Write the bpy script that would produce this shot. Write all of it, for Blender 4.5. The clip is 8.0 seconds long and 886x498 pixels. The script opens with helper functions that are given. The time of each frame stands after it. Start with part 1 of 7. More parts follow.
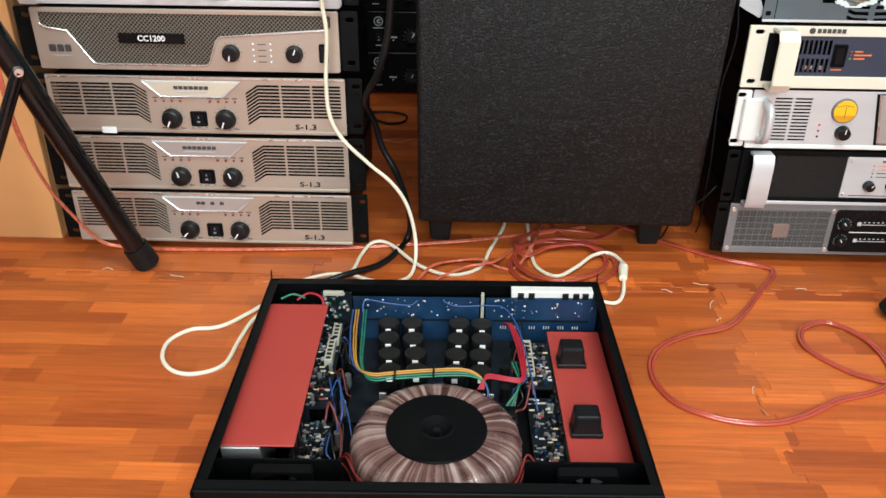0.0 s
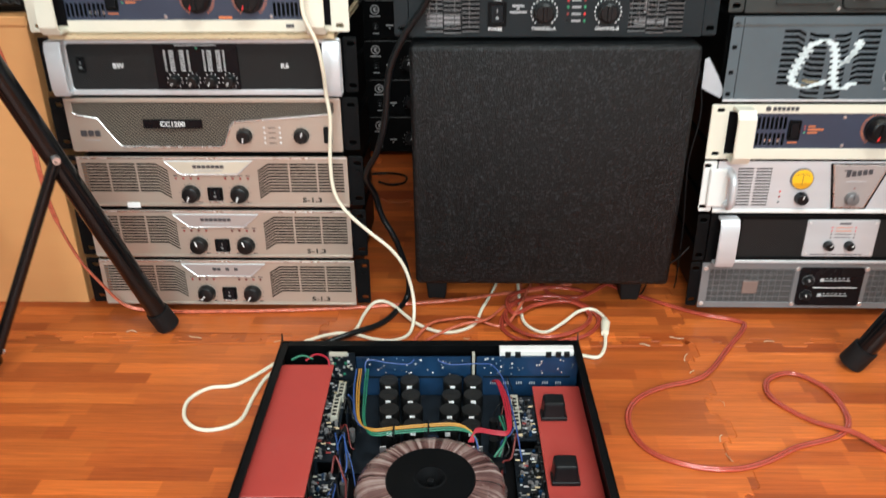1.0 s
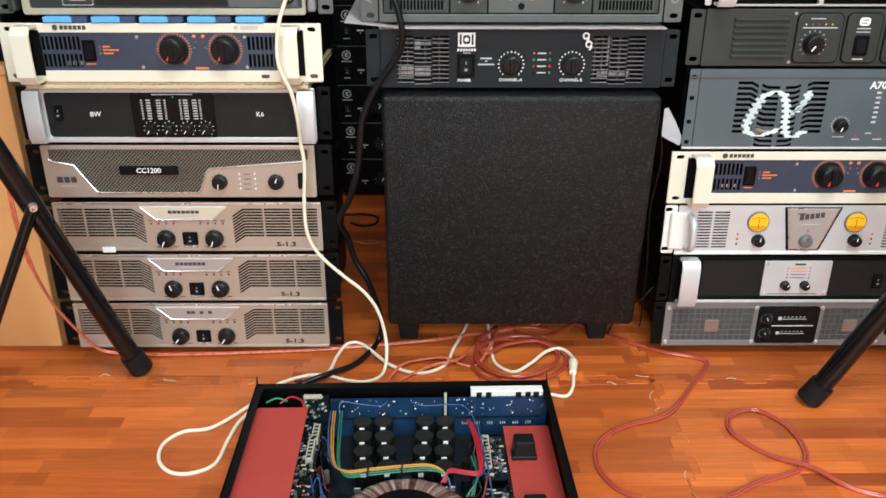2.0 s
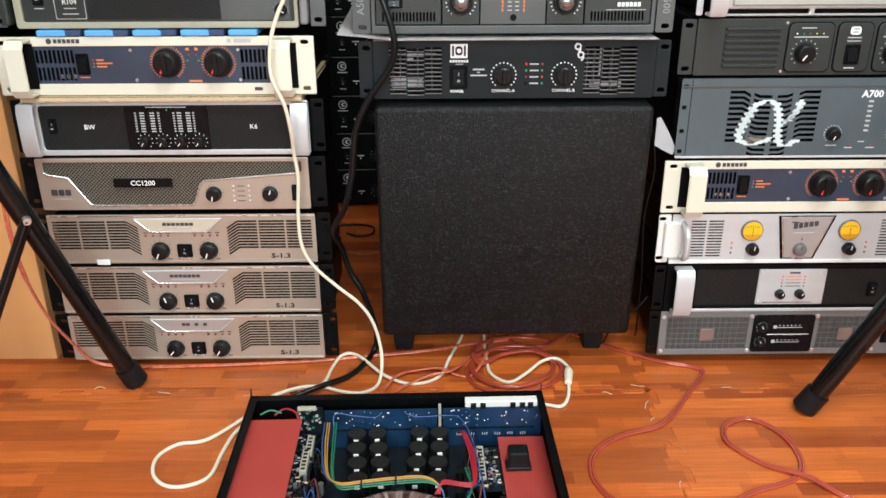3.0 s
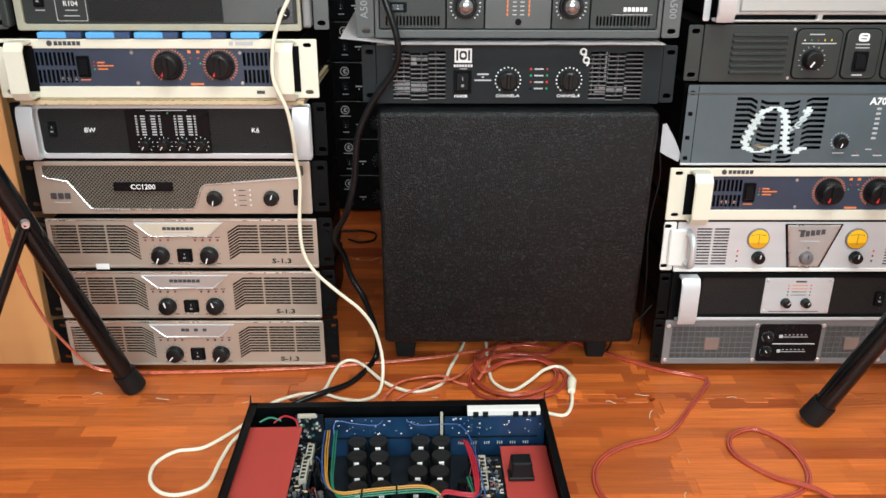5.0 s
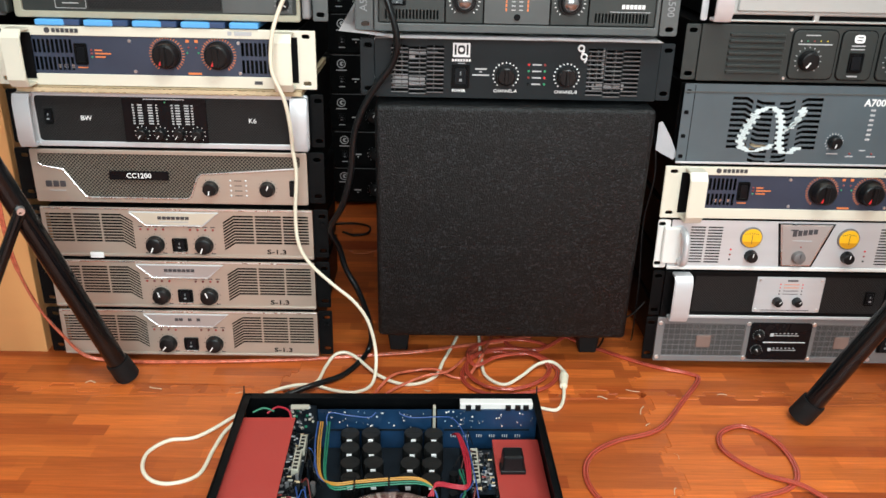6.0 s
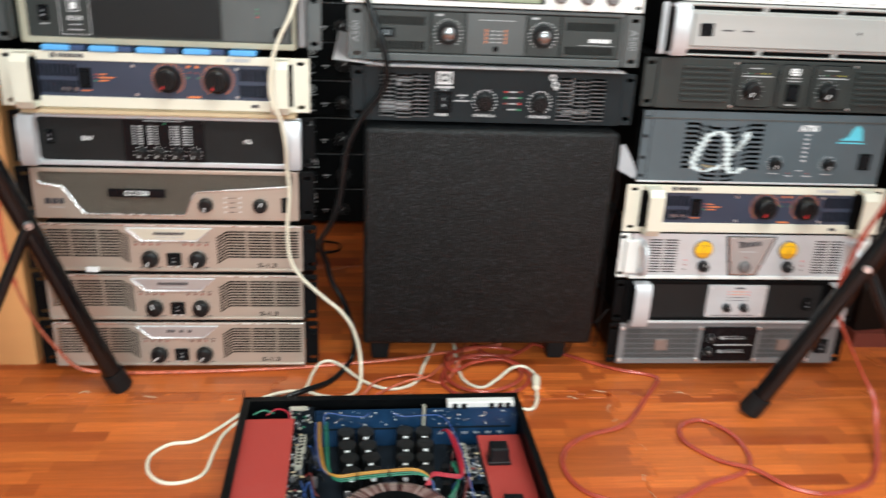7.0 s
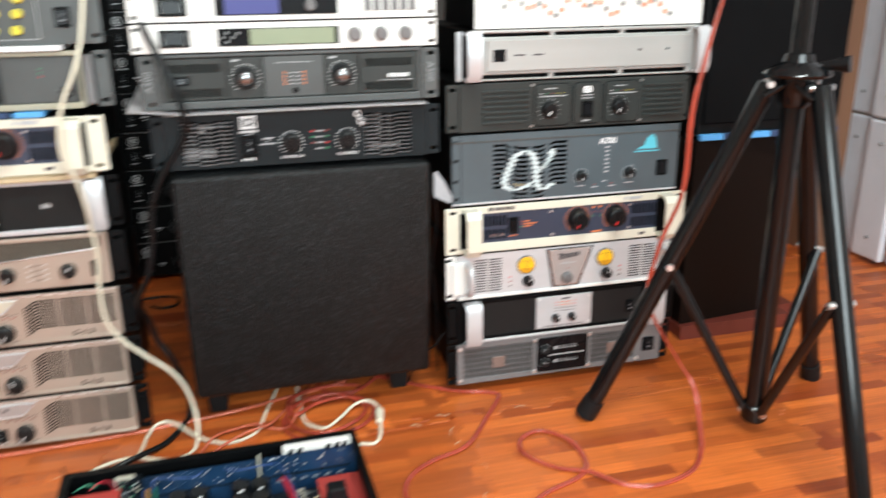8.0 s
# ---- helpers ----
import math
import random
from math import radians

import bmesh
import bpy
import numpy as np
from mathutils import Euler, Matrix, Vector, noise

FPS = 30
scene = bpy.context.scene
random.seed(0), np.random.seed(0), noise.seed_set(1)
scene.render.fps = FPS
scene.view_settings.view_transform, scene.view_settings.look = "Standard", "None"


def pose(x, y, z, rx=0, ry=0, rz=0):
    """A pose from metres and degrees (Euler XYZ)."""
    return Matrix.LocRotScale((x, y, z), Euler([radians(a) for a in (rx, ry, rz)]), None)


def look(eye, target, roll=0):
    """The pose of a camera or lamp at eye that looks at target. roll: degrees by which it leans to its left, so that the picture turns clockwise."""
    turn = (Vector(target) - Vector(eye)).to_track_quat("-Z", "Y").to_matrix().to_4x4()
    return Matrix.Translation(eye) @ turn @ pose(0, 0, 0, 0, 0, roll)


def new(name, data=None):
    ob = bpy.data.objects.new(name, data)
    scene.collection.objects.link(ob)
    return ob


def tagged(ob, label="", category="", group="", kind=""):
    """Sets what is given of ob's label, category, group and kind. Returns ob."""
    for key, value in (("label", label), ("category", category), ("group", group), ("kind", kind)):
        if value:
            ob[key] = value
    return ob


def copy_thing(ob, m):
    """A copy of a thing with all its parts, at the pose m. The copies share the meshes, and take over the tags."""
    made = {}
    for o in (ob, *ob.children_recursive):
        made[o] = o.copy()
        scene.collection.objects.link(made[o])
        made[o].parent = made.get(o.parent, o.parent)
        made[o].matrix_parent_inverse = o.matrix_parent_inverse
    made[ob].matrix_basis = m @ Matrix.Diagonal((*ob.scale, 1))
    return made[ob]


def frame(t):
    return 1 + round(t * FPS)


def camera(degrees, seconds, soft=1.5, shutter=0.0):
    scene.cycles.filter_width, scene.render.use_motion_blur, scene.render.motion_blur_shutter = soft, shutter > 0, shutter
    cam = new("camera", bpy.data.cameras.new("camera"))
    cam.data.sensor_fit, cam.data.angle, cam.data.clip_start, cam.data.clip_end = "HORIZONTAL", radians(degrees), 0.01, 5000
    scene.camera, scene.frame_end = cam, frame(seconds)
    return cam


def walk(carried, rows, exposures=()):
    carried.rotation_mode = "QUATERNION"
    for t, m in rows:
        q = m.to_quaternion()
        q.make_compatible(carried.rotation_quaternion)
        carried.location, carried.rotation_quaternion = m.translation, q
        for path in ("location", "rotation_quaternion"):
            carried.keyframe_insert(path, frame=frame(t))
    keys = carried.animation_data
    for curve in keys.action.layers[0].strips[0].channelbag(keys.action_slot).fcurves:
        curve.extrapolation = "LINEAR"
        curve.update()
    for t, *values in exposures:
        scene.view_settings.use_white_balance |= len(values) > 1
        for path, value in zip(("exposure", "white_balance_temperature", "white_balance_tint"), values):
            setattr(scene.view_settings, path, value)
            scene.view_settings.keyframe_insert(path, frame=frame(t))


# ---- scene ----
cam = camera(57.1, 8.0, shutter=0.9)
PATH = [
    (0, (0.395, -1.162, 0.641), (0.355, 0.594, -0.315), 0.6),
    (0.2, (0.397, -1.164, 0.638), (0.357, 0.598, -0.307), 0.1),
    (0.5, (0.403, -1.181, 0.666), (0.358, 0.596, -0.25), -0.6),
    (1, (0.416, -1.244, 0.73), (0.358, 0.553, -0.146), -0.5),
    (1.5, (0.411, -1.272, 0.767), (0.399, 0.537, -0.086), -0.2),
    (1.7, (0.411, -1.271, 0.758), (0.423, 0.551, -0.066), 0.3),
    (2.8, (0.425, -1.268, 0.758), (0.446, 0.571, -0.027), -0.1),
    (3, (0.424, -1.269, 0.761), (0.439, 0.572, -0.02), -0.2),
    (3.5, (0.423, -1.27, 0.758), (0.434, 0.581, -0.001), -0.1),
    (4, (0.423, -1.267, 0.759), (0.437, 0.586, 0.006), -0.1),
    (4.2, (0.421, -1.264, 0.757), (0.436, 0.589, 0.006), -0.2),
    (5.3, (0.421, -1.256, 0.753), (0.439, 0.589, -0.018), 0.4),
    (5.5, (0.421, -1.257, 0.752), (0.445, 0.587, -0.022), 0.6),
    (6, (0.416, -1.261, 0.754), (0.449, 0.582, -0.022), 1.3),
    (6.5, (0.385, -1.293, 0.77), (0.445, 0.559, 0.018), 2.4),
    (7, (0.333, -1.36, 0.772), (0.522, 0.497, 0.056), 2.7),
    (7.3, (0.353, -1.387, 0.773), (0.639, 0.467, 0.081), 1.5),
    (7.5, (0.376, -1.414, 0.777), (0.706, 0.441, 0.106), 0.4),
    (7.7, (0.398, -1.415, 0.776), (0.78, 0.437, 0.126), -0.2),
    (8, (0.431, -1.379, 0.784), (0.909, 0.453, 0.141), -0.6),
]
walk(cam, [(t, look(eye, target, roll)) for t, eye, target, roll in PATH], exposures=[(0, 0.0), (7.5, -0.05), (8.0, 0.1)])

# ---- world and light ----
world = bpy.data.worlds.new("world")
scene.world = world
world.use_nodes = True
wn = world.node_tree
sky = wn.nodes.new("ShaderNodeTexSky")
sky.sky_type = "NISHITA"
sky.sun_disc = False
sky.sun_elevation, sky.sun_rotation = radians(42), radians(200)
wn.nodes["Background"].inputs["Strength"].default_value = 0.12
wn.links.new(sky.outputs["Color"], wn.nodes["Background"].inputs["Color"])

sun_data = bpy.data.lights.new("sun", "SUN")
sun_data.energy, sun_data.angle, sun_data.color = 2.0, radians(0.6), (1.0, 0.95, 0.88)
sun = new("sun", sun_data)
sun.matrix_world = look((0, -6, 8), (0, -12, 0))


def window_light(name, eye, target, w, h, watts, tint):
    d = bpy.data.lights.new(name, "AREA")
    d.shape, d.size, d.size_y, d.energy, d.color = "RECTANGLE", w, h, watts, tint
    ob = new(name, d)
    ob.matrix_world = look(eye, target)
    return ob


window_light("window_light", (0.6, -3.6, 1.75), (0.6, 0.0, 0.4), 2.5, 1.4, 140, (0.85, 0.98, 1.0))
# added lamp out of view, gives the light from above
window_light("ceiling_light_glow", (0.9, -1.3, 2.72), (0.9, -1.1, 0.0), 1.2, 0.3, 60, (0.90, 1.0, 0.98))


# ---- materials ----
def node(nt, kind, **vals):
    n = nt.nodes.new(kind)
    for k, v in vals.items():
        n.inputs[k].default_value = v
    return n


def mat(name, col, rough=0.5, metal=0.0, var=0.12, scale=40.0, bump=0.15, fine=400.0, stretch=(1, 1, 1), coat=0.0, dirt=0.0, relief=0.0006, gloss=0.5):
    """A surface with two scales of variation: broad blotches and fine grain."""
    m = bpy.data.materials.new(name)
    m.use_nodes = True
    nt = m.node_tree
    b = nt.nodes["Principled BSDF"]
    tc = nt.nodes.new("ShaderNodeTexCoord")
    mp = nt.nodes.new("ShaderNodeMapping")
    mp.inputs["Scale"].default_value = stretch
    nt.links.new(tc.outputs["Object"], mp.inputs["Vector"])
    big = node(nt, "ShaderNodeTexNoise", Scale=scale * 0.25, Detail=5.0, Roughness=0.6)
    tiny = node(nt, "ShaderNodeTexNoise", Scale=fine, Detail=3.0)
    for t in (big, tiny):
        nt.links.new(mp.outputs["Vector"], t.inputs["Vector"])
    ramp = nt.nodes.new("ShaderNodeValToRGB")
    lo = [c * (1 - var) for c in col[:3]]
    hi = [min(1, c * (1 + var)) for c in col[:3]]
    ramp.color_ramp.elements[0].position, ramp.color_ramp.elements[0].color = 0.3, (*lo, 1)
    ramp.color_ramp.elements[1].position, ramp.color_ramp.elements[1].color = 0.7, (*hi, 1)
    nt.links.new(big.outputs["Fac"], ramp.inputs["Fac"])
    out = ramp.outputs["Color"]
    if dirt:
        spots = node(nt, "ShaderNodeTexNoise", Scale=scale, Detail=8.0, Roughness=0.75)
        nt.links.new(mp.outputs["Vector"], spots.inputs["Vector"])
        r2 = nt.nodes.new("ShaderNodeValToRGB")
        r2.color_ramp.elements[0].position, r2.color_ramp.elements[1].position = 0.5, 0.72
        nt.links.new(spots.outputs["Fac"], r2.inputs["Fac"])
        mx = nt.nodes.new("ShaderNodeMix")
        mx.data_type = "RGBA"
        mul = node(nt, "ShaderNodeMath")
        mul.operation = "MULTIPLY"
        mul.inputs[1].default_value = dirt
        nt.links.new(r2.outputs["Color"], mul.inputs[0])
        nt.links.new(mul.outputs[0], mx.inputs[0])
        nt.links.new(out, mx.inputs[6])
        mx.inputs[7].default_value = (0.2, 0.17, 0.13, 1)
        out = mx.outputs[2]
    nt.links.new(out, b.inputs["Base Color"])
    rr = nt.nodes.new("ShaderNodeMapRange")
    rr.inputs["To Min"].default_value, rr.inputs["To Max"].default_value = max(0.03, rough - 0.1), min(1, rough + 0.12)
    nt.links.new(big.outputs["Fac"], rr.inputs["Value"])
    nt.links.new(rr.outputs["Result"], b.inputs["Roughness"])
    b.inputs["Metallic"].default_value = metal
    if coat:
        b.inputs["Coat Weight"].default_value = coat
    b.inputs["Specular IOR Level"].default_value = gloss
    if bump:
        bp = node(nt, "ShaderNodeBump", Strength=bump, Distance=relief)
        nt.links.new(tiny.outputs["Fac"], bp.inputs["Height"])
        nt.links.new(bp.outputs["Normal"], b.inputs["Normal"])
    return m


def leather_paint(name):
    """Black pebbled paint: small round grains, glossy on top; scattered paler grains are glints painted into the
    colour.
    """
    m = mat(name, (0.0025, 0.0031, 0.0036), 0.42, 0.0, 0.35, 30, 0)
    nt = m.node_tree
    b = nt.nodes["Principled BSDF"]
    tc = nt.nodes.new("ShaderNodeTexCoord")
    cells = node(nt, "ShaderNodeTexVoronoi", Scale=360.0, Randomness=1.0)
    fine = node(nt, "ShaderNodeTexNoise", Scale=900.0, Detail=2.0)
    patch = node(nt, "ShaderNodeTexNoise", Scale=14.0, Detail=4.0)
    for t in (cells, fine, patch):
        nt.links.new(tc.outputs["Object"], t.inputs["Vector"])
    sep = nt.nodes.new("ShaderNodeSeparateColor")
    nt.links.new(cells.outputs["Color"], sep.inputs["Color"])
    # paler cells put specular flecks into the base colour
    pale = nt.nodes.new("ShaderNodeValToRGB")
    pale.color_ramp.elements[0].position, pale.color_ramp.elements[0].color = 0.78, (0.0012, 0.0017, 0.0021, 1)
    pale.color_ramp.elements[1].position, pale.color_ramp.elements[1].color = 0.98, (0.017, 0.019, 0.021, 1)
    glint_shift = nt.nodes.new("ShaderNodeMath")
    glint_shift.operation = "MULTIPLY_ADD"
    glint_shift.inputs[1].default_value = 0.25
    glint_shift.inputs[2].default_value = -0.1
    nt.links.new(patch.outputs["Fac"], glint_shift.inputs[0])
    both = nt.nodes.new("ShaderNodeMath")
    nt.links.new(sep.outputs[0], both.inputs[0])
    nt.links.new(glint_shift.outputs[0], both.inputs[1])
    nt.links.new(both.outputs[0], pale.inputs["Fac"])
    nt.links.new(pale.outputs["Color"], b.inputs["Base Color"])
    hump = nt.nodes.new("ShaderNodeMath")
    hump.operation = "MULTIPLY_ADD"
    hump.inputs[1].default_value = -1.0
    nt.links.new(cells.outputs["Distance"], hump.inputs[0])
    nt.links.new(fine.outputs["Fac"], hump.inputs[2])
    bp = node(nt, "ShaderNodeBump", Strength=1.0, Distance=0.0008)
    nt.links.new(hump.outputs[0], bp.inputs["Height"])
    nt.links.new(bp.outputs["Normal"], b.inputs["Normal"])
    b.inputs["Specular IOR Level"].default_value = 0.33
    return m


def glow(name, col, strength):
    m = mat(name, col, 0.35, 0, 0.05, bump=0)
    b = m.node_tree.nodes["Principled BSDF"]
    b.inputs["Emission Color"].default_value = (*col, 1)
    b.inputs["Emission Strength"].default_value = strength
    return m


def perforated(name, metal_col, hole_col, pitch, hole=0.3, rough=0.45, metal=0.4):
    """Sheet with round holes in a staggered grid, as relief and colour."""
    m = mat(name, metal_col, rough, metal, 0.1)
    nt = m.node_tree
    b = nt.nodes["Principled BSDF"]
    tc = nt.nodes.new("ShaderNodeTexCoord")
    mp = nt.nodes.new("ShaderNodeMapping")
    mp.inputs["Rotation"].default_value = (radians(90), 0, 0)
    sep = nt.nodes.new("ShaderNodeSeparateXYZ")
    comb = nt.nodes.new("ShaderNodeCombineXYZ")
    nt.links.new(tc.outputs["Object"], sep.inputs[0])
    nt.links.new(sep.outputs["X"], comb.inputs["X"])
    nt.links.new(sep.outputs["Z"], comb.inputs["Y"])
    rot = nt.nodes.new("ShaderNodeMapping")
    rot.inputs["Rotation"].default_value = (0, 0, radians(45))
    nt.links.new(comb.outputs[0], rot.inputs["Vector"])
    vo = node(nt, "ShaderNodeTexVoronoi", Scale=1.0 / pitch, Randomness=0.0)
    vo.voronoi_dimensions = "2D"
    nt.links.new(rot.outputs["Vector"], vo.inputs["Vector"])
    r = nt.nodes.new("ShaderNodeValToRGB")
    r.color_ramp.elements[0].position, r.color_ramp.elements[0].color = hole, (*hole_col, 1)
    r.color_ramp.elements[1].position, r.color_ramp.elements[1].color = hole + 0.1, (*metal_col, 1)
    nt.links.new(vo.outputs["Distance"], r.inputs["Fac"])
    nt.links.new(r.outputs["Color"], b.inputs["Base Color"])
    r3 = nt.nodes.new("ShaderNodeValToRGB")
    r3.color_ramp.elements[0].position, r3.color_ramp.elements[1].position = hole, hole + 0.15
    nt.links.new(vo.outputs["Distance"], r3.inputs["Fac"])
    bp = node(nt, "ShaderNodeBump", Strength=0.8, Distance=0.0012)
    nt.links.new(r3.outputs["Color"], bp.inputs["Height"])
    nt.links.new(bp.outputs["Normal"], b.inputs["Normal"])
    return m


def wood_print(name):
    """Printed parquet on foam: short staves of mixed orange and red-brown, with fine grain along them."""
    m = bpy.data.materials.new(name)
    m.use_nodes = True
    nt = m.node_tree
    b = nt.nodes["Principled BSDF"]
    tc = nt.nodes.new("ShaderNodeTexCoord")
    info = nt.nodes.new("ShaderNodeObjectInfo")
    off = nt.nodes.new("ShaderNodeVectorMath")
    off.operation = "MULTIPLY_ADD"
    com = nt.nodes.new("ShaderNodeCombineXYZ")
    nt.links.new(info.outputs["Random"], com.inputs["X"])
    nt.links.new(info.outputs["Random"], com.inputs["Y"])
    nt.links.new(com.outputs[0], off.inputs[0])
    off.inputs[1].default_value = (7.3, 3.84, 0)
    nt.links.new(tc.outputs["Object"], off.inputs[2])

    def staves(w, h, ca, cb, shift):
        mp = nt.nodes.new("ShaderNodeMapping")
        mp.inputs["Location"].default_value = shift
        nt.links.new(off.outputs[0], mp.inputs["Vector"])
        br = node(nt, "ShaderNodeTexBrick", Scale=1.0)
        br.inputs["Mortar Size"].default_value = 0.0
        br.inputs["Brick Width"].default_value, br.inputs["Row Height"].default_value = w, h
        br.inputs["Color1"].default_value, br.inputs["Color2"].default_value = (*ca, 1), (*cb, 1)
        br.offset, br.offset_frequency, br.squash, br.squash_frequency = 0.37, 2, 1.5, 3
        nt.links.new(mp.outputs["Vector"], br.inputs["Vector"])
        return br

    s1 = staves(0.16, 0.027, (0.73, 0.177, 0.033), (0.165, 0.026, 0.008), (0, 0, 0))
    s2 = staves(0.27, 0.027, (0.73, 0.196, 0.038), (0.39, 0.069, 0.013), (0.31, 0, 0))
    mx = nt.nodes.new("ShaderNodeMix")
    mx.data_type = "RGBA"
    mx.inputs[0].default_value = 0.45
    nt.links.new(s1.outputs["Color"], mx.inputs[6])
    nt.links.new(s2.outputs["Color"], mx.inputs[7])
    gm = nt.nodes.new("ShaderNodeMapping")
    gm.inputs["Scale"].default_value = (6, 130, 1)
    nt.links.new(off.outputs[0], gm.inputs["Vector"])
    grain = node(nt, "ShaderNodeTexNoise", Scale=1.6, Detail=7.0, Roughness=0.65, Distortion=0.6)
    nt.links.new(gm.outputs["Vector"], grain.inputs["Vector"])
    gr = nt.nodes.new("ShaderNodeValToRGB")
    gr.color_ramp.elements[0].position, gr.color_ramp.elements[0].color = 0.3, (0.62, 0.55, 0.5, 1)
    gr.color_ramp.elements[1].position, gr.color_ramp.elements[1].color = 0.68, (1.12, 1.08, 1.05, 1)
    nt.links.new(grain.outputs["Fac"], gr.inputs["Fac"])
    mu = nt.nodes.new("ShaderNodeMix")
    mu.data_type, mu.blend_type = "RGBA", "MULTIPLY"
    mu.inputs[0].default_value = 0.8
    nt.links.new(mx.outputs[2], mu.inputs[6])
    nt.links.new(gr.outputs["Color"], mu.inputs[7])
    nt.links.new(mu.outputs[2], b.inputs["Base Color"])
    sm = node(nt, "ShaderNodeTexNoise", Scale=9.0, Detail=6.0)
    nt.links.new(tc.outputs["Object"], sm.inputs["Vector"])
    rr = nt.nodes.new("ShaderNodeMapRange")
    rr.inputs["To Min"].default_value, rr.inputs["To Max"].default_value = 0.3, 0.52
    nt.links.new(sm.outputs["Fac"], rr.inputs["Value"])
    nt.links.new(rr.outputs["Result"], b.inputs["Roughness"])
    bp = node(nt, "ShaderNodeBump", Strength=0.12, Distance=0.0008)
    fn = node(nt, "ShaderNodeTexNoise", Scale=260.0, Detail=2.0)
    nt.links.new(tc.outputs["Object"], fn.inputs["Vector"])
    nt.links.new(fn.outputs["Fac"], bp.inputs["Height"])
    nt.links.new(bp.outputs["Normal"], b.inputs["Normal"])
    return m


M_FLOOR = wood_print("printed_foam")
M_SLAB = mat("screed", (0.12, 0.07, 0.05), 0.8)
M_WALL = mat("plaster", (0.5, 0.48, 0.45), 0.8, 0, 0.06, 6)
M_SHADEWALL = mat("shaded_plaster", (0.06, 0.05, 0.045), 0.8, 0, 0.15, 6)
M_CEIL = mat("ceiling_paint", (0.78, 0.77, 0.74), 0.85, 0, 0.04, 5)
M_SILVER = mat("champagne_alloy", (0.505, 0.432, 0.366), 0.36, 0.55, 0.07, 30, 0.1, 900, (0.15, 1, 3), dirt=0.12)
M_SILVER2 = mat("pale_alloy", (0.60, 0.61, 0.63), 0.34, 0.35, 0.06, 30, 0.08, 900, (0.15, 1, 3))
M_CHROME = mat("bright_edge", (0.82, 0.82, 0.82), 0.27, 0.9, 0.05, 30, 0.03)
M_WHITEMETAL = mat("white_lacquer", (0.78, 0.77, 0.74), 0.35, 0.1, 0.05, 20, 0.05)
M_CREAM = mat("cream_lacquer", (0.73, 0.69, 0.575), 0.36, 0.1, 0.05, 20, 0.06, dirt=0.08)
M_NAVY = mat("navy_lacquer", (0.035, 0.045, 0.075), 0.42, 0.1, 0.15, 30, 0.06)
M_BLACK = mat("black_steel", (0.0026, 0.0029, 0.0033), 0.42, 0.0, 0.3, 30, 0.12, dirt=0.012, gloss=0.1)
M_BLACKGLOSS = mat("black_gloss", (0.005, 0.0054, 0.0068), 0.26, 0.0, 0.2, 30, 0.02, gloss=0.18)
M_VOID = mat("inner_dark", (0.003, 0.003, 0.0035), 0.8, 0, 0.3, 30, 0, gloss=0.1)
M_KNOB = mat("knob_plastic", (0.007, 0.0073, 0.008), 0.3, 0, 0.2, 60, 0.05, gloss=0.28)
M_GREYKNOB = mat("grey_knob", (0.16, 0.15, 0.15), 0.4, 0.2, 0.1, 60, 0.05)
M_DOME = mat("polished_dark_cap", (0.30, 0.31, 0.32), 0.22, 0.9, 0.05, 60, 0.02)
M_LIP = mat("lit_slat_edge", (0.17, 0.175, 0.18), 0.35, 0.5, 0.3, 60, 0.05)
M_FADED = mat("faded_copper_print", (0.20, 0.135, 0.115), 0.5, 0.1, 0.12, 60, 0.1)
M_PRINT = mat("white_print", (0.8, 0.8, 0.8), 0.55, 0, 0.03, 40, 0)
M_DARKPRINT = mat("dark_print", (0.05, 0.045, 0.05), 0.55, 0, 0.1, 40, 0)
M_ORANGE = mat("orange_print", (0.72, 0.2, 0.06), 0.55, 0, 0.08, 40, 0)
M_DIMPRINT = mat("dim_print", (0.25, 0.26, 0.27), 0.55, 0, 0.05, 40, 0)
M_TICK = mat("grey_print", (0.45, 0.45, 0.46), 0.55, 0, 0.05, 40, 0)
M_RED = glow("red_led", (0.6, 0.03, 0.03), 0.25)
M_DULLRED = mat("dull_red_led", (0.28, 0.035, 0.03), 0.3, 0, 0.1, 40, 0)
M_GREEN = glow("green_led", (0.03, 0.26, 0.12), 0.08)
M_CYAN = mat("cyan_print", (0.1, 0.5, 0.62), 0.5, 0, 0.06, 40, 0)
M_SLATE = mat("slate_lacquer", (0.095, 0.125, 0.143), 0.4, 0.35, 0.1, 25, 0.08)
M_GREYBLK = mat("graphite_lacquer", (0.078, 0.084, 0.084), 0.38, 0.15, 0.14, 25, 0.1)
M_OLIVE = mat("olive_black", (0.021, 0.0255, 0.024), 0.42, 0.05, 0.14, 25, 0.1)
M_GREYPANEL = mat("grey_panel", (0.2, 0.2, 0.205), 0.4, 0.3, 0.08, 25, 0.08)
M_BADGE = mat("badge_cream", (0.66, 0.63, 0.52), 0.3, 0.35, 0.06, 30, 0.03)
M_SATIN = mat("satin_black", (0.0095, 0.014, 0.0165), 0.36, 0.0, 0.15, 25, 0.08, gloss=0.22)
M_DARKRED = mat("dark_red_wire", (0.13, 0.018, 0.016), 0.35, 0, 0.1, 40, 0)
M_FILM = mat("peeled_film", (0.55, 0.36, 0.23), 0.3, 0, 0.05, 40, 0)
M_ROSE = mat("rose_alloy", (0.42, 0.37, 0.355), 0.38, 0.35, 0.07, 30, 0.05)
M_YELLOW = glow("lit_yellow_meter", (0.78, 0.42, 0.015), 0.13)
M_YKNOB = mat("yellow_plastic", (0.75, 0.62, 0.05), 0.4, 0, 0.06, 40, 0.03)
M_LCD = glow("lcd_green", (0.25, 0.29, 0.19), 0.03)
M_BLUELCD = glow("lcd_blue", (0.04, 0.045, 0.2), 0.12)
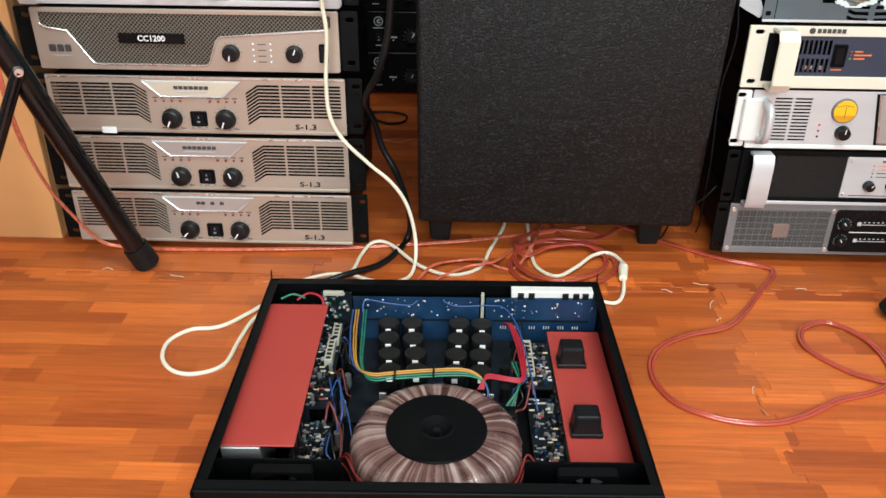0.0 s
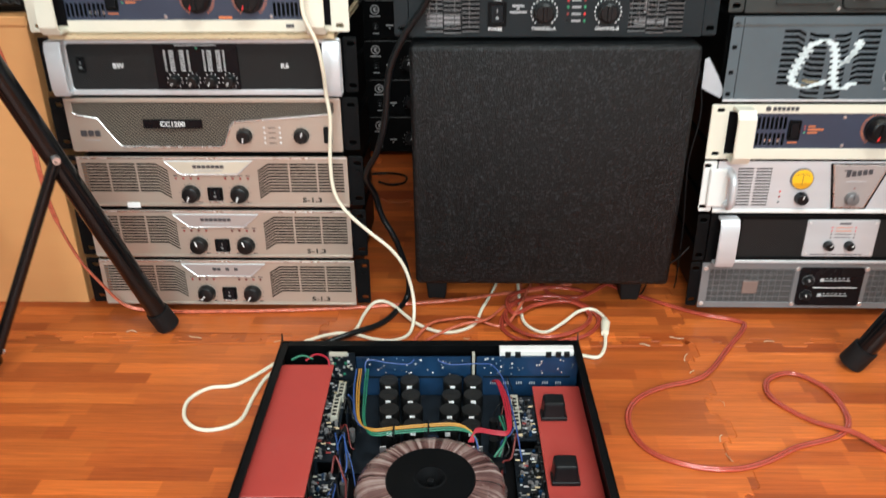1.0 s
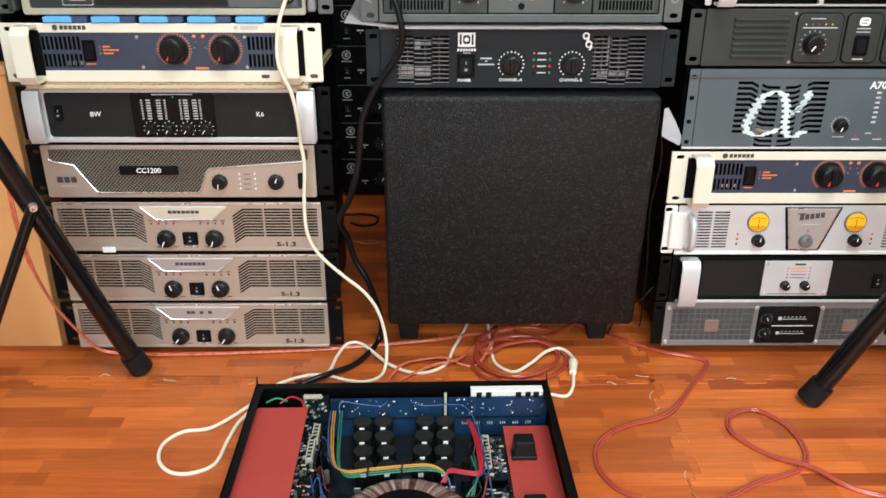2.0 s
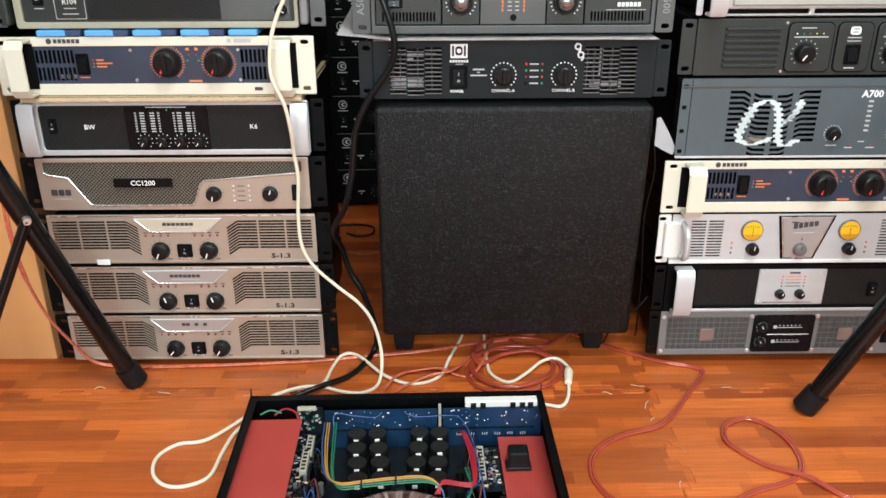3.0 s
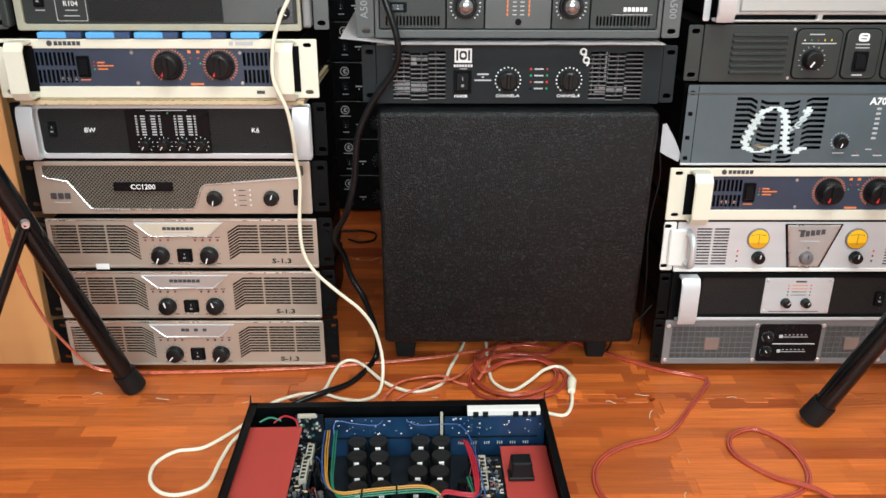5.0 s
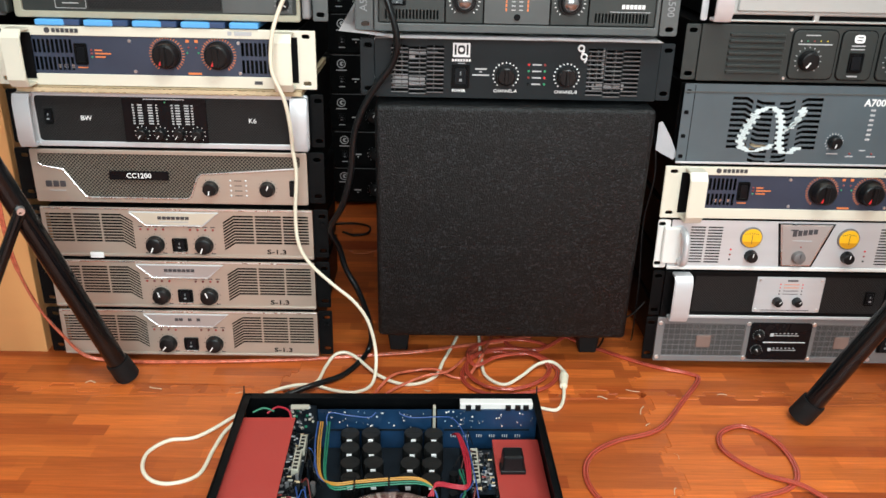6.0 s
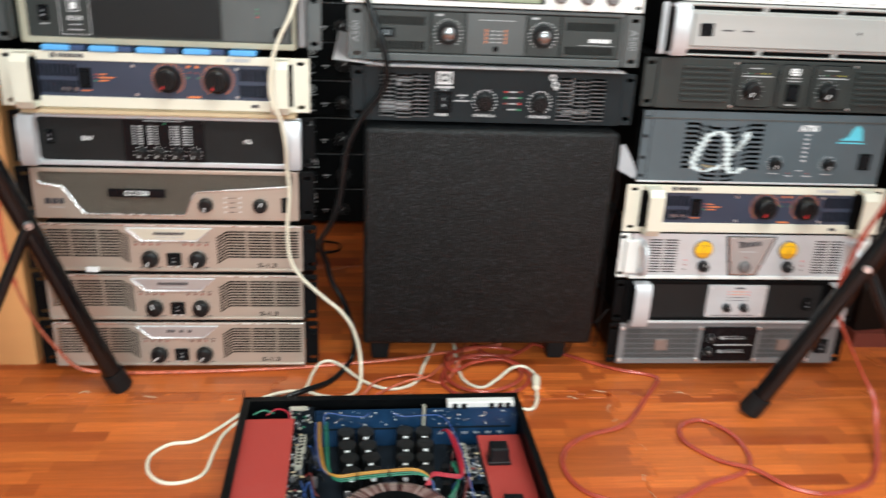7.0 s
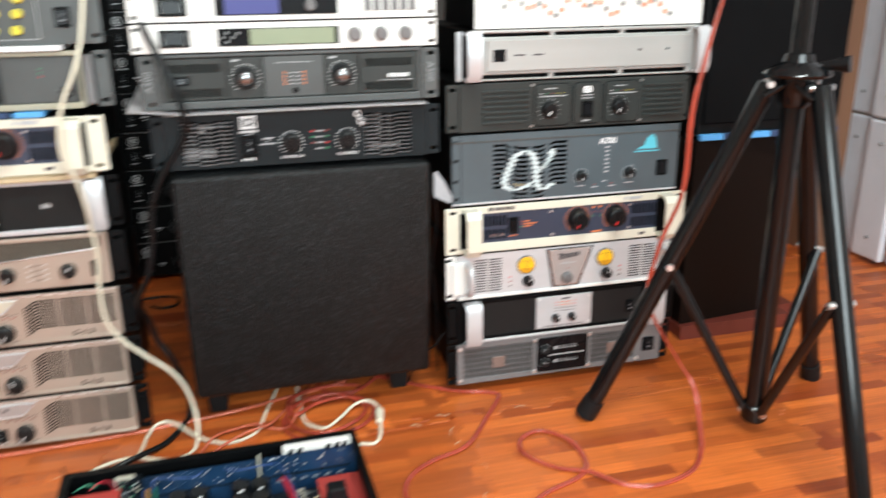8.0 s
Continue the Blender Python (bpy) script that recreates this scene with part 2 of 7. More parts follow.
M_MESH_BRONZE = perforated("bronze_mesh", (0.21, 0.18, 0.145), (0.015, 0.013, 0.011), 0.0042, 0.34)
M_MESH_BLACK = perforated("black_mesh", (0.022, 0.023, 0.024), (0.002, 0.002, 0.002), 0.0034, 0.3)
M_MESH_GREY = perforated("grey_mesh", (0.15, 0.15, 0.15), (0.03, 0.03, 0.03), 0.0036, 0.3)
M_MESH_BIG = perforated("grille_mesh", (0.02, 0.02, 0.02), (0.004, 0.004, 0.004), 0.009, 0.32)
M_AMBER = mat("amber_lower_part", (0.62, 0.28, 0.01), 0.4, 0, 0.1, 60, 0)
M_OLDCREAM = mat("soiled_beige_lacquer", (0.36, 0.34, 0.26), 0.42, 0.05, 0.15, 30, 0.1, dirt=0.4)
M_EMBLEM = mat("pale_emblem_print", (0.6, 0.68, 0.69), 0.5, 0, 0.06, 40, 0)
M_DULLSILVER = mat("dull_bare_alloy", (0.47, 0.465, 0.45), 0.36, 0.4, 0.08, 30, 0.08, 900, (0.15, 1, 3), dirt=0.1)
M_SLIP = mat("thin_paper", (0.4, 0.4, 0.42), 0.7, 0, 0.1, 60, 0.1)
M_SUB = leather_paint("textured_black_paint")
M_SUBPLAIN = mat("black_edge_paint", (0.004, 0.0042, 0.0045), 0.42, 0.0, 0.3, 60, 0.5, 330, gloss=0.13)
M_RUBBER = mat("rubber", (0.008, 0.008, 0.0085), 0.55, 0, 0.2, 60, 0.2, gloss=0.22)
M_TUBE = mat("black_tube_paint", (0.004, 0.0044, 0.005), 0.12, 0.0, 0.2, 30, 0.04, gloss=0.4)
M_BOARD = mat("varnished_board", (0.70, 0.345, 0.135), 0.42, 0, 0.07, 10, 0.08, 200, (0.3, 0.3, 2))
M_CARD = mat("cardboard", (0.55, 0.42, 0.26), 0.85, 0, 0.08, 60, 0.3)
M_PAPER = mat("paper", (0.74, 0.74, 0.76), 0.8, 0, 0.04, 20, 0.1)
M_WHITECORD = mat("white_cord", (0.77, 0.71, 0.565), 0.42, 0, 0.05, 40, 0.08)
M_BLACKCORD = mat("black_cord", (0.0035, 0.005, 0.006), 0.3, 0, 0.2, 40, 0.08, gloss=0.3)
M_REDCORD = mat("clear_red_cord", (0.42, 0.062, 0.036), 0.2, 0.15, 0.15, 60, 0.12, 900, coat=0.8)
M_PINKCORD = mat("clear_copper_cord", (0.58, 0.135, 0.075), 0.22, 0.1, 0.35, 500, 0.3, 900, coat=0.5)
M_HEATSINK = mat("red_powder_coat", (0.40, 0.045, 0.035), 0.55, 0.05, 0.1, 12, 0.25, 700, dirt=0.08)
M_ALU = mat("raw_aluminium", (0.45, 0.45, 0.46), 0.4, 0.8, 0.08, 30, 0.08)
M_PCB = mat("blue_circuit_board", (0.006, 0.028, 0.07), 0.32, 0, 0.35, 90, 0.2, 500)
M_PCB2 = mat("dark_circuit_board", (0.006, 0.009, 0.013), 0.45, 0, 0.5, 200, 0.4, 300, gloss=0.2)
M_SOLDER = mat("solder", (0.7, 0.7, 0.7), 0.25, 0.8, 0.1, 40, 0)
M_CAPTOP = mat("capacitor_top", (0.012, 0.0115, 0.011), 0.4, 0.2, 0.2, 60, 0.1)
M_CAPSIDE = mat("capacitor_sleeve", (0.006, 0.006, 0.006), 0.28, 0, 0.2, 60, 0)
M_CONN = mat("ivory_connector", (0.4, 0.38, 0.31), 0.45, 0, 0.05, 40, 0.05)
M_WGREEN = mat("green_wire", (0.015, 0.15, 0.085), 0.4, 0, 0.05, 40, 0)
M_WYELLOW = mat("yellow_wire", (0.44, 0.21, 0.03), 0.4, 0, 0.05, 40, 0)
M_WBLUE = mat("blue_wire", (0.03, 0.075, 0.24), 0.4, 0, 0.05, 40, 0)
M_WRED = mat("red_wire", (0.36, 0.015, 0.03), 0.4, 0, 0.05, 40, 0)
M_BROWNVENEER = mat("dark_brown_veneer", (0.008, 0.0045, 0.0034), 0.5, 0, 0.2, 14, 0.2, 300, (1, 1, 0.2), gloss=0.06)
M_REDWOOD = mat("red_stained_wood", (0.13, 0.027, 0.018), 0.4, 0, 0.2, 14, 0.1)
M_BLUETAPE = mat("blue_plastic", (0.10, 0.37, 0.74), 0.4, 0, 0.06, 20, 0.05)
M_NAVYTAPE = mat("navy_plastic", (0.03, 0.06, 0.14), 0.4, 0, 0.06, 20, 0.05)
M_GALV = mat("grey_painted_steel", (0.70, 0.70, 0.75), 0.45, 0.1, 0.08, 12, 0.08, dirt=0.15)
M_POST = mat("brown_timber", (0.16, 0.075, 0.04), 0.55, 0, 0.2, 14, 0.2, 300, (3, 3, 0.3))


def winding():
    """Clear film over copper winding: pale reddish streaks that fan out from the middle."""
    m = mat("wrapped_winding", (0.42, 0.2, 0.17), 0.25, 0.1, 0.2, 60, 0.3, 300, coat=0.6)
    nt = m.node_tree
    b = nt.nodes["Principled BSDF"]
    tc = nt.nodes.new("ShaderNodeTexCoord")
    gr = nt.nodes.new("ShaderNodeTexGradient")
    gr.gradient_type = "RADIAL"
    nt.links.new(tc.outputs["Object"], gr.inputs["Vector"])
    nz = node(nt, "ShaderNodeTexNoise", Scale=46.0, Detail=4.0, Roughness=0.62)
    nz.noise_dimensions = "1D"
    nt.links.new(gr.outputs["Fac"], nz.inputs["W"])
    soft = node(nt, "ShaderNodeTexNoise", Scale=22.0, Detail=4.0)
    nt.links.new(tc.outputs["Object"], soft.inputs["Vector"])
    add = nt.nodes.new("ShaderNodeMath")
    add.operation = "MULTIPLY_ADD"
    add.inputs[1].default_value = 0.5
    nt.links.new(soft.outputs["Fac"], add.inputs[0])
    nt.links.new(nz.outputs["Fac"], add.inputs[2])
    r = nt.nodes.new("ShaderNodeValToRGB")
    r.color_ramp.elements[0].position, r.color_ramp.elements[0].color = 0.55, (0.045, 0.017, 0.015, 1)
    r.color_ramp.elements[1].position, r.color_ramp.elements[1].color = 1.0, (0.45, 0.345, 0.315, 1)
    e = r.color_ramp.elements.new(0.75)
    e.color = (0.155, 0.079, 0.070, 1)
    nt.links.new(add.outputs[0], r.inputs["Fac"])
    nt.links.new(r.outputs["Color"], b.inputs["Base Color"])
    bp = node(nt, "ShaderNodeBump", Strength=0.7, Distance=0.002)
    nt.links.new(nz.outputs["Fac"], bp.inputs["Height"])
    nt.links.new(bp.outputs["Normal"], b.inputs["Normal"])
    return m


M_WINDING = winding()


# ---- building helpers ----
def thing(name, label, category, at, group="", kind="", turn=0.0):
    ob = new(name)
    ob.empty_display_size = 0.05
    ob.matrix_world = pose(*at, 0, 0, turn)
    return tagged(ob, label, category, group, kind)


def finish(name, me, material, parent, label=""):
    if not me.materials:
        me.materials.append(material)
    ob = new(name, me)
    ob.parent = parent
    if label:
        ob["label"] = label
    return ob


def part(name, bm, material, parent, label=""):
    me = bpy.data.meshes.new(name)
    bm.to_mesh(me)
    bm.free()
    return finish(name, me, material, parent, label)


def add_box(bm, x0, x1, y0, y1, z0, z1, bev=0.0, seg=1):
    g = bmesh.ops.create_cube(bm, size=1.0, matrix=Matrix.LocRotScale(((x0 + x1) / 2, (y0 + y1) / 2, (z0 + z1) / 2), None, (x1 - x0, y1 - y0, z1 - z0)))
    if bev:
        edges = {e for v in g["verts"] for e in v.link_edges}
        bmesh.ops.bevel(bm, geom=list(edges), offset=bev, segments=seg, profile=0.5, affect="EDGES")
    return bm


def boxes(name, parent, material, rows, bev=0.0, label="", seg=1):
    bm = bmesh.new()
    for r in rows:
        add_box(bm, *r, bev, seg)
    return part(name, bm, material, parent, label)


def each(name, parent, material, rows, bev=0.0):
    """The same boxes, each a part of its own."""
    for r in rows:
        boxes(name, parent, material, [r], bev)


def add_cyl(bm, p, q, r0, r1=None, n=20):
    """A closed cylinder or cone from p to q."""
    p, q = Vector(p), Vector(q)
    d = q - p
    m = Matrix.Translation((p + q) / 2) @ d.to_track_quat("Z", "Y").to_matrix().to_4x4()
    return bmesh.ops.create_cone(bm, cap_ends=True, segments=n, radius1=r0, radius2=r0 if r1 is None else r1, depth=d.length, matrix=m)


def smooth(ob, angle=0.7):
    for p in ob.data.polygons:
        p.use_smooth = True
    ob.data.set_sharp_from_angle(angle=angle)
    return ob


def cyl(name, parent, material, p, q, r0, r1=None, n=20, label=""):
    bm = bmesh.new()
    add_cyl(bm, p, q, r0, r1, n)
    return smooth(part(name, bm, material, parent, label))


def lathe(name, parent, material, profile, n=40, at=(0, 0, 0), label="", caps=True):
    """Turns (radius, height) pairs about the upright axis at the place given."""
    bm = bmesh.new()
    rings = []
    for r, z in profile:
        rings.append([bm.verts.new((at[0] + r * math.cos(2 * math.pi * k / n), at[1] + r * math.sin(2 * math.pi * k / n), at[2] + z)) for k in range(n)])
    for a, b in zip(rings, rings[1:]):
        for k in range(n):
            bm.faces.new((a[k], a[(k + 1) % n], b[(k + 1) % n], b[k]))
    for ring in (rings[0], rings[-1]) if caps else ():
        if profile[rings.index(ring)][0] > 1e-5:
            bm.faces.new(ring)
    bmesh.ops.remove_doubles(bm, verts=bm.verts, dist=1e-6)
    bmesh.ops.recalc_face_normals(bm, faces=bm.faces)
    return smooth(part(name, bm, material, parent, label))


def rrect(x0, x1, z0, z1, r=0.0, n=4):
    if r <= 0:
        return [(x0, z0), (x1, z0), (x1, z1), (x0, z1)]
    pts = []
    for cx, cz, a in ((x1 - r, z0 + r, -90), (x1 - r, z1 - r, 0), (x0 + r, z1 - r, 90), (x0 + r, z0 + r, 180)):
        for k in range(n + 1):
            t = radians(a + 90 * k / n)
            pts.append((cx + r * math.cos(t), cz + r * math.sin(t)))
    return pts


def disc(x, z, r, n=16):
    return [(x + r * math.cos(2 * math.pi * k / n), z + r * math.sin(2 * math.pi * k / n)) for k in range(n)]


def sheet_mesh(name, loops, depth, bev=0.0, flat=False):
    """A sheet with real holes: first loop outside, the rest cut out. Upright and facing -y, front at 0; flat: lying, top at 0."""
    cu = bpy.data.curves.new(name, "CURVE")
    cu.dimensions, cu.fill_mode, cu.extrude, cu.bevel_depth, cu.bevel_resolution, cu.offset = "2D", "BOTH", depth / 2 - bev, bev, 1, -bev
    for pts in loops:
        sp = cu.splines.new("POLY")
        sp.points.add(len(pts) - 1)
        for pnt, (a, b) in zip(sp.points, pts):
            pnt.co = (a, b, 0, 1)
        sp.use_cyclic_u = True
    tmp = new("tmp", cu)
    me = bpy.data.meshes.new_from_object(tmp)
    bpy.data.objects.remove(tmp)
    bpy.data.curves.remove(cu)
    me.name = name
    m = Matrix.Translation((0, 0, -depth / 2)) if flat else Matrix.Translation((0, depth / 2, 0)) @ Matrix.Rotation(radians(90), 4, "X")
    me.transform(m)
    me.materials.clear()
    for f in me.polygons:
        f.use_smooth = False
    return me


def plate(name, parent, material, outer, holes=(), depth=0.003, y=0.0, bev=0.0, label=""):
    me = sheet_mesh(name, [outer, *holes], depth, bev)
    me.transform(Matrix.Translation((0, y, 0)))
    return finish(name, me, material, parent, label)


def letters(name, parent, material, words, x, z, y, size, turn=0.0, label="", bold=0.0):
    """Raised lettering, centred at x and z, facing -y."""
    cu = bpy.data.curves.new(name, "FONT")
    cu.body, cu.size, cu.align_x, cu.align_y, cu.extrude, cu.offset, cu.resolution_u = words, size, "CENTER", "CENTER", 0.0002, bold, 2
    tmp = new("tmp", cu)
    me = bpy.data.meshes.new_from_object(tmp)
    bpy.data.objects.remove(tmp)
    bpy.data.curves.remove(cu)
    me.name = name
    me.transform(Matrix.Translation((x, y - 0.0002, z)) @ Matrix.Rotation(radians(90), 4, "X") @ Matrix.Rotation(radians(turn), 4, "Z"))
    me.materials.clear()
    return finish(name, me, material, parent, label)


def ticks(name, parent, material, x, z, y, r0, r1, count, w=0.0009, start=-140, end=140):
    """Scale marks round a knob."""
    bm = bmesh.new()
    for k in range(count):
        a = radians(start + (end - start) * k / (count - 1))
        m = Matrix.Translation((x, y, z)) @ Matrix.Rotation(a, 4, "Y") @ Matrix.Translation((0, 0, (r0 + r1) / 2))
        bmesh.ops.create_cube(bm, size=1, matrix=m @ Matrix.Diagonal((w, 0.0006, r1 - r0, 1)))
    return part(name, bm, material, parent)


def knob(parent, x, z, y, r, depth=0.014, material=None, mark=None, turn=0.0, skirt=0.0):
    """A turned knob with a fluted cap and a painted pointer."""
    bm = bmesh.new()
    add_cyl(bm, (x, y, z), (x, y - depth * 0.25, z), r * (1 + skirt), r * (1 + skirt * 0.7), 28)
    add_cyl(bm, (x, y - depth * 0.25, z), (x, y - depth * 0.92, z), r * 0.95, r * 0.84, 28)
    add_cyl(bm, (x, y - depth * 0.92, z), (x, y - depth, z), r * 0.84, r * 0.72, 28)
    k = smooth(part("knob", bm, material or M_KNOB, parent), 0.5)
    bm = bmesh.new()
    m = Matrix.Translation((x, y - depth - 0.0003, z)) @ Matrix.Rotation(radians(turn), 4, "Y") @ Matrix.Translation((0, 0, r * 0.42))
    bmesh.ops.create_cube(bm, size=1, matrix=m @ Matrix.Diagonal((r * 0.13, 0.0008, r * 0.6, 1)))
    part("pointer", bm, mark or M_PRINT, k)
    return k


LED_MESH = {}


def led(parent, x, z, y, r, material):
    key = (round(r, 5), material.name)
    if key not in LED_MESH:
        bm = bmesh.new()
        bmesh.ops.create_uvsphere(bm, u_segments=10, v_segments=6, radius=r)
        me = bpy.data.meshes.new("led")
        bm.to_mesh(me)
        bm.free()
        me.materials.append(material)
        LED_MESH[key] = me
    ob = new("led", LED_MESH[key])
    ob.parent = parent
    ob.location = (x, y, z)
    return ob


def screw(parent, x, z, y, r=0.003, material=None):
    key = ("screw", r)
    if key not in LED_MESH:
        bm = bmesh.new()
        add_cyl(bm, (0, 0, 0), (0, -0.0014, 0), r, r * 0.75, 12)
        add_box(bm, -r * 0.6, r * 0.6, -0.0017, -0.0014, -r * 0.12, r * 0.12)
        me = bpy.data.meshes.new("screw")
        bm.to_mesh(me)
        bm.free()
        me.materials.append(material or M_CHROME)
        LED_MESH[key] = me
    ob = new("screw", LED_MESH[key])
    ob.parent, ob.location = parent, (x, y, z)
    return ob


def ear(parent, side, x_in, x_out, h, y, material, holes=((0.5, 0.16), (0.5, 0.84))):
    """A rack ear with its oval slots."""
    a, b = sorted((side * x_in, side * x_out))
    cut = []
    for fx, fz in holes:
        cx, cz = a + (b - a) * fx, h * fz
        cut.append(rrect(cx - 0.006, cx + 0.006, cz - 0.0035, cz + 0.0035, 0.0034))
    return plate("rack_ear", parent, material, rrect(a, b, 0.001, h - 0.001, 0.003), cut, 0.004, y, 0.0006)


def switch(parent, x, z, y, w, h, lines=True, material=None):
    """A rocker switch: bezel, tilted rocker and its two marks."""
    s = plate("switch", parent, material or M_BLACK, rrect(x - w / 2, x + w / 2, z - h / 2, z + h / 2, 0.002), [rrect(x - w * 0.36, x + w * 0.36, z - h * 0.38, z + h * 0.38)], 0.004, y - 0.003, 0.0005)
    bm = bmesh.new()
    add_box(bm, x - w * 0.34, x + w * 0.34, y - 0.004, y + 0.002, z - h * 0.36, z + h * 0.36, 0.0008)
    for v in bm.verts:
        if v.co.y < y - 0.001:
            v.co.y -= 0.003 * (z - v.co.z) / h
    part("rocker", bm, M_BLACKGLOSS, s)
    if lines:
        boxes("switch_mark", s, M_DIMPRINT, [(x - 0.0006, x + 0.0006, y - 0.0048, y - 0.0038, z + h * 0.06, z + h * 0.2), (x - 0.002, x + 0.002, y - 0.0058, y - 0.0046, z - h * 0.2, z - h * 0.1)])
    return s


def catmull(pts, steps=10):
    p = [Vector(q) for q in pts]
    p = [p[0] * 2 - p[1], *p, p[-1] * 2 - p[-2]]
    out = []
    for a, b, c, d in zip(p, p[1:], p[2:], p[3:]):
        for k in range(steps):
            t = k / steps
            out.append(0.5 * (2 * b + (c - a) * t + (2 * a - 5 * b + 4 * c - d) * t * t + (3 * b - a - 3 * c + d) * t ** 3))
    out.append(p[-2])
    return out


def tube_mesh(name, lines, r, res=3):
    cu = bpy.data.curves.new(name, "CURVE")
    cu.dimensions, cu.bevel_depth, cu.bevel_resolution, cu.use_fill_caps = "3D", r, res, True
    for pts in lines:
        sp = cu.splines.new("POLY")
        sp.points.add(len(pts) - 1)
        for a, b in zip(sp.points, pts):
            a.co = (*b, 1)
    tmp = new("tmp", cu)
    me = bpy.data.meshes.new_from_object(tmp)
    bpy.data.objects.remove(tmp)
    bpy.data.curves.remove(cu)
    me.name = name
    me.materials.clear()
    for f in me.polygons:
        f.use_smooth = True
    return me


def cord(name, pts, r, material, label, category="cable", parent=None, twin=False, steps=10):
    """A bendy cord through the places given; twin: two cores side by side."""
    line = catmull(pts, steps)
    lines = [line]
    if twin:
        lines = [[], []]
        for i, p in enumerate(line):
            d = (line[min(i + 1, len(line) - 1)] - line[max(i - 1, 0)]).normalized()
            s = Vector((-d.y, d.x, 0))
            s = s.normalized() if s.length > 0.2 else Vector((1, 0, 0))
            lines[0].append(p + s * r * 0.95)
            lines[1].append(p - s * r * 0.95)
    ob = finish(name, tube_mesh(name, lines, r), material, parent, "" if parent is None else label)
    if parent is None:
        tagged(ob, label, category)
    return ob


def rack_body(parent, w, h, depth=0.36, y=0.012, material=None):
    return boxes("case", parent, material or M_BLACK, [(-w / 2, w / 2, y, y + depth, 0.002, h - 0.002)], 0.001)


def feet(parent, w, drop, depth=0.34):
    for fx in (-w / 2 + 0.03, w / 2 - 0.03):
        for fy in (0.04, depth - 0.03):
            cyl("foot", parent, M_RUBBER, (fx, fy, 0.003), (fx, fy, -drop), 0.011, 0.009, 14)


def handle(parent, x, w, h, y, reach, material, inset=0.006):
    """A flat-fronted grab handle bent from bar: front plate and two returns."""
    bm = bmesh.new()
    prof = [(y, inset), (y - reach * 0.75, inset), (y - reach, inset + 0.012), (y - reach, h - inset - 0.012), (y - reach * 0.75, h - inset), (y, h - inset)]
    inner = [(y, inset + 0.005), (y - reach * 0.7, inset + 0.005), (y - reach + 0.005, inset + 0.014), (y - reach + 0.005, h - inset - 0.014), (y - reach * 0.7, h - inset - 0.005), (y, h - inset - 0.005)]
    a = [[bm.verts.new((xx, p, q)) for p, q in prof] for xx in (x - w / 2, x + w / 2)]
    b = [[bm.verts.new((xx, p, q)) for p, q in inner] for xx in (x - w / 2, x + w / 2)]
    n = len(prof)
    for k in range(n - 1):
        bm.faces.new((a[0][k], a[1][k], a[1][k + 1], a[0][k + 1]))
        bm.faces.new((b[0][k], b[0][k + 1], b[1][k + 1], b[1][k]))
        for s in (0, 1):
            bm.faces.new((a[s][k], a[s][k + 1], b[s][k + 1], b[s][k]))
    for k in (0, n - 1):
        bm.faces.new((a[0][k], b[0][k], b[1][k], a[1][k]))
    bmesh.ops.recalc_face_normals(bm, faces=bm.faces)
    bmesh.ops.bevel(bm, geom=[e for e in bm.edges if abs(e.verts[0].co.x - e.verts[1].co.x) < 1e-6 and e.calc_face_angle(0) > 1.0], offset=0.0012, segments=2, affect="EDGES")
    return smooth(part("handle", bm, material, parent), 0.6)


# ---- the room ----
def slab(name, x0, x1, y0, y1, z0, z1, material, label=""):
    bm = bmesh.new()
    add_box(bm, x0, x1, y0, y1, z0, z1)
    ob = part(name, bm, material, None)
    return tagged(ob, label, name.split("_")[0], kind="structure")


floor = slab("floor", -2.24, 2.6, -3.7, 1.72, -0.12, -0.0125, M_SLAB, "orange parquet-print foam puzzle mat floor")
# shade behind the stacks is put into this wall's darker colour
slab("wall_north", -2.24, 2.6, 1.72, 1.87, -0.1, 2.8, M_SHADEWALL, "plaster wall behind the stacks with shade painted in")
slab("wall_west", -2.39, -2.24, -3.85, 1.87, -0.1, 2.8, M_WALL, "pale plaster side wall")
slab("wall_east", 2.6, 2.75, -3.85, 1.87, -0.1, 2.8, M_WALL, "pale plaster side wall behind a steel door")
slab("ceiling", -2.39, 2.75, -3.85, 1.87, 2.8, 2.95, M_CEIL, "white painted ceiling")
ws = plate("wall_south", None, M_WALL, rrect(-2.24, 2.6, -0.1, 2.8), [rrect(-0.7, 1.9, 1.0, 2.5)], 0.15, 0.0)
ws.location = (0, -3.85, 0)
tagged(ws, "pale plaster wall with a wide window opening", "wall", kind="structure")
win = new("window_1")
win.location = (0, -3.8, 0)
tagged(win, "wide white-framed window in the plaster wall", "window", kind="structure")
plate("window_frame", win, M_WHITEMETAL, rrect(-0.7, 1.9, 1.0, 2.5), [rrect(-0.65, 0.57, 1.05, 2.45), rrect(0.63, 1.85, 1.05, 2.45)], 0.05, 0.0, 0.004)
boxes("window_sill", win, M_WHITEMETAL, [(-0.75, 1.95, 0.08, 0.2, 0.96, 0.998)], 0.004)
# unseen fitting, added to go with the lamp from above
lamp = thing("ceiling_light", "slim white ceiling light fitting, unseen and added", "lamp", (0.9, -1.3, 2.8), kind="structure")
boxes("light_body", lamp, M_WHITEMETAL, [(-0.62, 0.62, -0.17, 0.17, -0.07, 0.0)], 0.006)


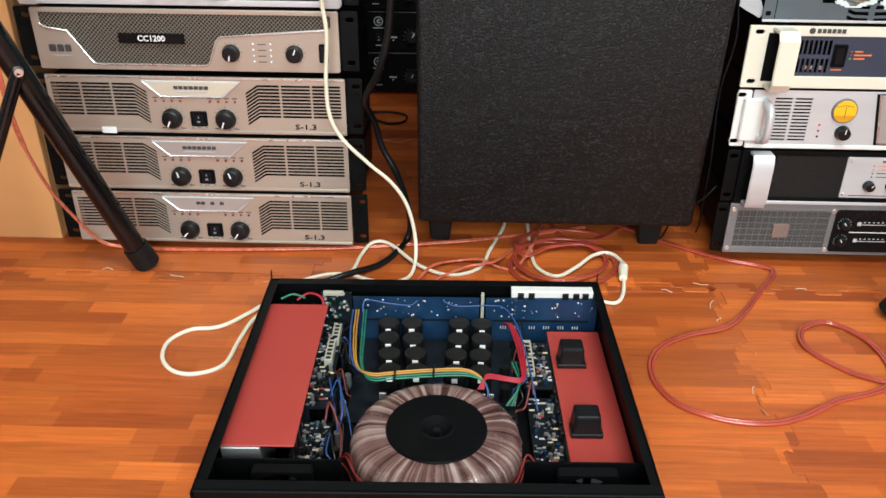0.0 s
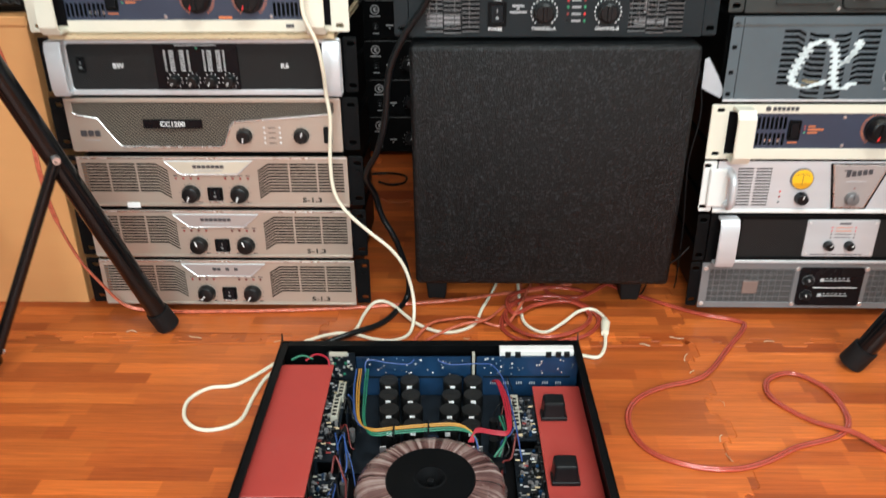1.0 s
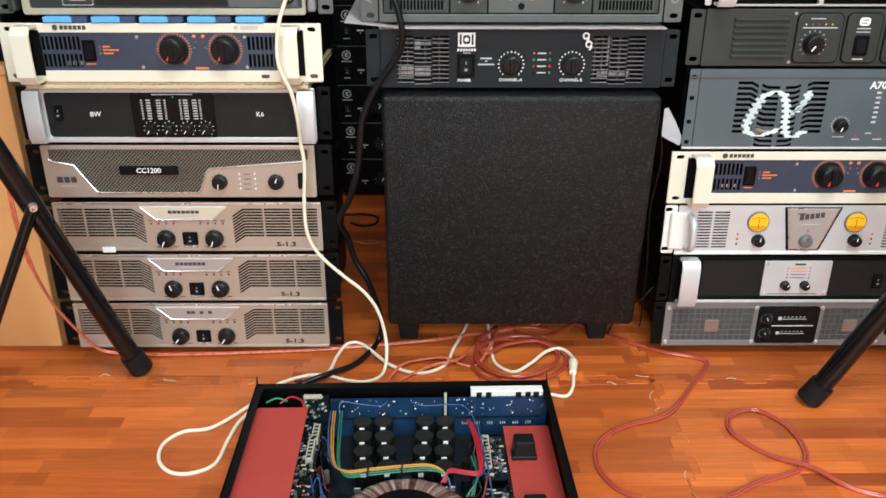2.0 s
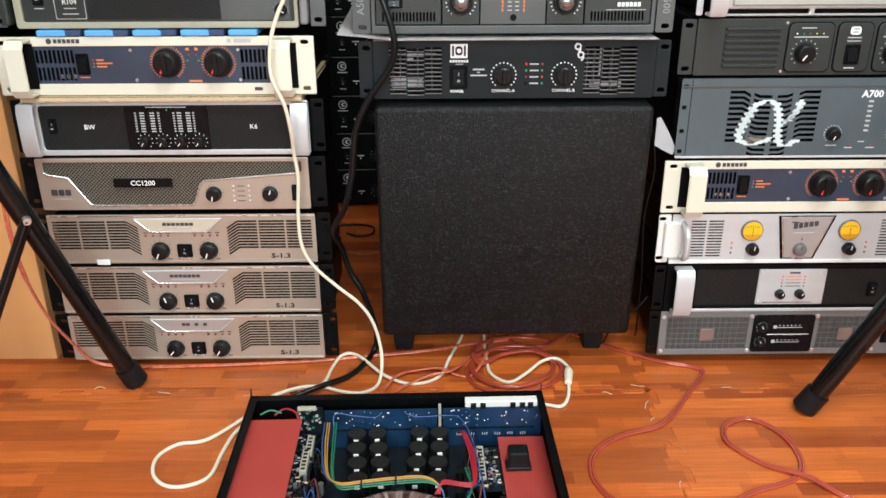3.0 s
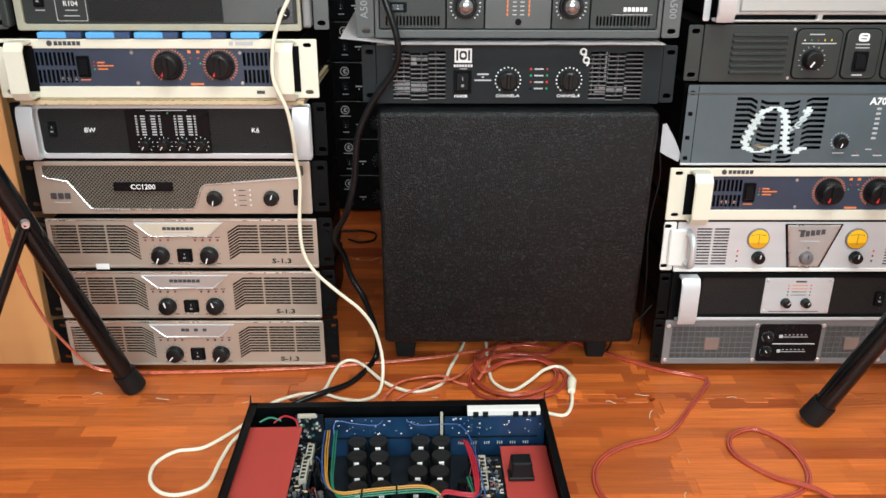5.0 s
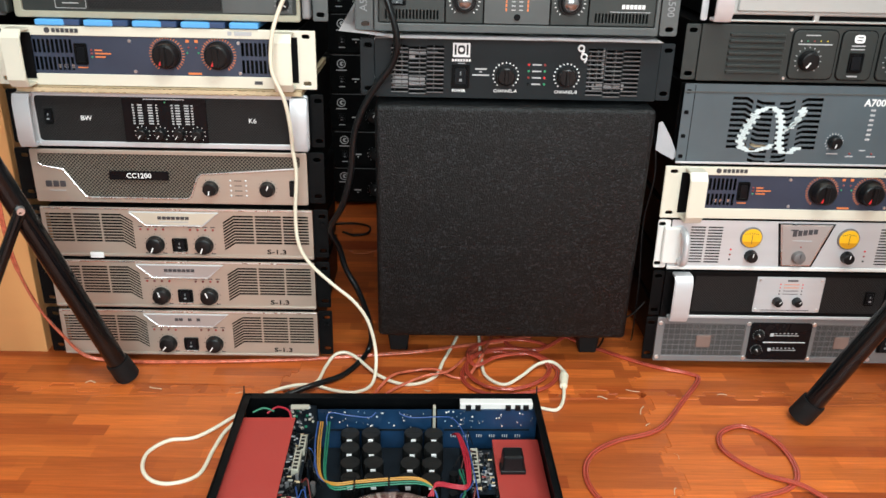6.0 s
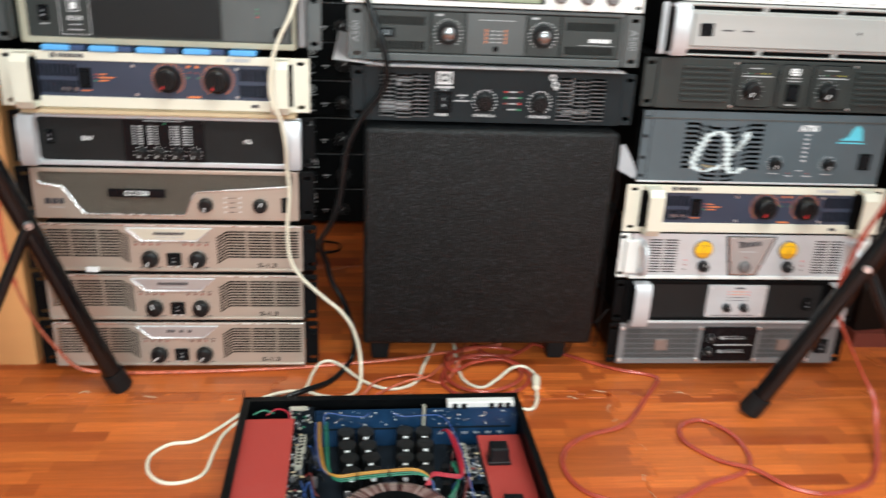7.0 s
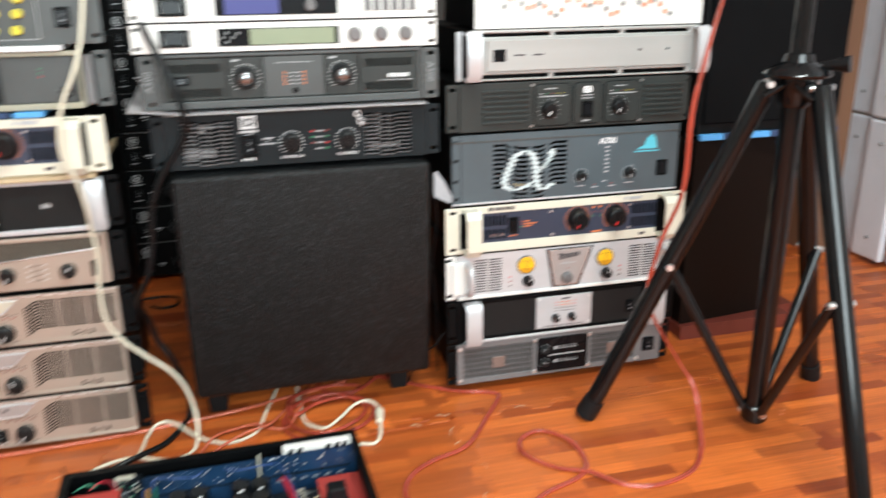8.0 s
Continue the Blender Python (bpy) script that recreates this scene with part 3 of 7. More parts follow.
# ---- stereo power amplifiers ----
def vent_slots(x0, x1, rows, z0, pitch, t, bend=None):
    """Rows of level slots; bend: (x, drop) leads their inner ends down at a slant."""
    out = []
    for k in range(rows):
        z = z0 + k * pitch
        lead = [(x0, z + t), (bend[0], z + t - bend[1]), (bend[0], z - bend[1])] if bend else [(x0, z + t)]
        out.append([(x0, z), (x1, z), (x1, z + t), *lead])
    return out


def flip(loops):
    return [[(-a, b) for a, b in reversed(l)] for l in loops]


def silver_amp(at, label, badge, worn, knob_turns, sticker=False):
    """Two-unit champagne amplifier with bent vent slots both sides of two dials."""
    a = thing("power_amplifier", label, "amplifier", at, "champagne amplifiers in the stack")
    h, z0, p, t = 0.088, 0.0265, 0.0052, 0.0034
    right = vent_slots(0.0925, 0.1245, 10, z0, p, t, (0.074, 0.0125)) + vent_slots(0.1275, 0.1705, 10, z0, p, t) + vent_slots(0.1735, 0.2155, 10, z0, p, t)
    face = plate("front_panel", a, M_SILVER, rrect(-0.2225, 0.2225, 0, h, 0.002), right + flip(right), 0.0012, 0.0)
    boxes("lower_lip", a, M_SILVER, [(-0.2215, 0.2215, -0.003, -0.0004, 0.0015, 0.006)], 0.001)
    # bright strip added for the highlight along the panel's top edge
    boxes("top_lip", a, M_CHROME, [(-0.2215, 0.2215, -0.0016, -0.0004, h - 0.0035, h - 0.001)], 0.0004)
    rack_body(a, 0.43, h)
    for s in (-1, 1):
        ear(a, s, 0.2235, 0.2475, h, 0.006, M_BLACK, ((0.6, 0.15), (0.6, 0.85)))
        cyl("ear_stud", a, M_BLACK, (s * 0.238, 0.006, 0.062), (s * 0.238, 0.002, 0.062), 0.0035, 0.003, 12)
    b = plate("badge", a, M_SILVER2, [(-0.0785, 0.0815), (0.0685, 0.0815), (0.0425, 0.0575), (-0.0525, 0.0575)], (), 0.003, -0.0024, 0.0006)
    plate("badge_face", b, badge, [(-0.074, 0.0803), (0.066, 0.0803), (0.0405, 0.0600), (-0.0505, 0.0600)], (), 0.001, -0.0031)
    # bright strip only where the badge's lower-left edge has its highlight
    finish("badge_edge", tube_mesh("badge_edge", [[Vector((-0.0765, -0.0028, 0.0798)), Vector((-0.0522, -0.0028, 0.0578)), Vector((0.041, -0.0028, 0.0578))]], 0.0012, 2), M_CHROME, b)
    rows = [(-0.031 + 0.0075 * k, -0.031 + 0.0075 * k + 0.0062, -0.0042, -0.0029, 0.0695, 0.0745) for k in range(7) if not (worn and k in (0, 3, 5))]
    each("logo_bar", b, M_DARKPRINT, rows)
    if not worn:
        boxes("caption_bar", b, M_TICK, [(-0.029, 0.018, -0.0038, -0.0029, 0.0645, 0.0658)])
    for k, x in enumerate((-0.0625, -0.05, -0.0375, -0.025, 0.0195, 0.032, 0.0445, 0.057)):
        led(a, x, 0.0505, -0.0004, 0.0021, M_DULLRED if sticker or k % 3 == 0 else M_DARKRED)
    each("led_caption", a, M_DARKPRINT, [(x - 0.0038, x + 0.0038, -0.0005, 0.0002, 0.0545, 0.0559) for x in (-0.0625, -0.05, -0.0375, -0.025, 0.0195, 0.032, 0.0445, 0.057)])
    for x, turn in zip((-0.0405, 0.0405), knob_turns):
        ticks("dial_scale", a, M_DARKPRINT, x, 0.0235, -0.0003, 0.0178, 0.0192, 11, 0.0007)
        knob(a, x, 0.0235, 0.0, 0.0155, 0.012, None, None, turn)
        each("dial_caption", a, M_DARKPRINT, [(x - 0.018, x - 0.011, -0.0005, 0.0002, 0.0072, 0.0085), (x + 0.011, x + 0.018, -0.0005, 0.0002, 0.0072, 0.0085)])
    switch(a, 0.0, 0.0235, 0.0, 0.025, 0.023)
    boxes("switch_rim", a, M_CHROME, [(-0.0125, 0.0125, -0.0035, -0.0005, 0.0088, 0.0108)], 0.0004)
    wide = letters("model_number", a, M_KNOB, "S-1.3", 0.0, 0.0, -0.0004, 0.0115, bold=0.0002)
    wide.data.transform(Matrix.Diagonal((1.45, 1, 1, 1)))
    wide.data.transform(Matrix.Translation((0.161, 0, 0.0125)))
    if sticker:
        boxes("white_sticker", a, M_PRINT, [(-0.150, -0.128, -0.0040, -0.0031, -0.001, 0.009)], 0.0003)
    return a


silver_1 = silver_amp((0.0, 0.0, 0.012), "worn champagne two-dial amplifier at the bottom of a stack", M_ROSE, True, (222, 215))
feet(silver_1, 0.42, 0.012)
silver_amp((-0.001, 0.0, 0.1055), "champagne two-dial amplifier with bent vent slots in a stack", M_ROSE, False, (-15, -18))
silver_amp((-0.001, 0.0, 0.2), "champagne two-dial amplifier with cream badge and white sticker", M_BADGE, False, (205, 200), True)


def mesh_front_amp(at):
    """Two-unit silver amplifier with a shaped bronze mesh window."""
    a = thing("power_amplifier", "silver amplifier with bronze mesh front and black plaque", "amplifier", at)
    h = 0.0885
    win_shape = [(-0.209, 0.0815), (-0.209, 0.066), (-0.203, 0.061), (-0.171, 0.056), (-0.1405, 0.0105), (-0.134, 0.0085), (0.024, 0.0085), (0.03, 0.0115), (0.043, 0.0445), (0.050, 0.0505), (0.205, 0.0625), (0.209, 0.066), (0.209, 0.0815)]
    plate("front_panel", a, M_SILVER, rrect(-0.2205, 0.2205, 0, h, 0.003), [win_shape], 0.005, 0.0, 0.001)
    rim = tube_mesh("rim", [[Vector((x, -0.0008, z)) for x, z in win_shape[1:11]]], 0.0016, 2)
    finish("bright_rim", rim, M_CHROME, a)
    boxes("mesh", a, M_MESH_BRONZE, [(-0.212, 0.212, 0.0025, 0.0045, 0.006, 0.084)])
    boxes("plaque", a, M_BLACKGLOSS, [(-0.098, -0.003, -0.002, 0.0022, 0.0395, 0.054)], 0.0006)
    letters("model_number", a, M_PRINT, "CC1200", -0.050, 0.0467, -0.0022, 0.0118, bold=0.0002)
    each("logo_bar", a, M_DARKPRINT, [(-0.202, -0.192, -0.0012, 0, 0.026, 0.036), (-0.190, -0.181, -0.0012, 0, 0.026, 0.036), (-0.179, -0.170, -0.0012, 0, 0.026, 0.036)], 0.001)
    boxes("caption_bar", a, M_TICK, [(-0.198, -0.172, -0.0006, 0, 0.019, 0.0202)])
    rack_body(a, 0.43, h)
    for s in (-1, 1):
        ear(a, s, 0.2215, 0.2475, h, 0.008, M_BLACK, ((0.55, 0.15), (0.55, 0.85)))
    for x, turn in ((0.063, 190), (0.155, 20)):
        ticks("dial_scale", a, M_DARKPRINT, x, 0.0275, -0.0003, 0.0142, 0.0156, 11, 0.0007)
        knob(a, x, 0.0275, 0.0, 0.0128, 0.012, None, None, turn)
    for x in (0.0955, 0.1205):
        for z in (0.015, 0.0235, 0.032, 0.0405):
            led(a, x, z, 0.0, 0.0019, M_SILVER2)
    each("led_caption", a, M_DARKPRINT, [(0.102, 0.114, -0.0005, 0.0002, z - 0.0006, z + 0.0006) for z in (0.015, 0.0235, 0.032, 0.0405)])
    switch(a, 0.1975, 0.029, 0.0, 0.013, 0.027, False)
    return a


mesh_front_amp((-0.004, 0.0, 0.2965))


def handled_mesh_amp(at):
    """Two-unit black mesh amplifier in a polished frame with curved side grips."""
    a = thing("power_amplifier", "black mesh amplifier in a polished silver frame with side grips", "amplifier", at)
    h = 0.088
    plate("front_frame", a, M_SILVER2, rrect(-0.2255, 0.2255, 0, h, 0.004), [rrect(-0.2, 0.2, 0.0085, 0.0805, 0.006)], 0.006, 0.0, 0.0012)
    boxes("mesh", a, M_MESH_BLACK, [(-0.203, 0.203, 0.0025, 0.0045, 0.006, 0.083)])
    plate("control_panel", a, M_BLACKGLOSS, rrect(-0.064, 0.066, 0.0088, 0.0802), (), 0.004, -0.001, 0.0004)
    rack_body(a, 0.43, h)
    for s in (-1, 1):
        ear(a, s, 0.2265, 0.248, h, 0.014, M_BLACK, ((0.6, 0.13), (0.6, 0.87)))
        handle(a, s * 0.2125, 0.026, h, 0.001, 0.02, M_SILVER2, 0.002)
    for x in (-0.0365, -0.0075, 0.0215, 0.0505):
        ticks("dial_scale", a, M_PRINT, x, 0.0235, -0.0012, 0.0105, 0.0125, 9, 0.0009)
        knob(a, x, 0.0235, -0.001, 0.0088, 0.011, None, None, 215)
    for x in (-0.047, -0.0365, -0.0205, -0.0105, 0.0135, 0.022, 0.036, 0.0445):
        wide = x in (-0.0365, -0.0205, 0.022, 0.036)
        each("meter_mark", a, M_TICK, [(x - (0.0035 if wide else 0.0015), x + (0.0035 if wide else 0.0015), -0.0018, -0.0008, 0.0385 + 0.0042 * k, 0.0405 + 0.0042 * k) for k in range(8)])
    boxes("top_caption", a, M_TICK, [(-0.03, 0.034, -0.0016, -0.0008, 0.0775, 0.0788)])
    led(a, 0.003, 0.0738, -0.0012, 0.0016, M_GREEN)
    letters("model_name", a, M_PRINT, "BW", -0.123, 0.0455, 0.0018, 0.011, bold=0.0001)
    letters("model_number", a, M_PRINT, "K6", 0.137, 0.0455, 0.0018, 0.011, bold=0.0001)
    switch(a, -0.181, 0.048, 0.003, 0.013, 0.025)
    return a


handled_mesh_amp((-0.003, 0.0, 0.39))


def cream_amp(at, label):
    """Two-unit cream amplifier with a navy control field, two large dials and grab handles."""
    a = thing("power_amplifier", label, "amplifier", at, "cream and navy amplifiers")
    h = 0.0885
    plate("front_panel", a, M_CREAM, rrect(-0.243, 0.243, 0, h, 0.002), [rrect(-0.196, 0.196, 0.0175, 0.0745, 0.003)] + [rrect(s * 0.2285 - 0.006, s * 0.2285 + 0.006, z - 0.0032, z + 0.0032, 0.003) for s in (-1, 1) for z in (0.009, 0.0795)], 0.005, 0.0, 0.001)
    slots = []
    for x0, x1, n in ((-0.189, -0.122, 10), (0.130, 0.189, 9)):
        for k in range(n):
            xa = x0 + (x1 - x0) * k / n
            for z0, z1 in ((0.0225, 0.0425), (0.0485, 0.0685)):
                slots.append(rrect(xa, xa + 0.0044, z0, z1))
    plate("control_field", a, M_NAVY, rrect(-0.1975, 0.1975, 0.016, 0.076), slots, 0.0012, 0.0025)
    rack_body(a, 0.43, h, y=0.02)
    # small bright blocks stand in for glints behind the left slots
    each("inner_glint", a, M_SOLDER, [(-0.155 + 0.011 * k, -0.149 + 0.011 * k, 0.012, 0.014, 0.024, 0.03) for k in range(4)])
    for s in (-1, 1):
        handle(a, s * 0.1975, 0.028, h, 0.0005, 0.036, M_CREAM, 0.0015)
        # raised dark plate stands in for the shaded recess behind the handle
        boxes("recess_shade", a, M_VOID, [(s * 0.1995 - 0.0165, s * 0.1995 + 0.0165, -0.0009, 0.001, 0.010, h - 0.010)])
    for x in (0.0175, 0.0955):
        ticks("dial_scale", a, M_ORANGE, x, 0.0490, 0.0022, 0.0228, 0.0268, 31, 0.0011, -145, 145)
        knob(a, x, 0.0490, 0.0025, 0.0205, 0.020, M_KNOB, M_RED, 207, 0.05)
        boxes("knob_grip", a, M_KNOB, [(x - 0.004, x + 0.004, -0.021, -0.016, 0.0345, 0.0635)], 0.001)
    each("orange_caption", a, M_ORANGE, [(0.0475, 0.0525, 0.0014, 0.0025, 0.0675, 0.0715), (0.0610, 0.0660, 0.0014, 0.0025, 0.0675, 0.0715), (0.0475, 0.0675, 0.0014, 0.0025, 0.0195, 0.0225), (-0.0905, -0.0795, 0.0014, 0.0025, 0.0525, 0.0545), (-0.0905, -0.0665, 0.0014, 0.0025, 0.0475, 0.0495), (-0.0905, -0.0755, 0.0014, 0.0025, 0.0425, 0.0445), (-0.119, -0.104, 0.0014, 0.0025, 0.0265, 0.0281)])
    for x, z, m in ((-0.0955, 0.0535, M_DULLRED), (-0.0955, 0.0485, M_DULLRED), (-0.0955, 0.0432, M_GREEN), (0.051, 0.060, M_DULLRED), (0.0625, 0.060, M_DULLRED), (0.0485, 0.052, M_GREEN), (0.0655, 0.052, M_GREEN)):
        led(a, x, z, 0.002, 0.0016, m)
    switch(a, -0.1115, 0.0475, 0.0025, 0.019, 0.032, False)
    for x, z in ((-0.037, 0.068), (-0.033, 0.0225), (0.1265, 0.068), (0.1265, 0.0225)):
        screw(a, x, z, 0.0025, 0.0028)
    bm = bmesh.new()
    add_cyl(bm, (-0.157, 0, 0.0822), (-0.157, -0.0008, 0.0822), 0.0042, None, 16)
    part("logo_disc", bm, M_DARKPRINT, a)
    each("logo_bar", a, M_DARKPRINT, [(-0.150 + 0.0068 * k, -0.1447 + 0.0068 * k, -0.0008, 0.0, 0.0792, 0.0852) for k in range(6)])
    boxes("model_bar", a, M_TICK, [(0.112, 0.118, -0.0008, 0, 0.0795, 0.085), (0.122, 0.148, -0.0008, 0, 0.0795, 0.085)])
    boxes("corner_mark", a, M_DARKPRINT, [(0.148, 0.160, -0.0008, 0, 0.0065, 0.0115)])
    return a


cream_1 = cream_amp((-0.004, -0.008, 0.489), "cream amplifier with navy control field and grab handles")
card = thing("cardboard_strip", "torn corrugated cardboard sheet laid between amplifiers", "cardboard", (-0.004, -0.012, 0.4785))
bm = bmesh.new()
wave = []
for k in range(185):
    xk = -0.215 + k * 0.00236
    zk = 0.0006 * math.sin(k * 1.57) + 0.0007 * noise.noise(Vector((k * 0.21, 0, 0)))
    front = -0.001 + 0.003 * noise.noise(Vector((k * 0.11, 4, 0)))
    wave.append([bm.verts.new((xk, yy, 0.0048 + zz)) for yy, zz in ((front, zk + 0.0026), (0.3, zk + 0.0026), (0.3, zk - 0.0030), (front, zk - 0.0030))])
for p, q in zip(wave, wave[1:]):
    for i in range(4):
        bm.faces.new((p[i], p[(i + 1) % 4], q[(i + 1) % 4], q[i]))
bm.faces.new(wave[0])
bm.faces.new(wave[-1])
bmesh.ops.recalc_face_normals(bm, faces=bm.faces)
part("corrugated_core", bm, M_CARD, card)
boxes("liner", card, M_CARD, [(-0.216, 0.22, 0.0, 0.3, 0.0003, 0.0011), (-0.216, 0.22, 0.001, 0.3, 0.0086, 0.0094)])

strip = thing("striped_packing_strip", "light blue and navy striped plastic strip between amplifiers", "packing", (-0.018, -0.012, 0.5778))
for k in range(9):
    x0 = -0.158 + 0.036 * k
    boxes("stripe", strip, M_BLUETAPE if k % 2 == 0 else M_NAVYTAPE, [(x0, x0 + (0.043 if k % 2 == 0 else 0.029), 0.0 if k % 2 == 0 else 0.002, 0.28, 0.0006, 0.0095)], 0.0015)


def beige_frame_amp(at):
    """Two-unit black mesh amplifier with a beige surround and black ears."""
    a = thing("power_amplifier", "black amplifier with beige surround and small printed panel", "amplifier", at)
    h = 0.088
    plate("front_frame", a, M_OLDCREAM, rrect(-0.212, 0.212, 0, h, 0.004), [rrect(-0.2005, 0.206, 0.0095, 0.0805, 0.003)], 0.008, -0.004, 0.0015)
    boxes("inner_panel", a, M_OLIVE, [(-0.204, 0.209, 0.0, 0.004, 0.006, 0.084)])
    boxes("mesh", a, M_MESH_BLACK, [(-0.103, 0.094, -0.0022, 0.0, 0.014, 0.078)], 0.0005)
    boxes("grey_field", a, M_GREYBLK, [(0.096, 0.2, -0.0014, 0.0, 0.011, 0.079)], 0.0005)
    plate("label_frame", a, M_TICK, rrect(-0.152, -0.106, 0.0135, 0.076, 0.002), [rrect(-0.1512, -0.1068, 0.0143, 0.0752, 0.002)], 0.0008, -0.0006)
    plate("logo_square", a, M_TICK, rrect(-0.139, -0.121, 0.0485, 0.0665, 0.002), [rrect(-0.1376, -0.1224, 0.0499, 0.0651, 0.0015)], 0.0008, -0.0006)
    boxes("logo_core", a, M_PRINT, [(-0.1345, -0.1260, -0.0008, 0.0, 0.0525, 0.0625)], 0.0003)
    letters("model_number", a, M_PRINT, "R104", -0.129, 0.0385, -0.0002, 0.0105)
    each("caption_bar", a, M_TICK, [(-0.138, -0.120, -0.0006, 0.0, 0.0285, 0.0298), (-0.141, -0.117, -0.0006, 0.0, 0.0205, 0.0218), (-0.182, -0.168, -0.0006, 0.0, 0.0285, 0.0298)])
    switch(a, -0.175, 0.046, 0.0, 0.015, 0.024)
    knob(a, 0.186, 0.026, -0.001, 0.0095, 0.01, None, None, 120)
    ticks("dial_scale", a, M_TICK, 0.186, 0.026, -0.0016, 0.011, 0.0125, 9, 0.0006)
    for z in (0.05, 0.056, 0.062):
        led(a, 0.152, z, -0.0018, 0.0014, M_RED if z < 0.055 else M_GREEN)
    rack_body(a, 0.43, h, y=0.006)
    for s in (-1, 1):
        boxes("side_grip", a, M_GREYPANEL if s > 0 else M_OLIVE, [(s * 0.222 - 0.006, s * 0.222 + 0.006, -0.016, 0.004, 0.006, h - 0.006)], 0.003, seg=2)
        ear(a, s, 0.229, 0.252, h, 0.004, M_GREYBLK, ((0.5, 0.12), (0.5, 0.88)))
    return a


beige_frame_amp((0.006, 0.0, 0.589))

papers = thing("paper_stack", "thin white paper pad lying on an amplifier", "paper", (0.0, 0.0, 0.6775))
boxes("sheet", papers, M_PAPER, [(-0.2, 0.195, -0.012, 0.2, 0.0, 0.008)], 0.001)
mix = thing("equaliser", "black rack unit with rows of small yellow knobs", "equaliser", (0.012, 0.0, 0.686))
plate("front_panel", mix, M_GREYBLK, rrect(-0.243, 0.243, 0, 0.088, 0.002), [rrect(s * 0.233 - 0.005, s * 0.233 + 0.005, z - 0.003, z + 0.003, 0.003) for s in (-1, 1) for z in (0.012, 0.076)], 0.004, 0.0, 0.0008)
rack_body(mix, 0.43, 0.088)
plate("field_line", mix, M_TICK, rrect(-0.17, 0.155, 0.008, 0.08, 0.003), [rrect(-0.169, 0.154, 0.009, 0.079, 0.003)], 0.0008, -0.0006)
for row, z in enumerate((0.022, 0.046, 0.068)):
    for k in range(9):
        knob(mix, -0.14 + 0.033 * k + 0.004 * row, z, 0.0, 0.0075, 0.01, M_YKNOB if k > 4 else (M_ORANGE if k == 3 else M_PRINT), M_KNOB, 30 * (k % 5) - 60)
switch(mix, 0.19, 0.04, 0.0, 0.022, 0.03)


# ---- middle stack: subwoofer and what stands on it ----
def subwoofer(at):
    """Square black cabinet, face raked forward a little, with rounded edges and block feet."""
    a = thing("subwoofer", "black textured subwoofer cabinet on four block feet", "loudspeaker", at)
    bm = bmesh.new()
    add_box(bm, -0.2155, 0.2155, 0.0, 0.40, 0.061, 0.4755)
    for v in bm.verts:
        if v.co.y < 0.1:
            v.co.y = -0.012 if v.co.z < 0.1 else -0.042
    bmesh.ops.bevel(bm, geom=bm.edges[:], offset=0.009, segments=4, profile=0.5, affect="EDGES")
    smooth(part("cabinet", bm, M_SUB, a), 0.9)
    for fx in (-0.182, 0.165):
        for fy in (0.062, 0.36):
            bm = bmesh.new()
            add_box(bm, fx - 0.022, fx + 0.022, fy - 0.022, fy + 0.022, 0.0, 0.063, 0.003)
            for v in bm.verts:
                if v.co.z < 0.02:
                    v.co.x, v.co.y = fx + (v.co.x - fx) * 0.72, fy + (v.co.y - fy) * 0.72
            part("foot", bm, M_RUBBER, a)
    return a


subwoofer((0.5445, 0.0, 0.0))


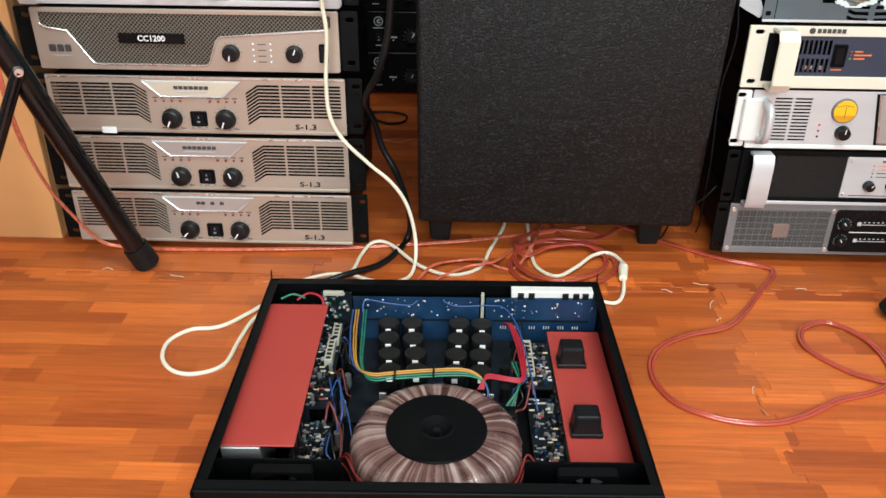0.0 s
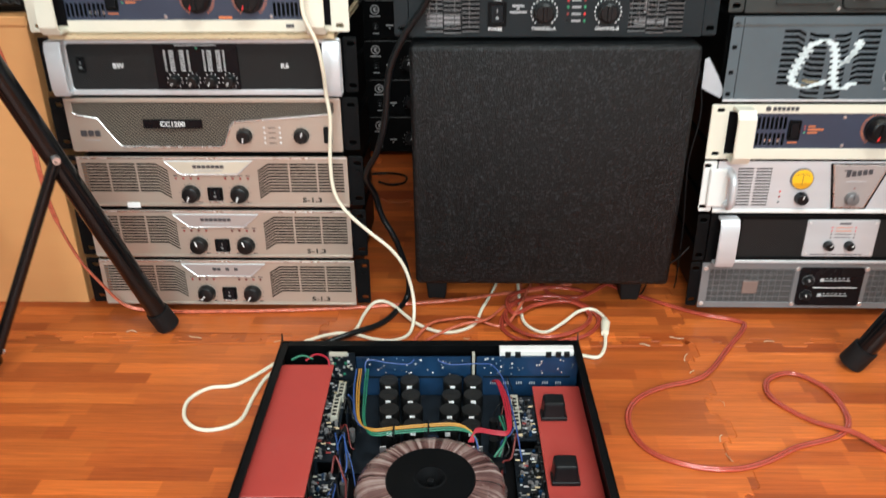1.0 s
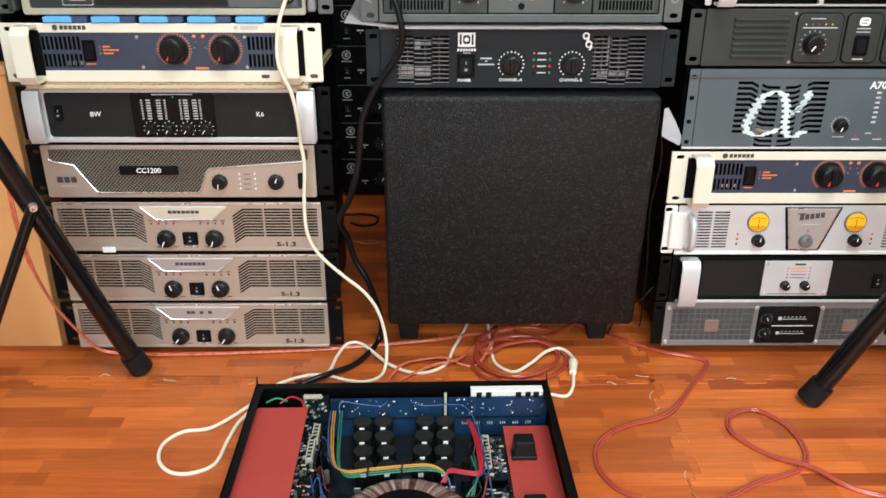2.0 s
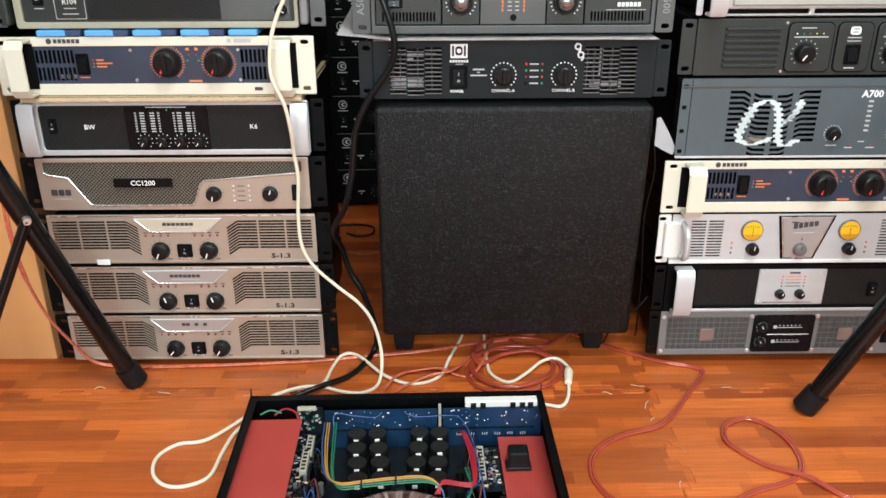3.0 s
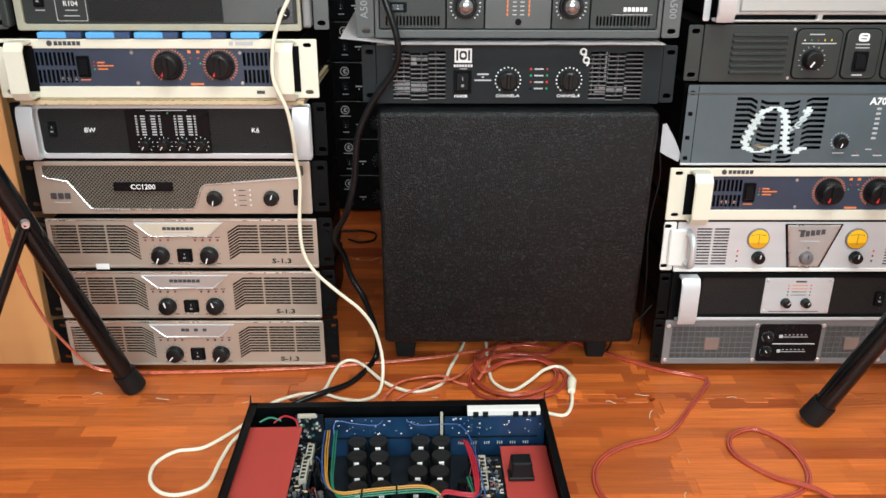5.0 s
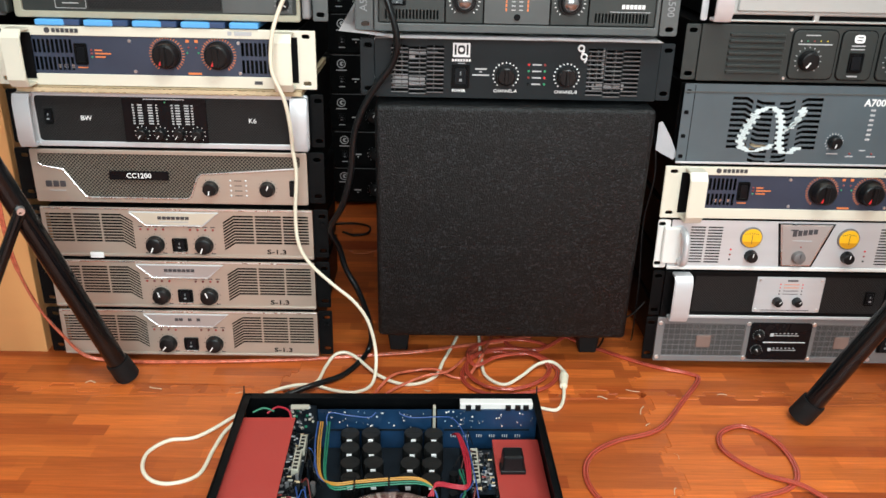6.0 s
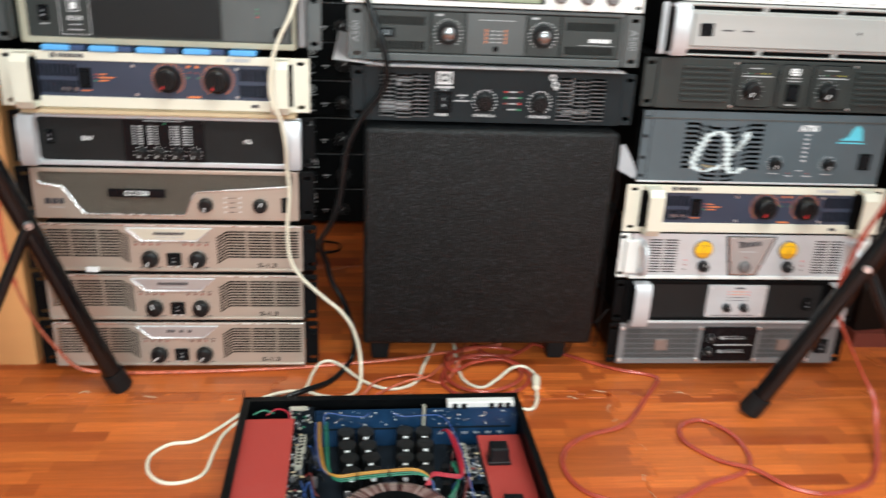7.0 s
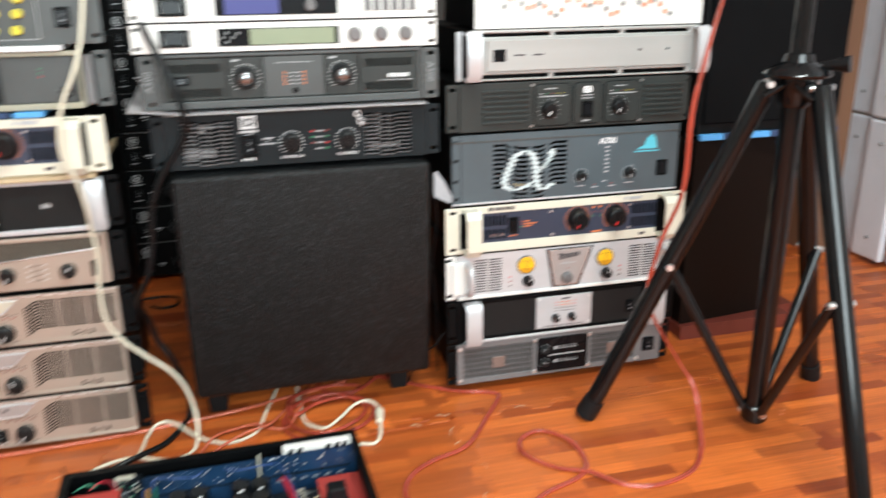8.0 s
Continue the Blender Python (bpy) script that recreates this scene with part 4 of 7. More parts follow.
def black_slot_amp(at):
    """Two-unit black amplifier with staggered louvres, two dials and a column of lights."""
    a = thing("power_amplifier", "black amplifier with staggered louvres and two channel dials", "amplifier", at)
    h = 0.0885
    holes = []
    for x0, mirror in ((-0.191, False), (0.107, True)):
        for c in range(3):
            xa = x0 + c * 0.027
            for k in range(11):
                z = 0.0085 + k * 0.0066 - (0.0022 if c == 1 else 0)
                holes.append(rrect(xa, xa + 0.0255, z, z + 0.0040, 0.0008, 1))
    plate("front_panel", a, M_SATIN, rrect(-0.2155, 0.2155, 0, h, 0.002), holes, 0.0015, 0.0)
    boxes("top_lip", a, M_GREYPANEL, [(-0.215, 0.215, -0.001, 0.01, h - 0.0008, h + 0.001)], 0.0004)
    # paler lips carry the light on the slat edges as colour
    for x0 in (-0.191, 0.107):
        for c in range(3):
            each("louvre_lip", a, M_LIP, [(x0 + c * 0.027, x0 + c * 0.027 + 0.0255, -0.0016, 0.0012, z - 0.0010, z + 0.0002) for z in (0.0085 + 0.0066 * k - (0.0022 if c == 1 else 0) for k in range(11))])
    rack_body(a, 0.43, h, y=0.03)
    each("inner_part", a, M_ALU, [(-0.19, -0.14, 0.02, 0.024, 0.012, 0.03), (-0.165, -0.155, 0.015, 0.02, 0.054, 0.07), (-0.18, -0.12, 0.022, 0.025, 0.062, 0.066), (0.132, 0.138, 0.014, 0.018, 0.03, 0.08), (0.11, 0.135, 0.014, 0.017, 0.056, 0.06), (0.12, 0.17, 0.02, 0.024, 0.012, 0.022)], 0.0008)
    each("inner_fin", a, M_GREYKNOB, [(x, x + 0.0012, 0.012, 0.028, 0.008 + 0.004 * (k % 3), 0.07 + 0.004 * (k % 4)) for k, x in enumerate((-0.187, -0.176, -0.149, -0.127, 0.113, 0.124, 0.151))])
    for s in (-1, 1):
        ear(a, s, 0.2165, 0.238, h, 0.002, M_SATIN, ((0.55, 0.13), (0.55, 0.87)))
    plate("logo", a, M_PRINT, [(-0.098, 0.062), (-0.072, 0.062), (-0.072, 0.083), (-0.098, 0.083)], [rrect(-0.0955, -0.0925, 0.062 + 0.003, 0.0805), rrect(-0.0905, -0.0795, 0.066, 0.0795, 0.004), rrect(-0.0775, -0.0745, 0.065, 0.0805)], 0.0006, -0.0006)
    plate("logo_core", a, M_PRINT, disc(-0.085, 0.0728, 0.0034), (), 0.0006, -0.0006)
    each("logo_bar", a, M_PRINT, [(-0.099 + 0.0042 * k, -0.0960 + 0.0042 * k, -0.0007, 0.0, 0.0555, 0.0592) for k in range(7)])
    each("caption_bar", a, M_TICK, [(-0.090, -0.079, -0.0006, 0, 0.0522, 0.0533), (-0.0635, -0.046, -0.0006, 0, 0.0435, 0.0458), (-0.057, -0.053, -0.0006, 0, 0.0395, 0.0412), (-0.0675, -0.042, -0.0006, 0, 0.0345, 0.0366)])
    switch(a, -0.0855, 0.0335, 0.0, 0.0275, 0.036)
    letters("caption", a, M_PRINT, "POWER", -0.088, 0.0112, -0.0003, 0.0058, bold=0.0002)
    for x, word, turn in ((-0.0165, "CHANNEL-A", -8), (0.0765, "CHANNEL-B", -8)):
        bm = bmesh.new()
        for k in range(17):
            t = radians(-140 + 280 * k / 16)
            add_box(bm, x + 0.0192 * math.sin(t) - 0.001, x + 0.0192 * math.sin(t) + 0.001, -0.0007, 0, 0.0355 + 0.0192 * math.cos(t) - 0.001, 0.0355 + 0.0192 * math.cos(t) + 0.001)
        part("dial_scale", bm, M_PRINT, a)
        knob(a, x, 0.0355, 0.0, 0.0155, 0.015, M_KNOB, M_PRINT, turn)
        boxes("knob_grip", a, M_KNOB, [(x - 0.003, x + 0.003, -0.018, -0.014, 0.024, 0.047)], 0.001)
        letters("caption", a, M_PRINT, word, x, 0.0118, -0.0003, 0.0064, bold=0.0001)
    for k, (m1, m2) in enumerate(((M_RED, M_DULLRED), (M_GREEN, M_GREEN), (M_DULLRED, M_RED), (M_BLACKGLOSS, M_GREEN))):
        z = 0.0525 - k * 0.0098
        led(a, 0.018, z, -0.0004, 0.0019, m1)
        led(a, 0.0425, z, -0.0004, 0.0019, m2)
        boxes("light_caption", a, M_TICK, [(0.0235, 0.037, -0.0006, 0, z - 0.001, z + 0.001)])
    for cx, cz in ((0.0955, 0.0785), (0.1005, 0.0660)):
        nine = [Vector((cx + 0.0042 * math.cos(t), -0.0012, cz + 0.0042 * math.sin(t))) for t in (0.25 * k for k in range(26))]
        nine += [Vector((cx + 0.0042, -0.0012, cz - 0.004)), Vector((cx + 0.001, -0.0012, cz - 0.0085))]
        finish("white_scrawl", tube_mesh("white_scrawl", [nine], 0.0015, 1), M_PRINT, a, "white hand-drawn scrawl")
    return a


black_slot_amp((0.5445, -0.015, 0.4825))

pad = thing("paper_sheet", "crumpled grey-white paper under an amplifier", "paper", (0.30, -0.02, 0.5725))
bm = bmesh.new()
grid = []
for i in range(13):
    row = []
    for j in range(7):
        x, y = -0.022 + 0.04 * i, -0.018 + 0.045 * j
        z = 0.0018 + 0.0045 * noise.noise(Vector((i * 0.55, j * 0.6, 3))) ** 2 + (0.012 * (2 - i) / 2 if i < 2 else 0) * (0.7 + 0.2 * j)
        row.append(bm.verts.new((x, y, z)))
    grid.append(row)
for i in range(12):
    for j in range(6):
        bm.faces.new((grid[i][j], grid[i + 1][j], grid[i + 1][j + 1], grid[i][j + 1]))
bmesh.ops.solidify(bm, geom=bm.faces[:], thickness=0.0012)
smooth(part("sheet", bm, M_PAPER, pad), 1.2)


def module_amp(at):
    """Two-unit graphite amplifier built of five framed modules with two domed dials."""
    a = thing("power_amplifier", "graphite amplifier with five framed modules and domed dials", "amplifier", at)
    h = 0.086
    plate("front_panel", a, M_GREYBLK, rrect(-0.2125, 0.2125, 0, h, 0.002), [rrect(-0.206, 0.206, 0.012, 0.08, 0.002)], 0.006, 0.0, 0.0015)
    rack_body(a, 0.43, h, y=0.01)
    for x0, x1 in ((-0.205, -0.108), (-0.106, -0.051), (-0.049, 0.048), (0.05, 0.105), (0.107, 0.205)):
        holes = []
        if x0 < -0.2 or x0 > 0.106:
            for zz in (0.0175, 0.056):
                n = 16
                for k in range(n):
                    xa = x0 + 0.009 + k * 0.0051
                    holes.append(rrect(xa, xa + 0.0026, zz, zz + 0.014, 0.001, 1))
        plate("module", a, M_OLIVE if x0 != -0.049 else M_GREYBLK, rrect(x0, x1, 0.0135, 0.0785, 0.001), holes, 0.004, 0.002, 0.0006)
    for x in (-0.0785, 0.0775):
        ticks("dial_scale", a, M_PRINT, x, 0.046, 0.0017, 0.0208, 0.0232, 19, 0.0012)
        bm = bmesh.new()
        add_cyl(bm, (x, 0.002, 0.046), (x, -0.006, 0.046), 0.0182, 0.0172, 28)
        add_cyl(bm, (x, -0.006, 0.046), (x, -0.012, 0.046), 0.0150, 0.0135, 28)
        k = smooth(part("knob", bm, M_KNOB, a), 0.5)
        bm = bmesh.new()
        bmesh.ops.create_uvsphere(bm, u_segments=20, v_segments=10, radius=0.0118, matrix=Matrix.Translation((x, -0.011, 0.046)) @ Matrix.Diagonal((1, 0.55, 1, 1)))
        smooth(part("dome", bm, M_DOME, k), 2)
        boxes("module_caption", a, M_TICK, [(x - 0.02, x - 0.009, 0.0012, 0.002, 0.0725, 0.0755)])
    switch(a, -0.178, 0.0445, 0.002, 0.026, 0.014)
    each("logo_bar", a, M_PRINT, [(0.155 + 0.006 * k, 0.1595 + 0.006 * k, 0.0012, 0.002, 0.0385, 0.0445) for k in range(6)])
    each("caption_line", a, M_TICK, [(0.138, 0.198, 0.0014, 0.002, 0.0335, 0.0342), (-0.03, 0.03, 0.0014, 0.002, 0.068, 0.0688)])
    for x in (-0.0165, 0.0155):
        boxes("level_bar", a, M_ORANGE, [(x - 0.0011, x + 0.0011, 0.001, 0.002, 0.032 + 0.006 * k, 0.0365 + 0.006 * k) for k in range(4)])
        boxes("level_bar_caption", a, M_TICK, [(x * 0.35 - 0.003, x * 0.35 + 0.003, 0.0013, 0.002, 0.033 + 0.006 * k, 0.0345 + 0.006 * k) for k in range(4)])
    cyl("socket", a, M_BLACKGLOSS, (0, 0.002, 0.0235), (0, -0.001, 0.0235), 0.0048, None, 16)
    for s in (-1, 1):
        ear(a, s, 0.2135, 0.24, h, -0.002, M_GREYBLK, ((0.55, 0.12), (0.55, 0.88)))
        letters("model_number", a, M_DIMPRINT, "A500", s * 0.227, 0.045, -0.0022, 0.0155, 90 * -s)
    return a


module_amp((0.5405, -0.015, 0.5805))


def white_processor(at, label, blue):
    a = thing("signal_processor", label, "processor", at, "white rack processors")
    h = 0.0445
    plate("front_panel", a, M_WHITEMETAL, rrect(-0.2415, 0.2415, 0.0005, h - 0.0005, 0.001), [rrect(s * 0.233 - 0.005, s * 0.233 + 0.005, z - 0.003, z + 0.003, 0.003) for s in (-1, 1) for z in (0.008, 0.0365)], 0.003, 0.0, 0.0006)
    rack_body(a, 0.43, h, 0.22)
    switch(a, -0.177, 0.022, 0.0, 0.046, 0.026, False)
    plate("display_bezel", a, M_BLACKGLOSS, rrect(-0.1125, 0.079, 0.0085, 0.0355, 0.001), (), 0.002, -0.0015, 0.0004)
    boxes("display", a, M_BLUELCD if blue else M_LCD, [(-0.098, -0.014, -0.0022, -0.0014, 0.0105, 0.0345)] if blue else [(-0.063, 0.071, -0.0022, -0.0014, 0.0100, 0.0340)])
    for bx, bz in ((-0.105, 0.022), (-0.098, 0.029), (-0.098, 0.015), (-0.089, 0.022), (-0.081, 0.028)) if not blue else ():
        cyl("button", a, M_GREYPANEL, (bx, -0.0015, bz), (bx, -0.004, bz), 0.0026, None, 12)
    if blue:
        each("push_button", a, M_GREYKNOB, [(0.122 + 0.0148 * k, 0.133 + 0.0148 * k, -0.003, 0.0, 0.012, 0.03) for k in range(6)], 0.001)
        knob(a, 0.035, 0.022, -0.0015, 0.0092, 0.01, M_GREYKNOB, M_DARKPRINT, 40)
    else:
        for x in (0.104, 0.1475, 0.189):
            knob(a, x, 0.022, 0.0, 0.0115, 0.010, M_GREYKNOB, M_GREYKNOB, 40)
    for x in (-0.137, -0.127):
        led(a, x, 0.023, -0.0004, 0.0012, M_DARKPRINT)
    return a


white_processor((0.537, -0.018, 0.6685), "white one-unit processor with a green display", False)
white_processor((0.537, -0.016, 0.7150), "white one-unit processor with a blue display", True)


# ---- right stack ----
def grey_mesh_amp(at):
    a = thing("power_amplifier", "grey amplifier with fine mesh panels and black control window", "amplifier", at)
    h = 0.086
    plate("front_panel", a, M_GREYPANEL, rrect(-0.218, 0.2175, 0, h, 0.002), [rrect(-0.205, -0.062, 0.011, 0.075, 0.001), rrect(0.062, 0.160, 0.011, 0.075, 0.001)], 0.004, 0.0, 0.0008)
    for x0, x1 in ((-0.207, -0.060), (0.060, 0.162)):
        boxes("mesh", a, M_MESH_GREY, [(x0, x1, 0.002, 0.004, 0.009, 0.075)])
        each("grid_wire", a, M_GREYPANEL, [(x0, x1, 0.0005, 0.0018, 0.0105 + 0.0105 * k, 0.0112 + 0.0105 * k) for k in range(7)] + [(x0 + 0.0105 * k, x0 + 0.0105 * k + 0.0007, 0.0002, 0.0018, 0.0105, 0.0742) for k in range(1, int((x1 - x0) / 0.0105))])
        boxes("emblem", a, M_FADED, [((x0 + x1) / 2 - 0.013, (x0 + x1) / 2 + 0.013, -0.001, 0.001, 0.028, 0.052)], 0.001)
    plate("control_window", a, M_BLACKGLOSS, rrect(-0.054, 0.054, 0.006, 0.079, 0.006), (), 0.003, -0.002, 0.0006)
    for z in (0.026, 0.055):
        knob(a, -0.038, z, -0.002, 0.0085, 0.008, None, None, -30)
        ticks("dial_scale", a, M_TICK, -0.038, z, -0.0023, 0.0095, 0.0107, 13, 0.0007)
        boxes("level_row", a, M_TICK, [(-0.018, -0.012, -0.0027, -0.002, z - 0.002, z + 0.004), (-0.011, 0.032, -0.0025, -0.002, z - 0.001, z + 0.0002)] + [(-0.009 + 0.007 * k, -0.006 + 0.007 * k, -0.0025, -0.002, z + 0.003, z + 0.0045) for k in range(6)])
    boxes("caption_bar", a, M_PRINT, [(-0.028, 0.046, -0.0025, -0.002, 0.0405, 0.0418)])
    for x in (-0.212, -0.0575, 0.0575, 0.165):
        for z in (0.008, 0.0755):
            screw(a, x, z, -0.0002, 0.0042)
    switch(a, 0.189, 0.038, 0.0, 0.026, 0.03)
    rack_body(a, 0.43, h)
    feet(a, 0.42, 0.018)
    for s in (-1, 1):
        ear(a, s, 0.2185, 0.237, h, 0.004, M_BLACK, ((0.5, 0.15), (0.5, 0.85)))
    return a


grey_mesh_amp((1.033, -0.008, 0.018))


def black_label_amp(at):
    a = thing("power_amplifier", "black mesh amplifier with a silver label plate and brackets", "amplifier", at)
    h = 0.0865
    plate("front_frame", a, M_BLACK, rrect(-0.218, 0.218, 0, h, 0.002), [rrect(-0.165, 0.165, 0.011, 0.079)], 0.004, 0.0, 0.0006)
    boxes("mesh", a, M_MESH_BLACK, [(-0.17, 0.17, 0.0015, 0.0035, 0.008, 0.082)])
    boxes("bottom_trim", a, M_SILVER2, [(-0.17, 0.17, -0.004, -0.0004, 0.0005, 0.0055)], 0.0008)
    p = plate("label_plate", a, M_SILVER2, rrect(-0.060, 0.056, 0.013, 0.079, 0.002), (), 0.003, -0.002, 0.0006)
    for x, z in ((-0.055, 0.018), (0.051, 0.018), (-0.055, 0.074), (0.051, 0.074)):
        screw(a, x, z, -0.002, 0.0026)
    for x in (-0.0205, 0.0135):
        knob(a, x, 0.034, -0.002, 0.0082, 0.011, None, None, 40)
    for z in (0.066, 0.060, 0.054, 0.048):
        for x in (-0.019, 0.019):
            led(a, x, z, -0.0022, 0.0013, M_RED if z > 0.057 else M_DARKPRINT)
        boxes("light_caption", p, M_ORANGE if z > 0.057 else M_DARKPRINT, [(-0.013, 0.013, -0.0026, -0.0019, z - 0.0005, z + 0.0005)])
    each("caption_bar", p, M_DARKPRINT, [(-0.008, 0.010, -0.0026, -0.0019, 0.0715, 0.0745), (-0.047, 0.038, -0.0026, -0.0019, 0.0165, 0.0175)])
    rack_body(a, 0.43, h)
    for s in (-1, 1):
        ear(a, s, 0.2185, 0.238, h, 0.004, M_BLACK, ((0.5, 0.13), (0.5, 0.87)))
        handle(a, s * 0.1915, 0.031, h, 0.0, 0.024, M_SILVER2, 0.0005)
    switch(a, 0.14, 0.04, 0.0015, 0.016, 0.026)
    return a


black_label_amp((1.035, -0.008, 0.1055))


def meter_amp(at):
    """Two-unit pale amplifier with two lit round meters either side of a wedge plate."""
    a = thing("power_amplifier", "pale silver amplifier with two lit yellow round meters", "amplifier", at)
    h = 0.0885
    holes = []
    for s in (-1, 1):
        for x0, x1 in ((0.132, 0.157), (0.161, 0.186)):
            for k in range(13):
                z = 0.0125 + k * 0.0052
                holes.append(rrect(min(s * x0, s * x1), max(s * x0, s * x1), z, z + 0.0027))
    plate("front_panel", a, M_SILVER2, rrect(-0.2185, 0.2185, 0, h, 0.002), holes, 0.0012, 0.0)
    boxes("bottom_trim", a, M_WHITEMETAL, [(-0.2185, 0.2185, -0.003, -0.0004, 0.0005, 0.007)], 0.001)
    plate("wedge_groove", a, M_BLACKGLOSS, [(-0.0425, 0.0855), (0.0535, 0.0855), (0.0265, 0.008), (-0.029, 0.008)], (), 0.002, -0.0012)
    plate("wedge_rim", a, M_CHROME, [(-0.0385, 0.084), (0.0495, 0.084), (0.0235, 0.0095), (-0.0255, 0.0095)], (), 0.002, -0.0022, 0.0004)
    plate("wedge_plate", a, M_ROSE, [(-0.036, 0.0822), (0.0465, 0.0822), (0.022, 0.0115), (-0.0235, 0.0115)], (), 0.002, -0.0028, 0.0004)
    each("logo_bar", a, M_DARKPRINT, [(-0.016 + 0.0085 * k, -0.0095 + 0.0085 * k, -0.0036, -0.0028, 0.0635 + 0.0012 * k, 0.0735 + 0.0008 * k) for k in range(5)] + [(-0.02, -0.008, -0.0036, -0.0028, 0.0738, 0.0758)])
    each("caption_bar", a, M_TICK, [(-0.014, 0.018, -0.0034, -0.0028, 0.055, 0.0565)])
    knob(a, 0.0, 0.0265, -0.0028, 0.0115, 0.009, M_GREYKNOB, M_DARKPRINT, 0)
    led(a, 0.0015, 0.0445, -0.003, 0.0014, M_DULLRED)
    for x in (-0.0835, 0.0795):
        bm = bmesh.new()
        add_cyl(bm, (x, 0.0, 0.0595), (x, -0.0035, 0.0595), 0.0188, 0.0178, 32)
        smooth(part("meter_rim", bm, M_GREYKNOB, a), 0.5)
        bm = bmesh.new()
        add_cyl(bm, (x, -0.0035, 0.0595), (x, -0.0045, 0.0595), 0.0165, 0.016, 32)
        f = part("meter_face", bm, M_YELLOW, a)
        # lower part of the face is a darker amber
        plate("amber_segment", f, M_AMBER, [(x + 0.0155 * math.cos(t), 0.0595 + 0.0155 * math.sin(t)) for t in (math.pi * (1.12 + 0.076 * k) for k in range(11))], (), 0.0004, -0.0048)
        boxes("needle", f, M_DARKPRINT, [(x - 0.0125 + 0.0035 * k, x - 0.011 + 0.0035 * k, -0.0049, -0.0044, 0.066 + 0.0007 * (3 - abs(k - 3)), 0.0675 + 0.0007 * (3 - abs(k - 3))) for k in range(7)] + [(x - 0.0004, x + 0.0004, -0.0049, -0.0044, 0.05, 0.067)])
        knob(a, x + 0.004, 0.0265, 0.0, 0.0108, 0.012, None, None, 5)
        for k, m in enumerate((M_RED, M_DULLRED, M_DARKPRINT)):
            led(a, x - 0.031 if x < 0 else x + 0.033, 0.0375 - 0.009 * k, -0.0004, 0.0017, m)
    rack_body(a, 0.43, h)
    for s in (-1, 1):
        ear(a, s, 0.2195, 0.24, h, 0.003, M_WHITEMETAL, ((0.3, 0.1), (0.3, 0.9)))
        boxes("ear_block", a, M_WHITEMETAL, [(min(s * 0.2, s * 0.231), max(s * 0.2, s * 0.231), -0.006, 0.002, 0.012, h - 0.012)], 0.002)
        line = catmull([(s * 0.2, 0.0, 0.017), (s * 0.2, -0.02, 0.019), (s * 0.2, -0.03, 0.03), (s * 0.2, -0.03, 0.06), (s * 0.2, -0.02, 0.07), (s * 0.2, 0.0, 0.072)], 6)
        finish("handle", tube_mesh("handle", [line], 0.006, 4), M_SILVER2, a)
    return a


meter_amp((1.035, -0.008, 0.1965))
cream_2 = copy_thing(cream_1, pose(1.037, -0.008, 0.2885))
cream_2["label"] = "cream amplifier with navy field, stacked on a pale meter amplifier"


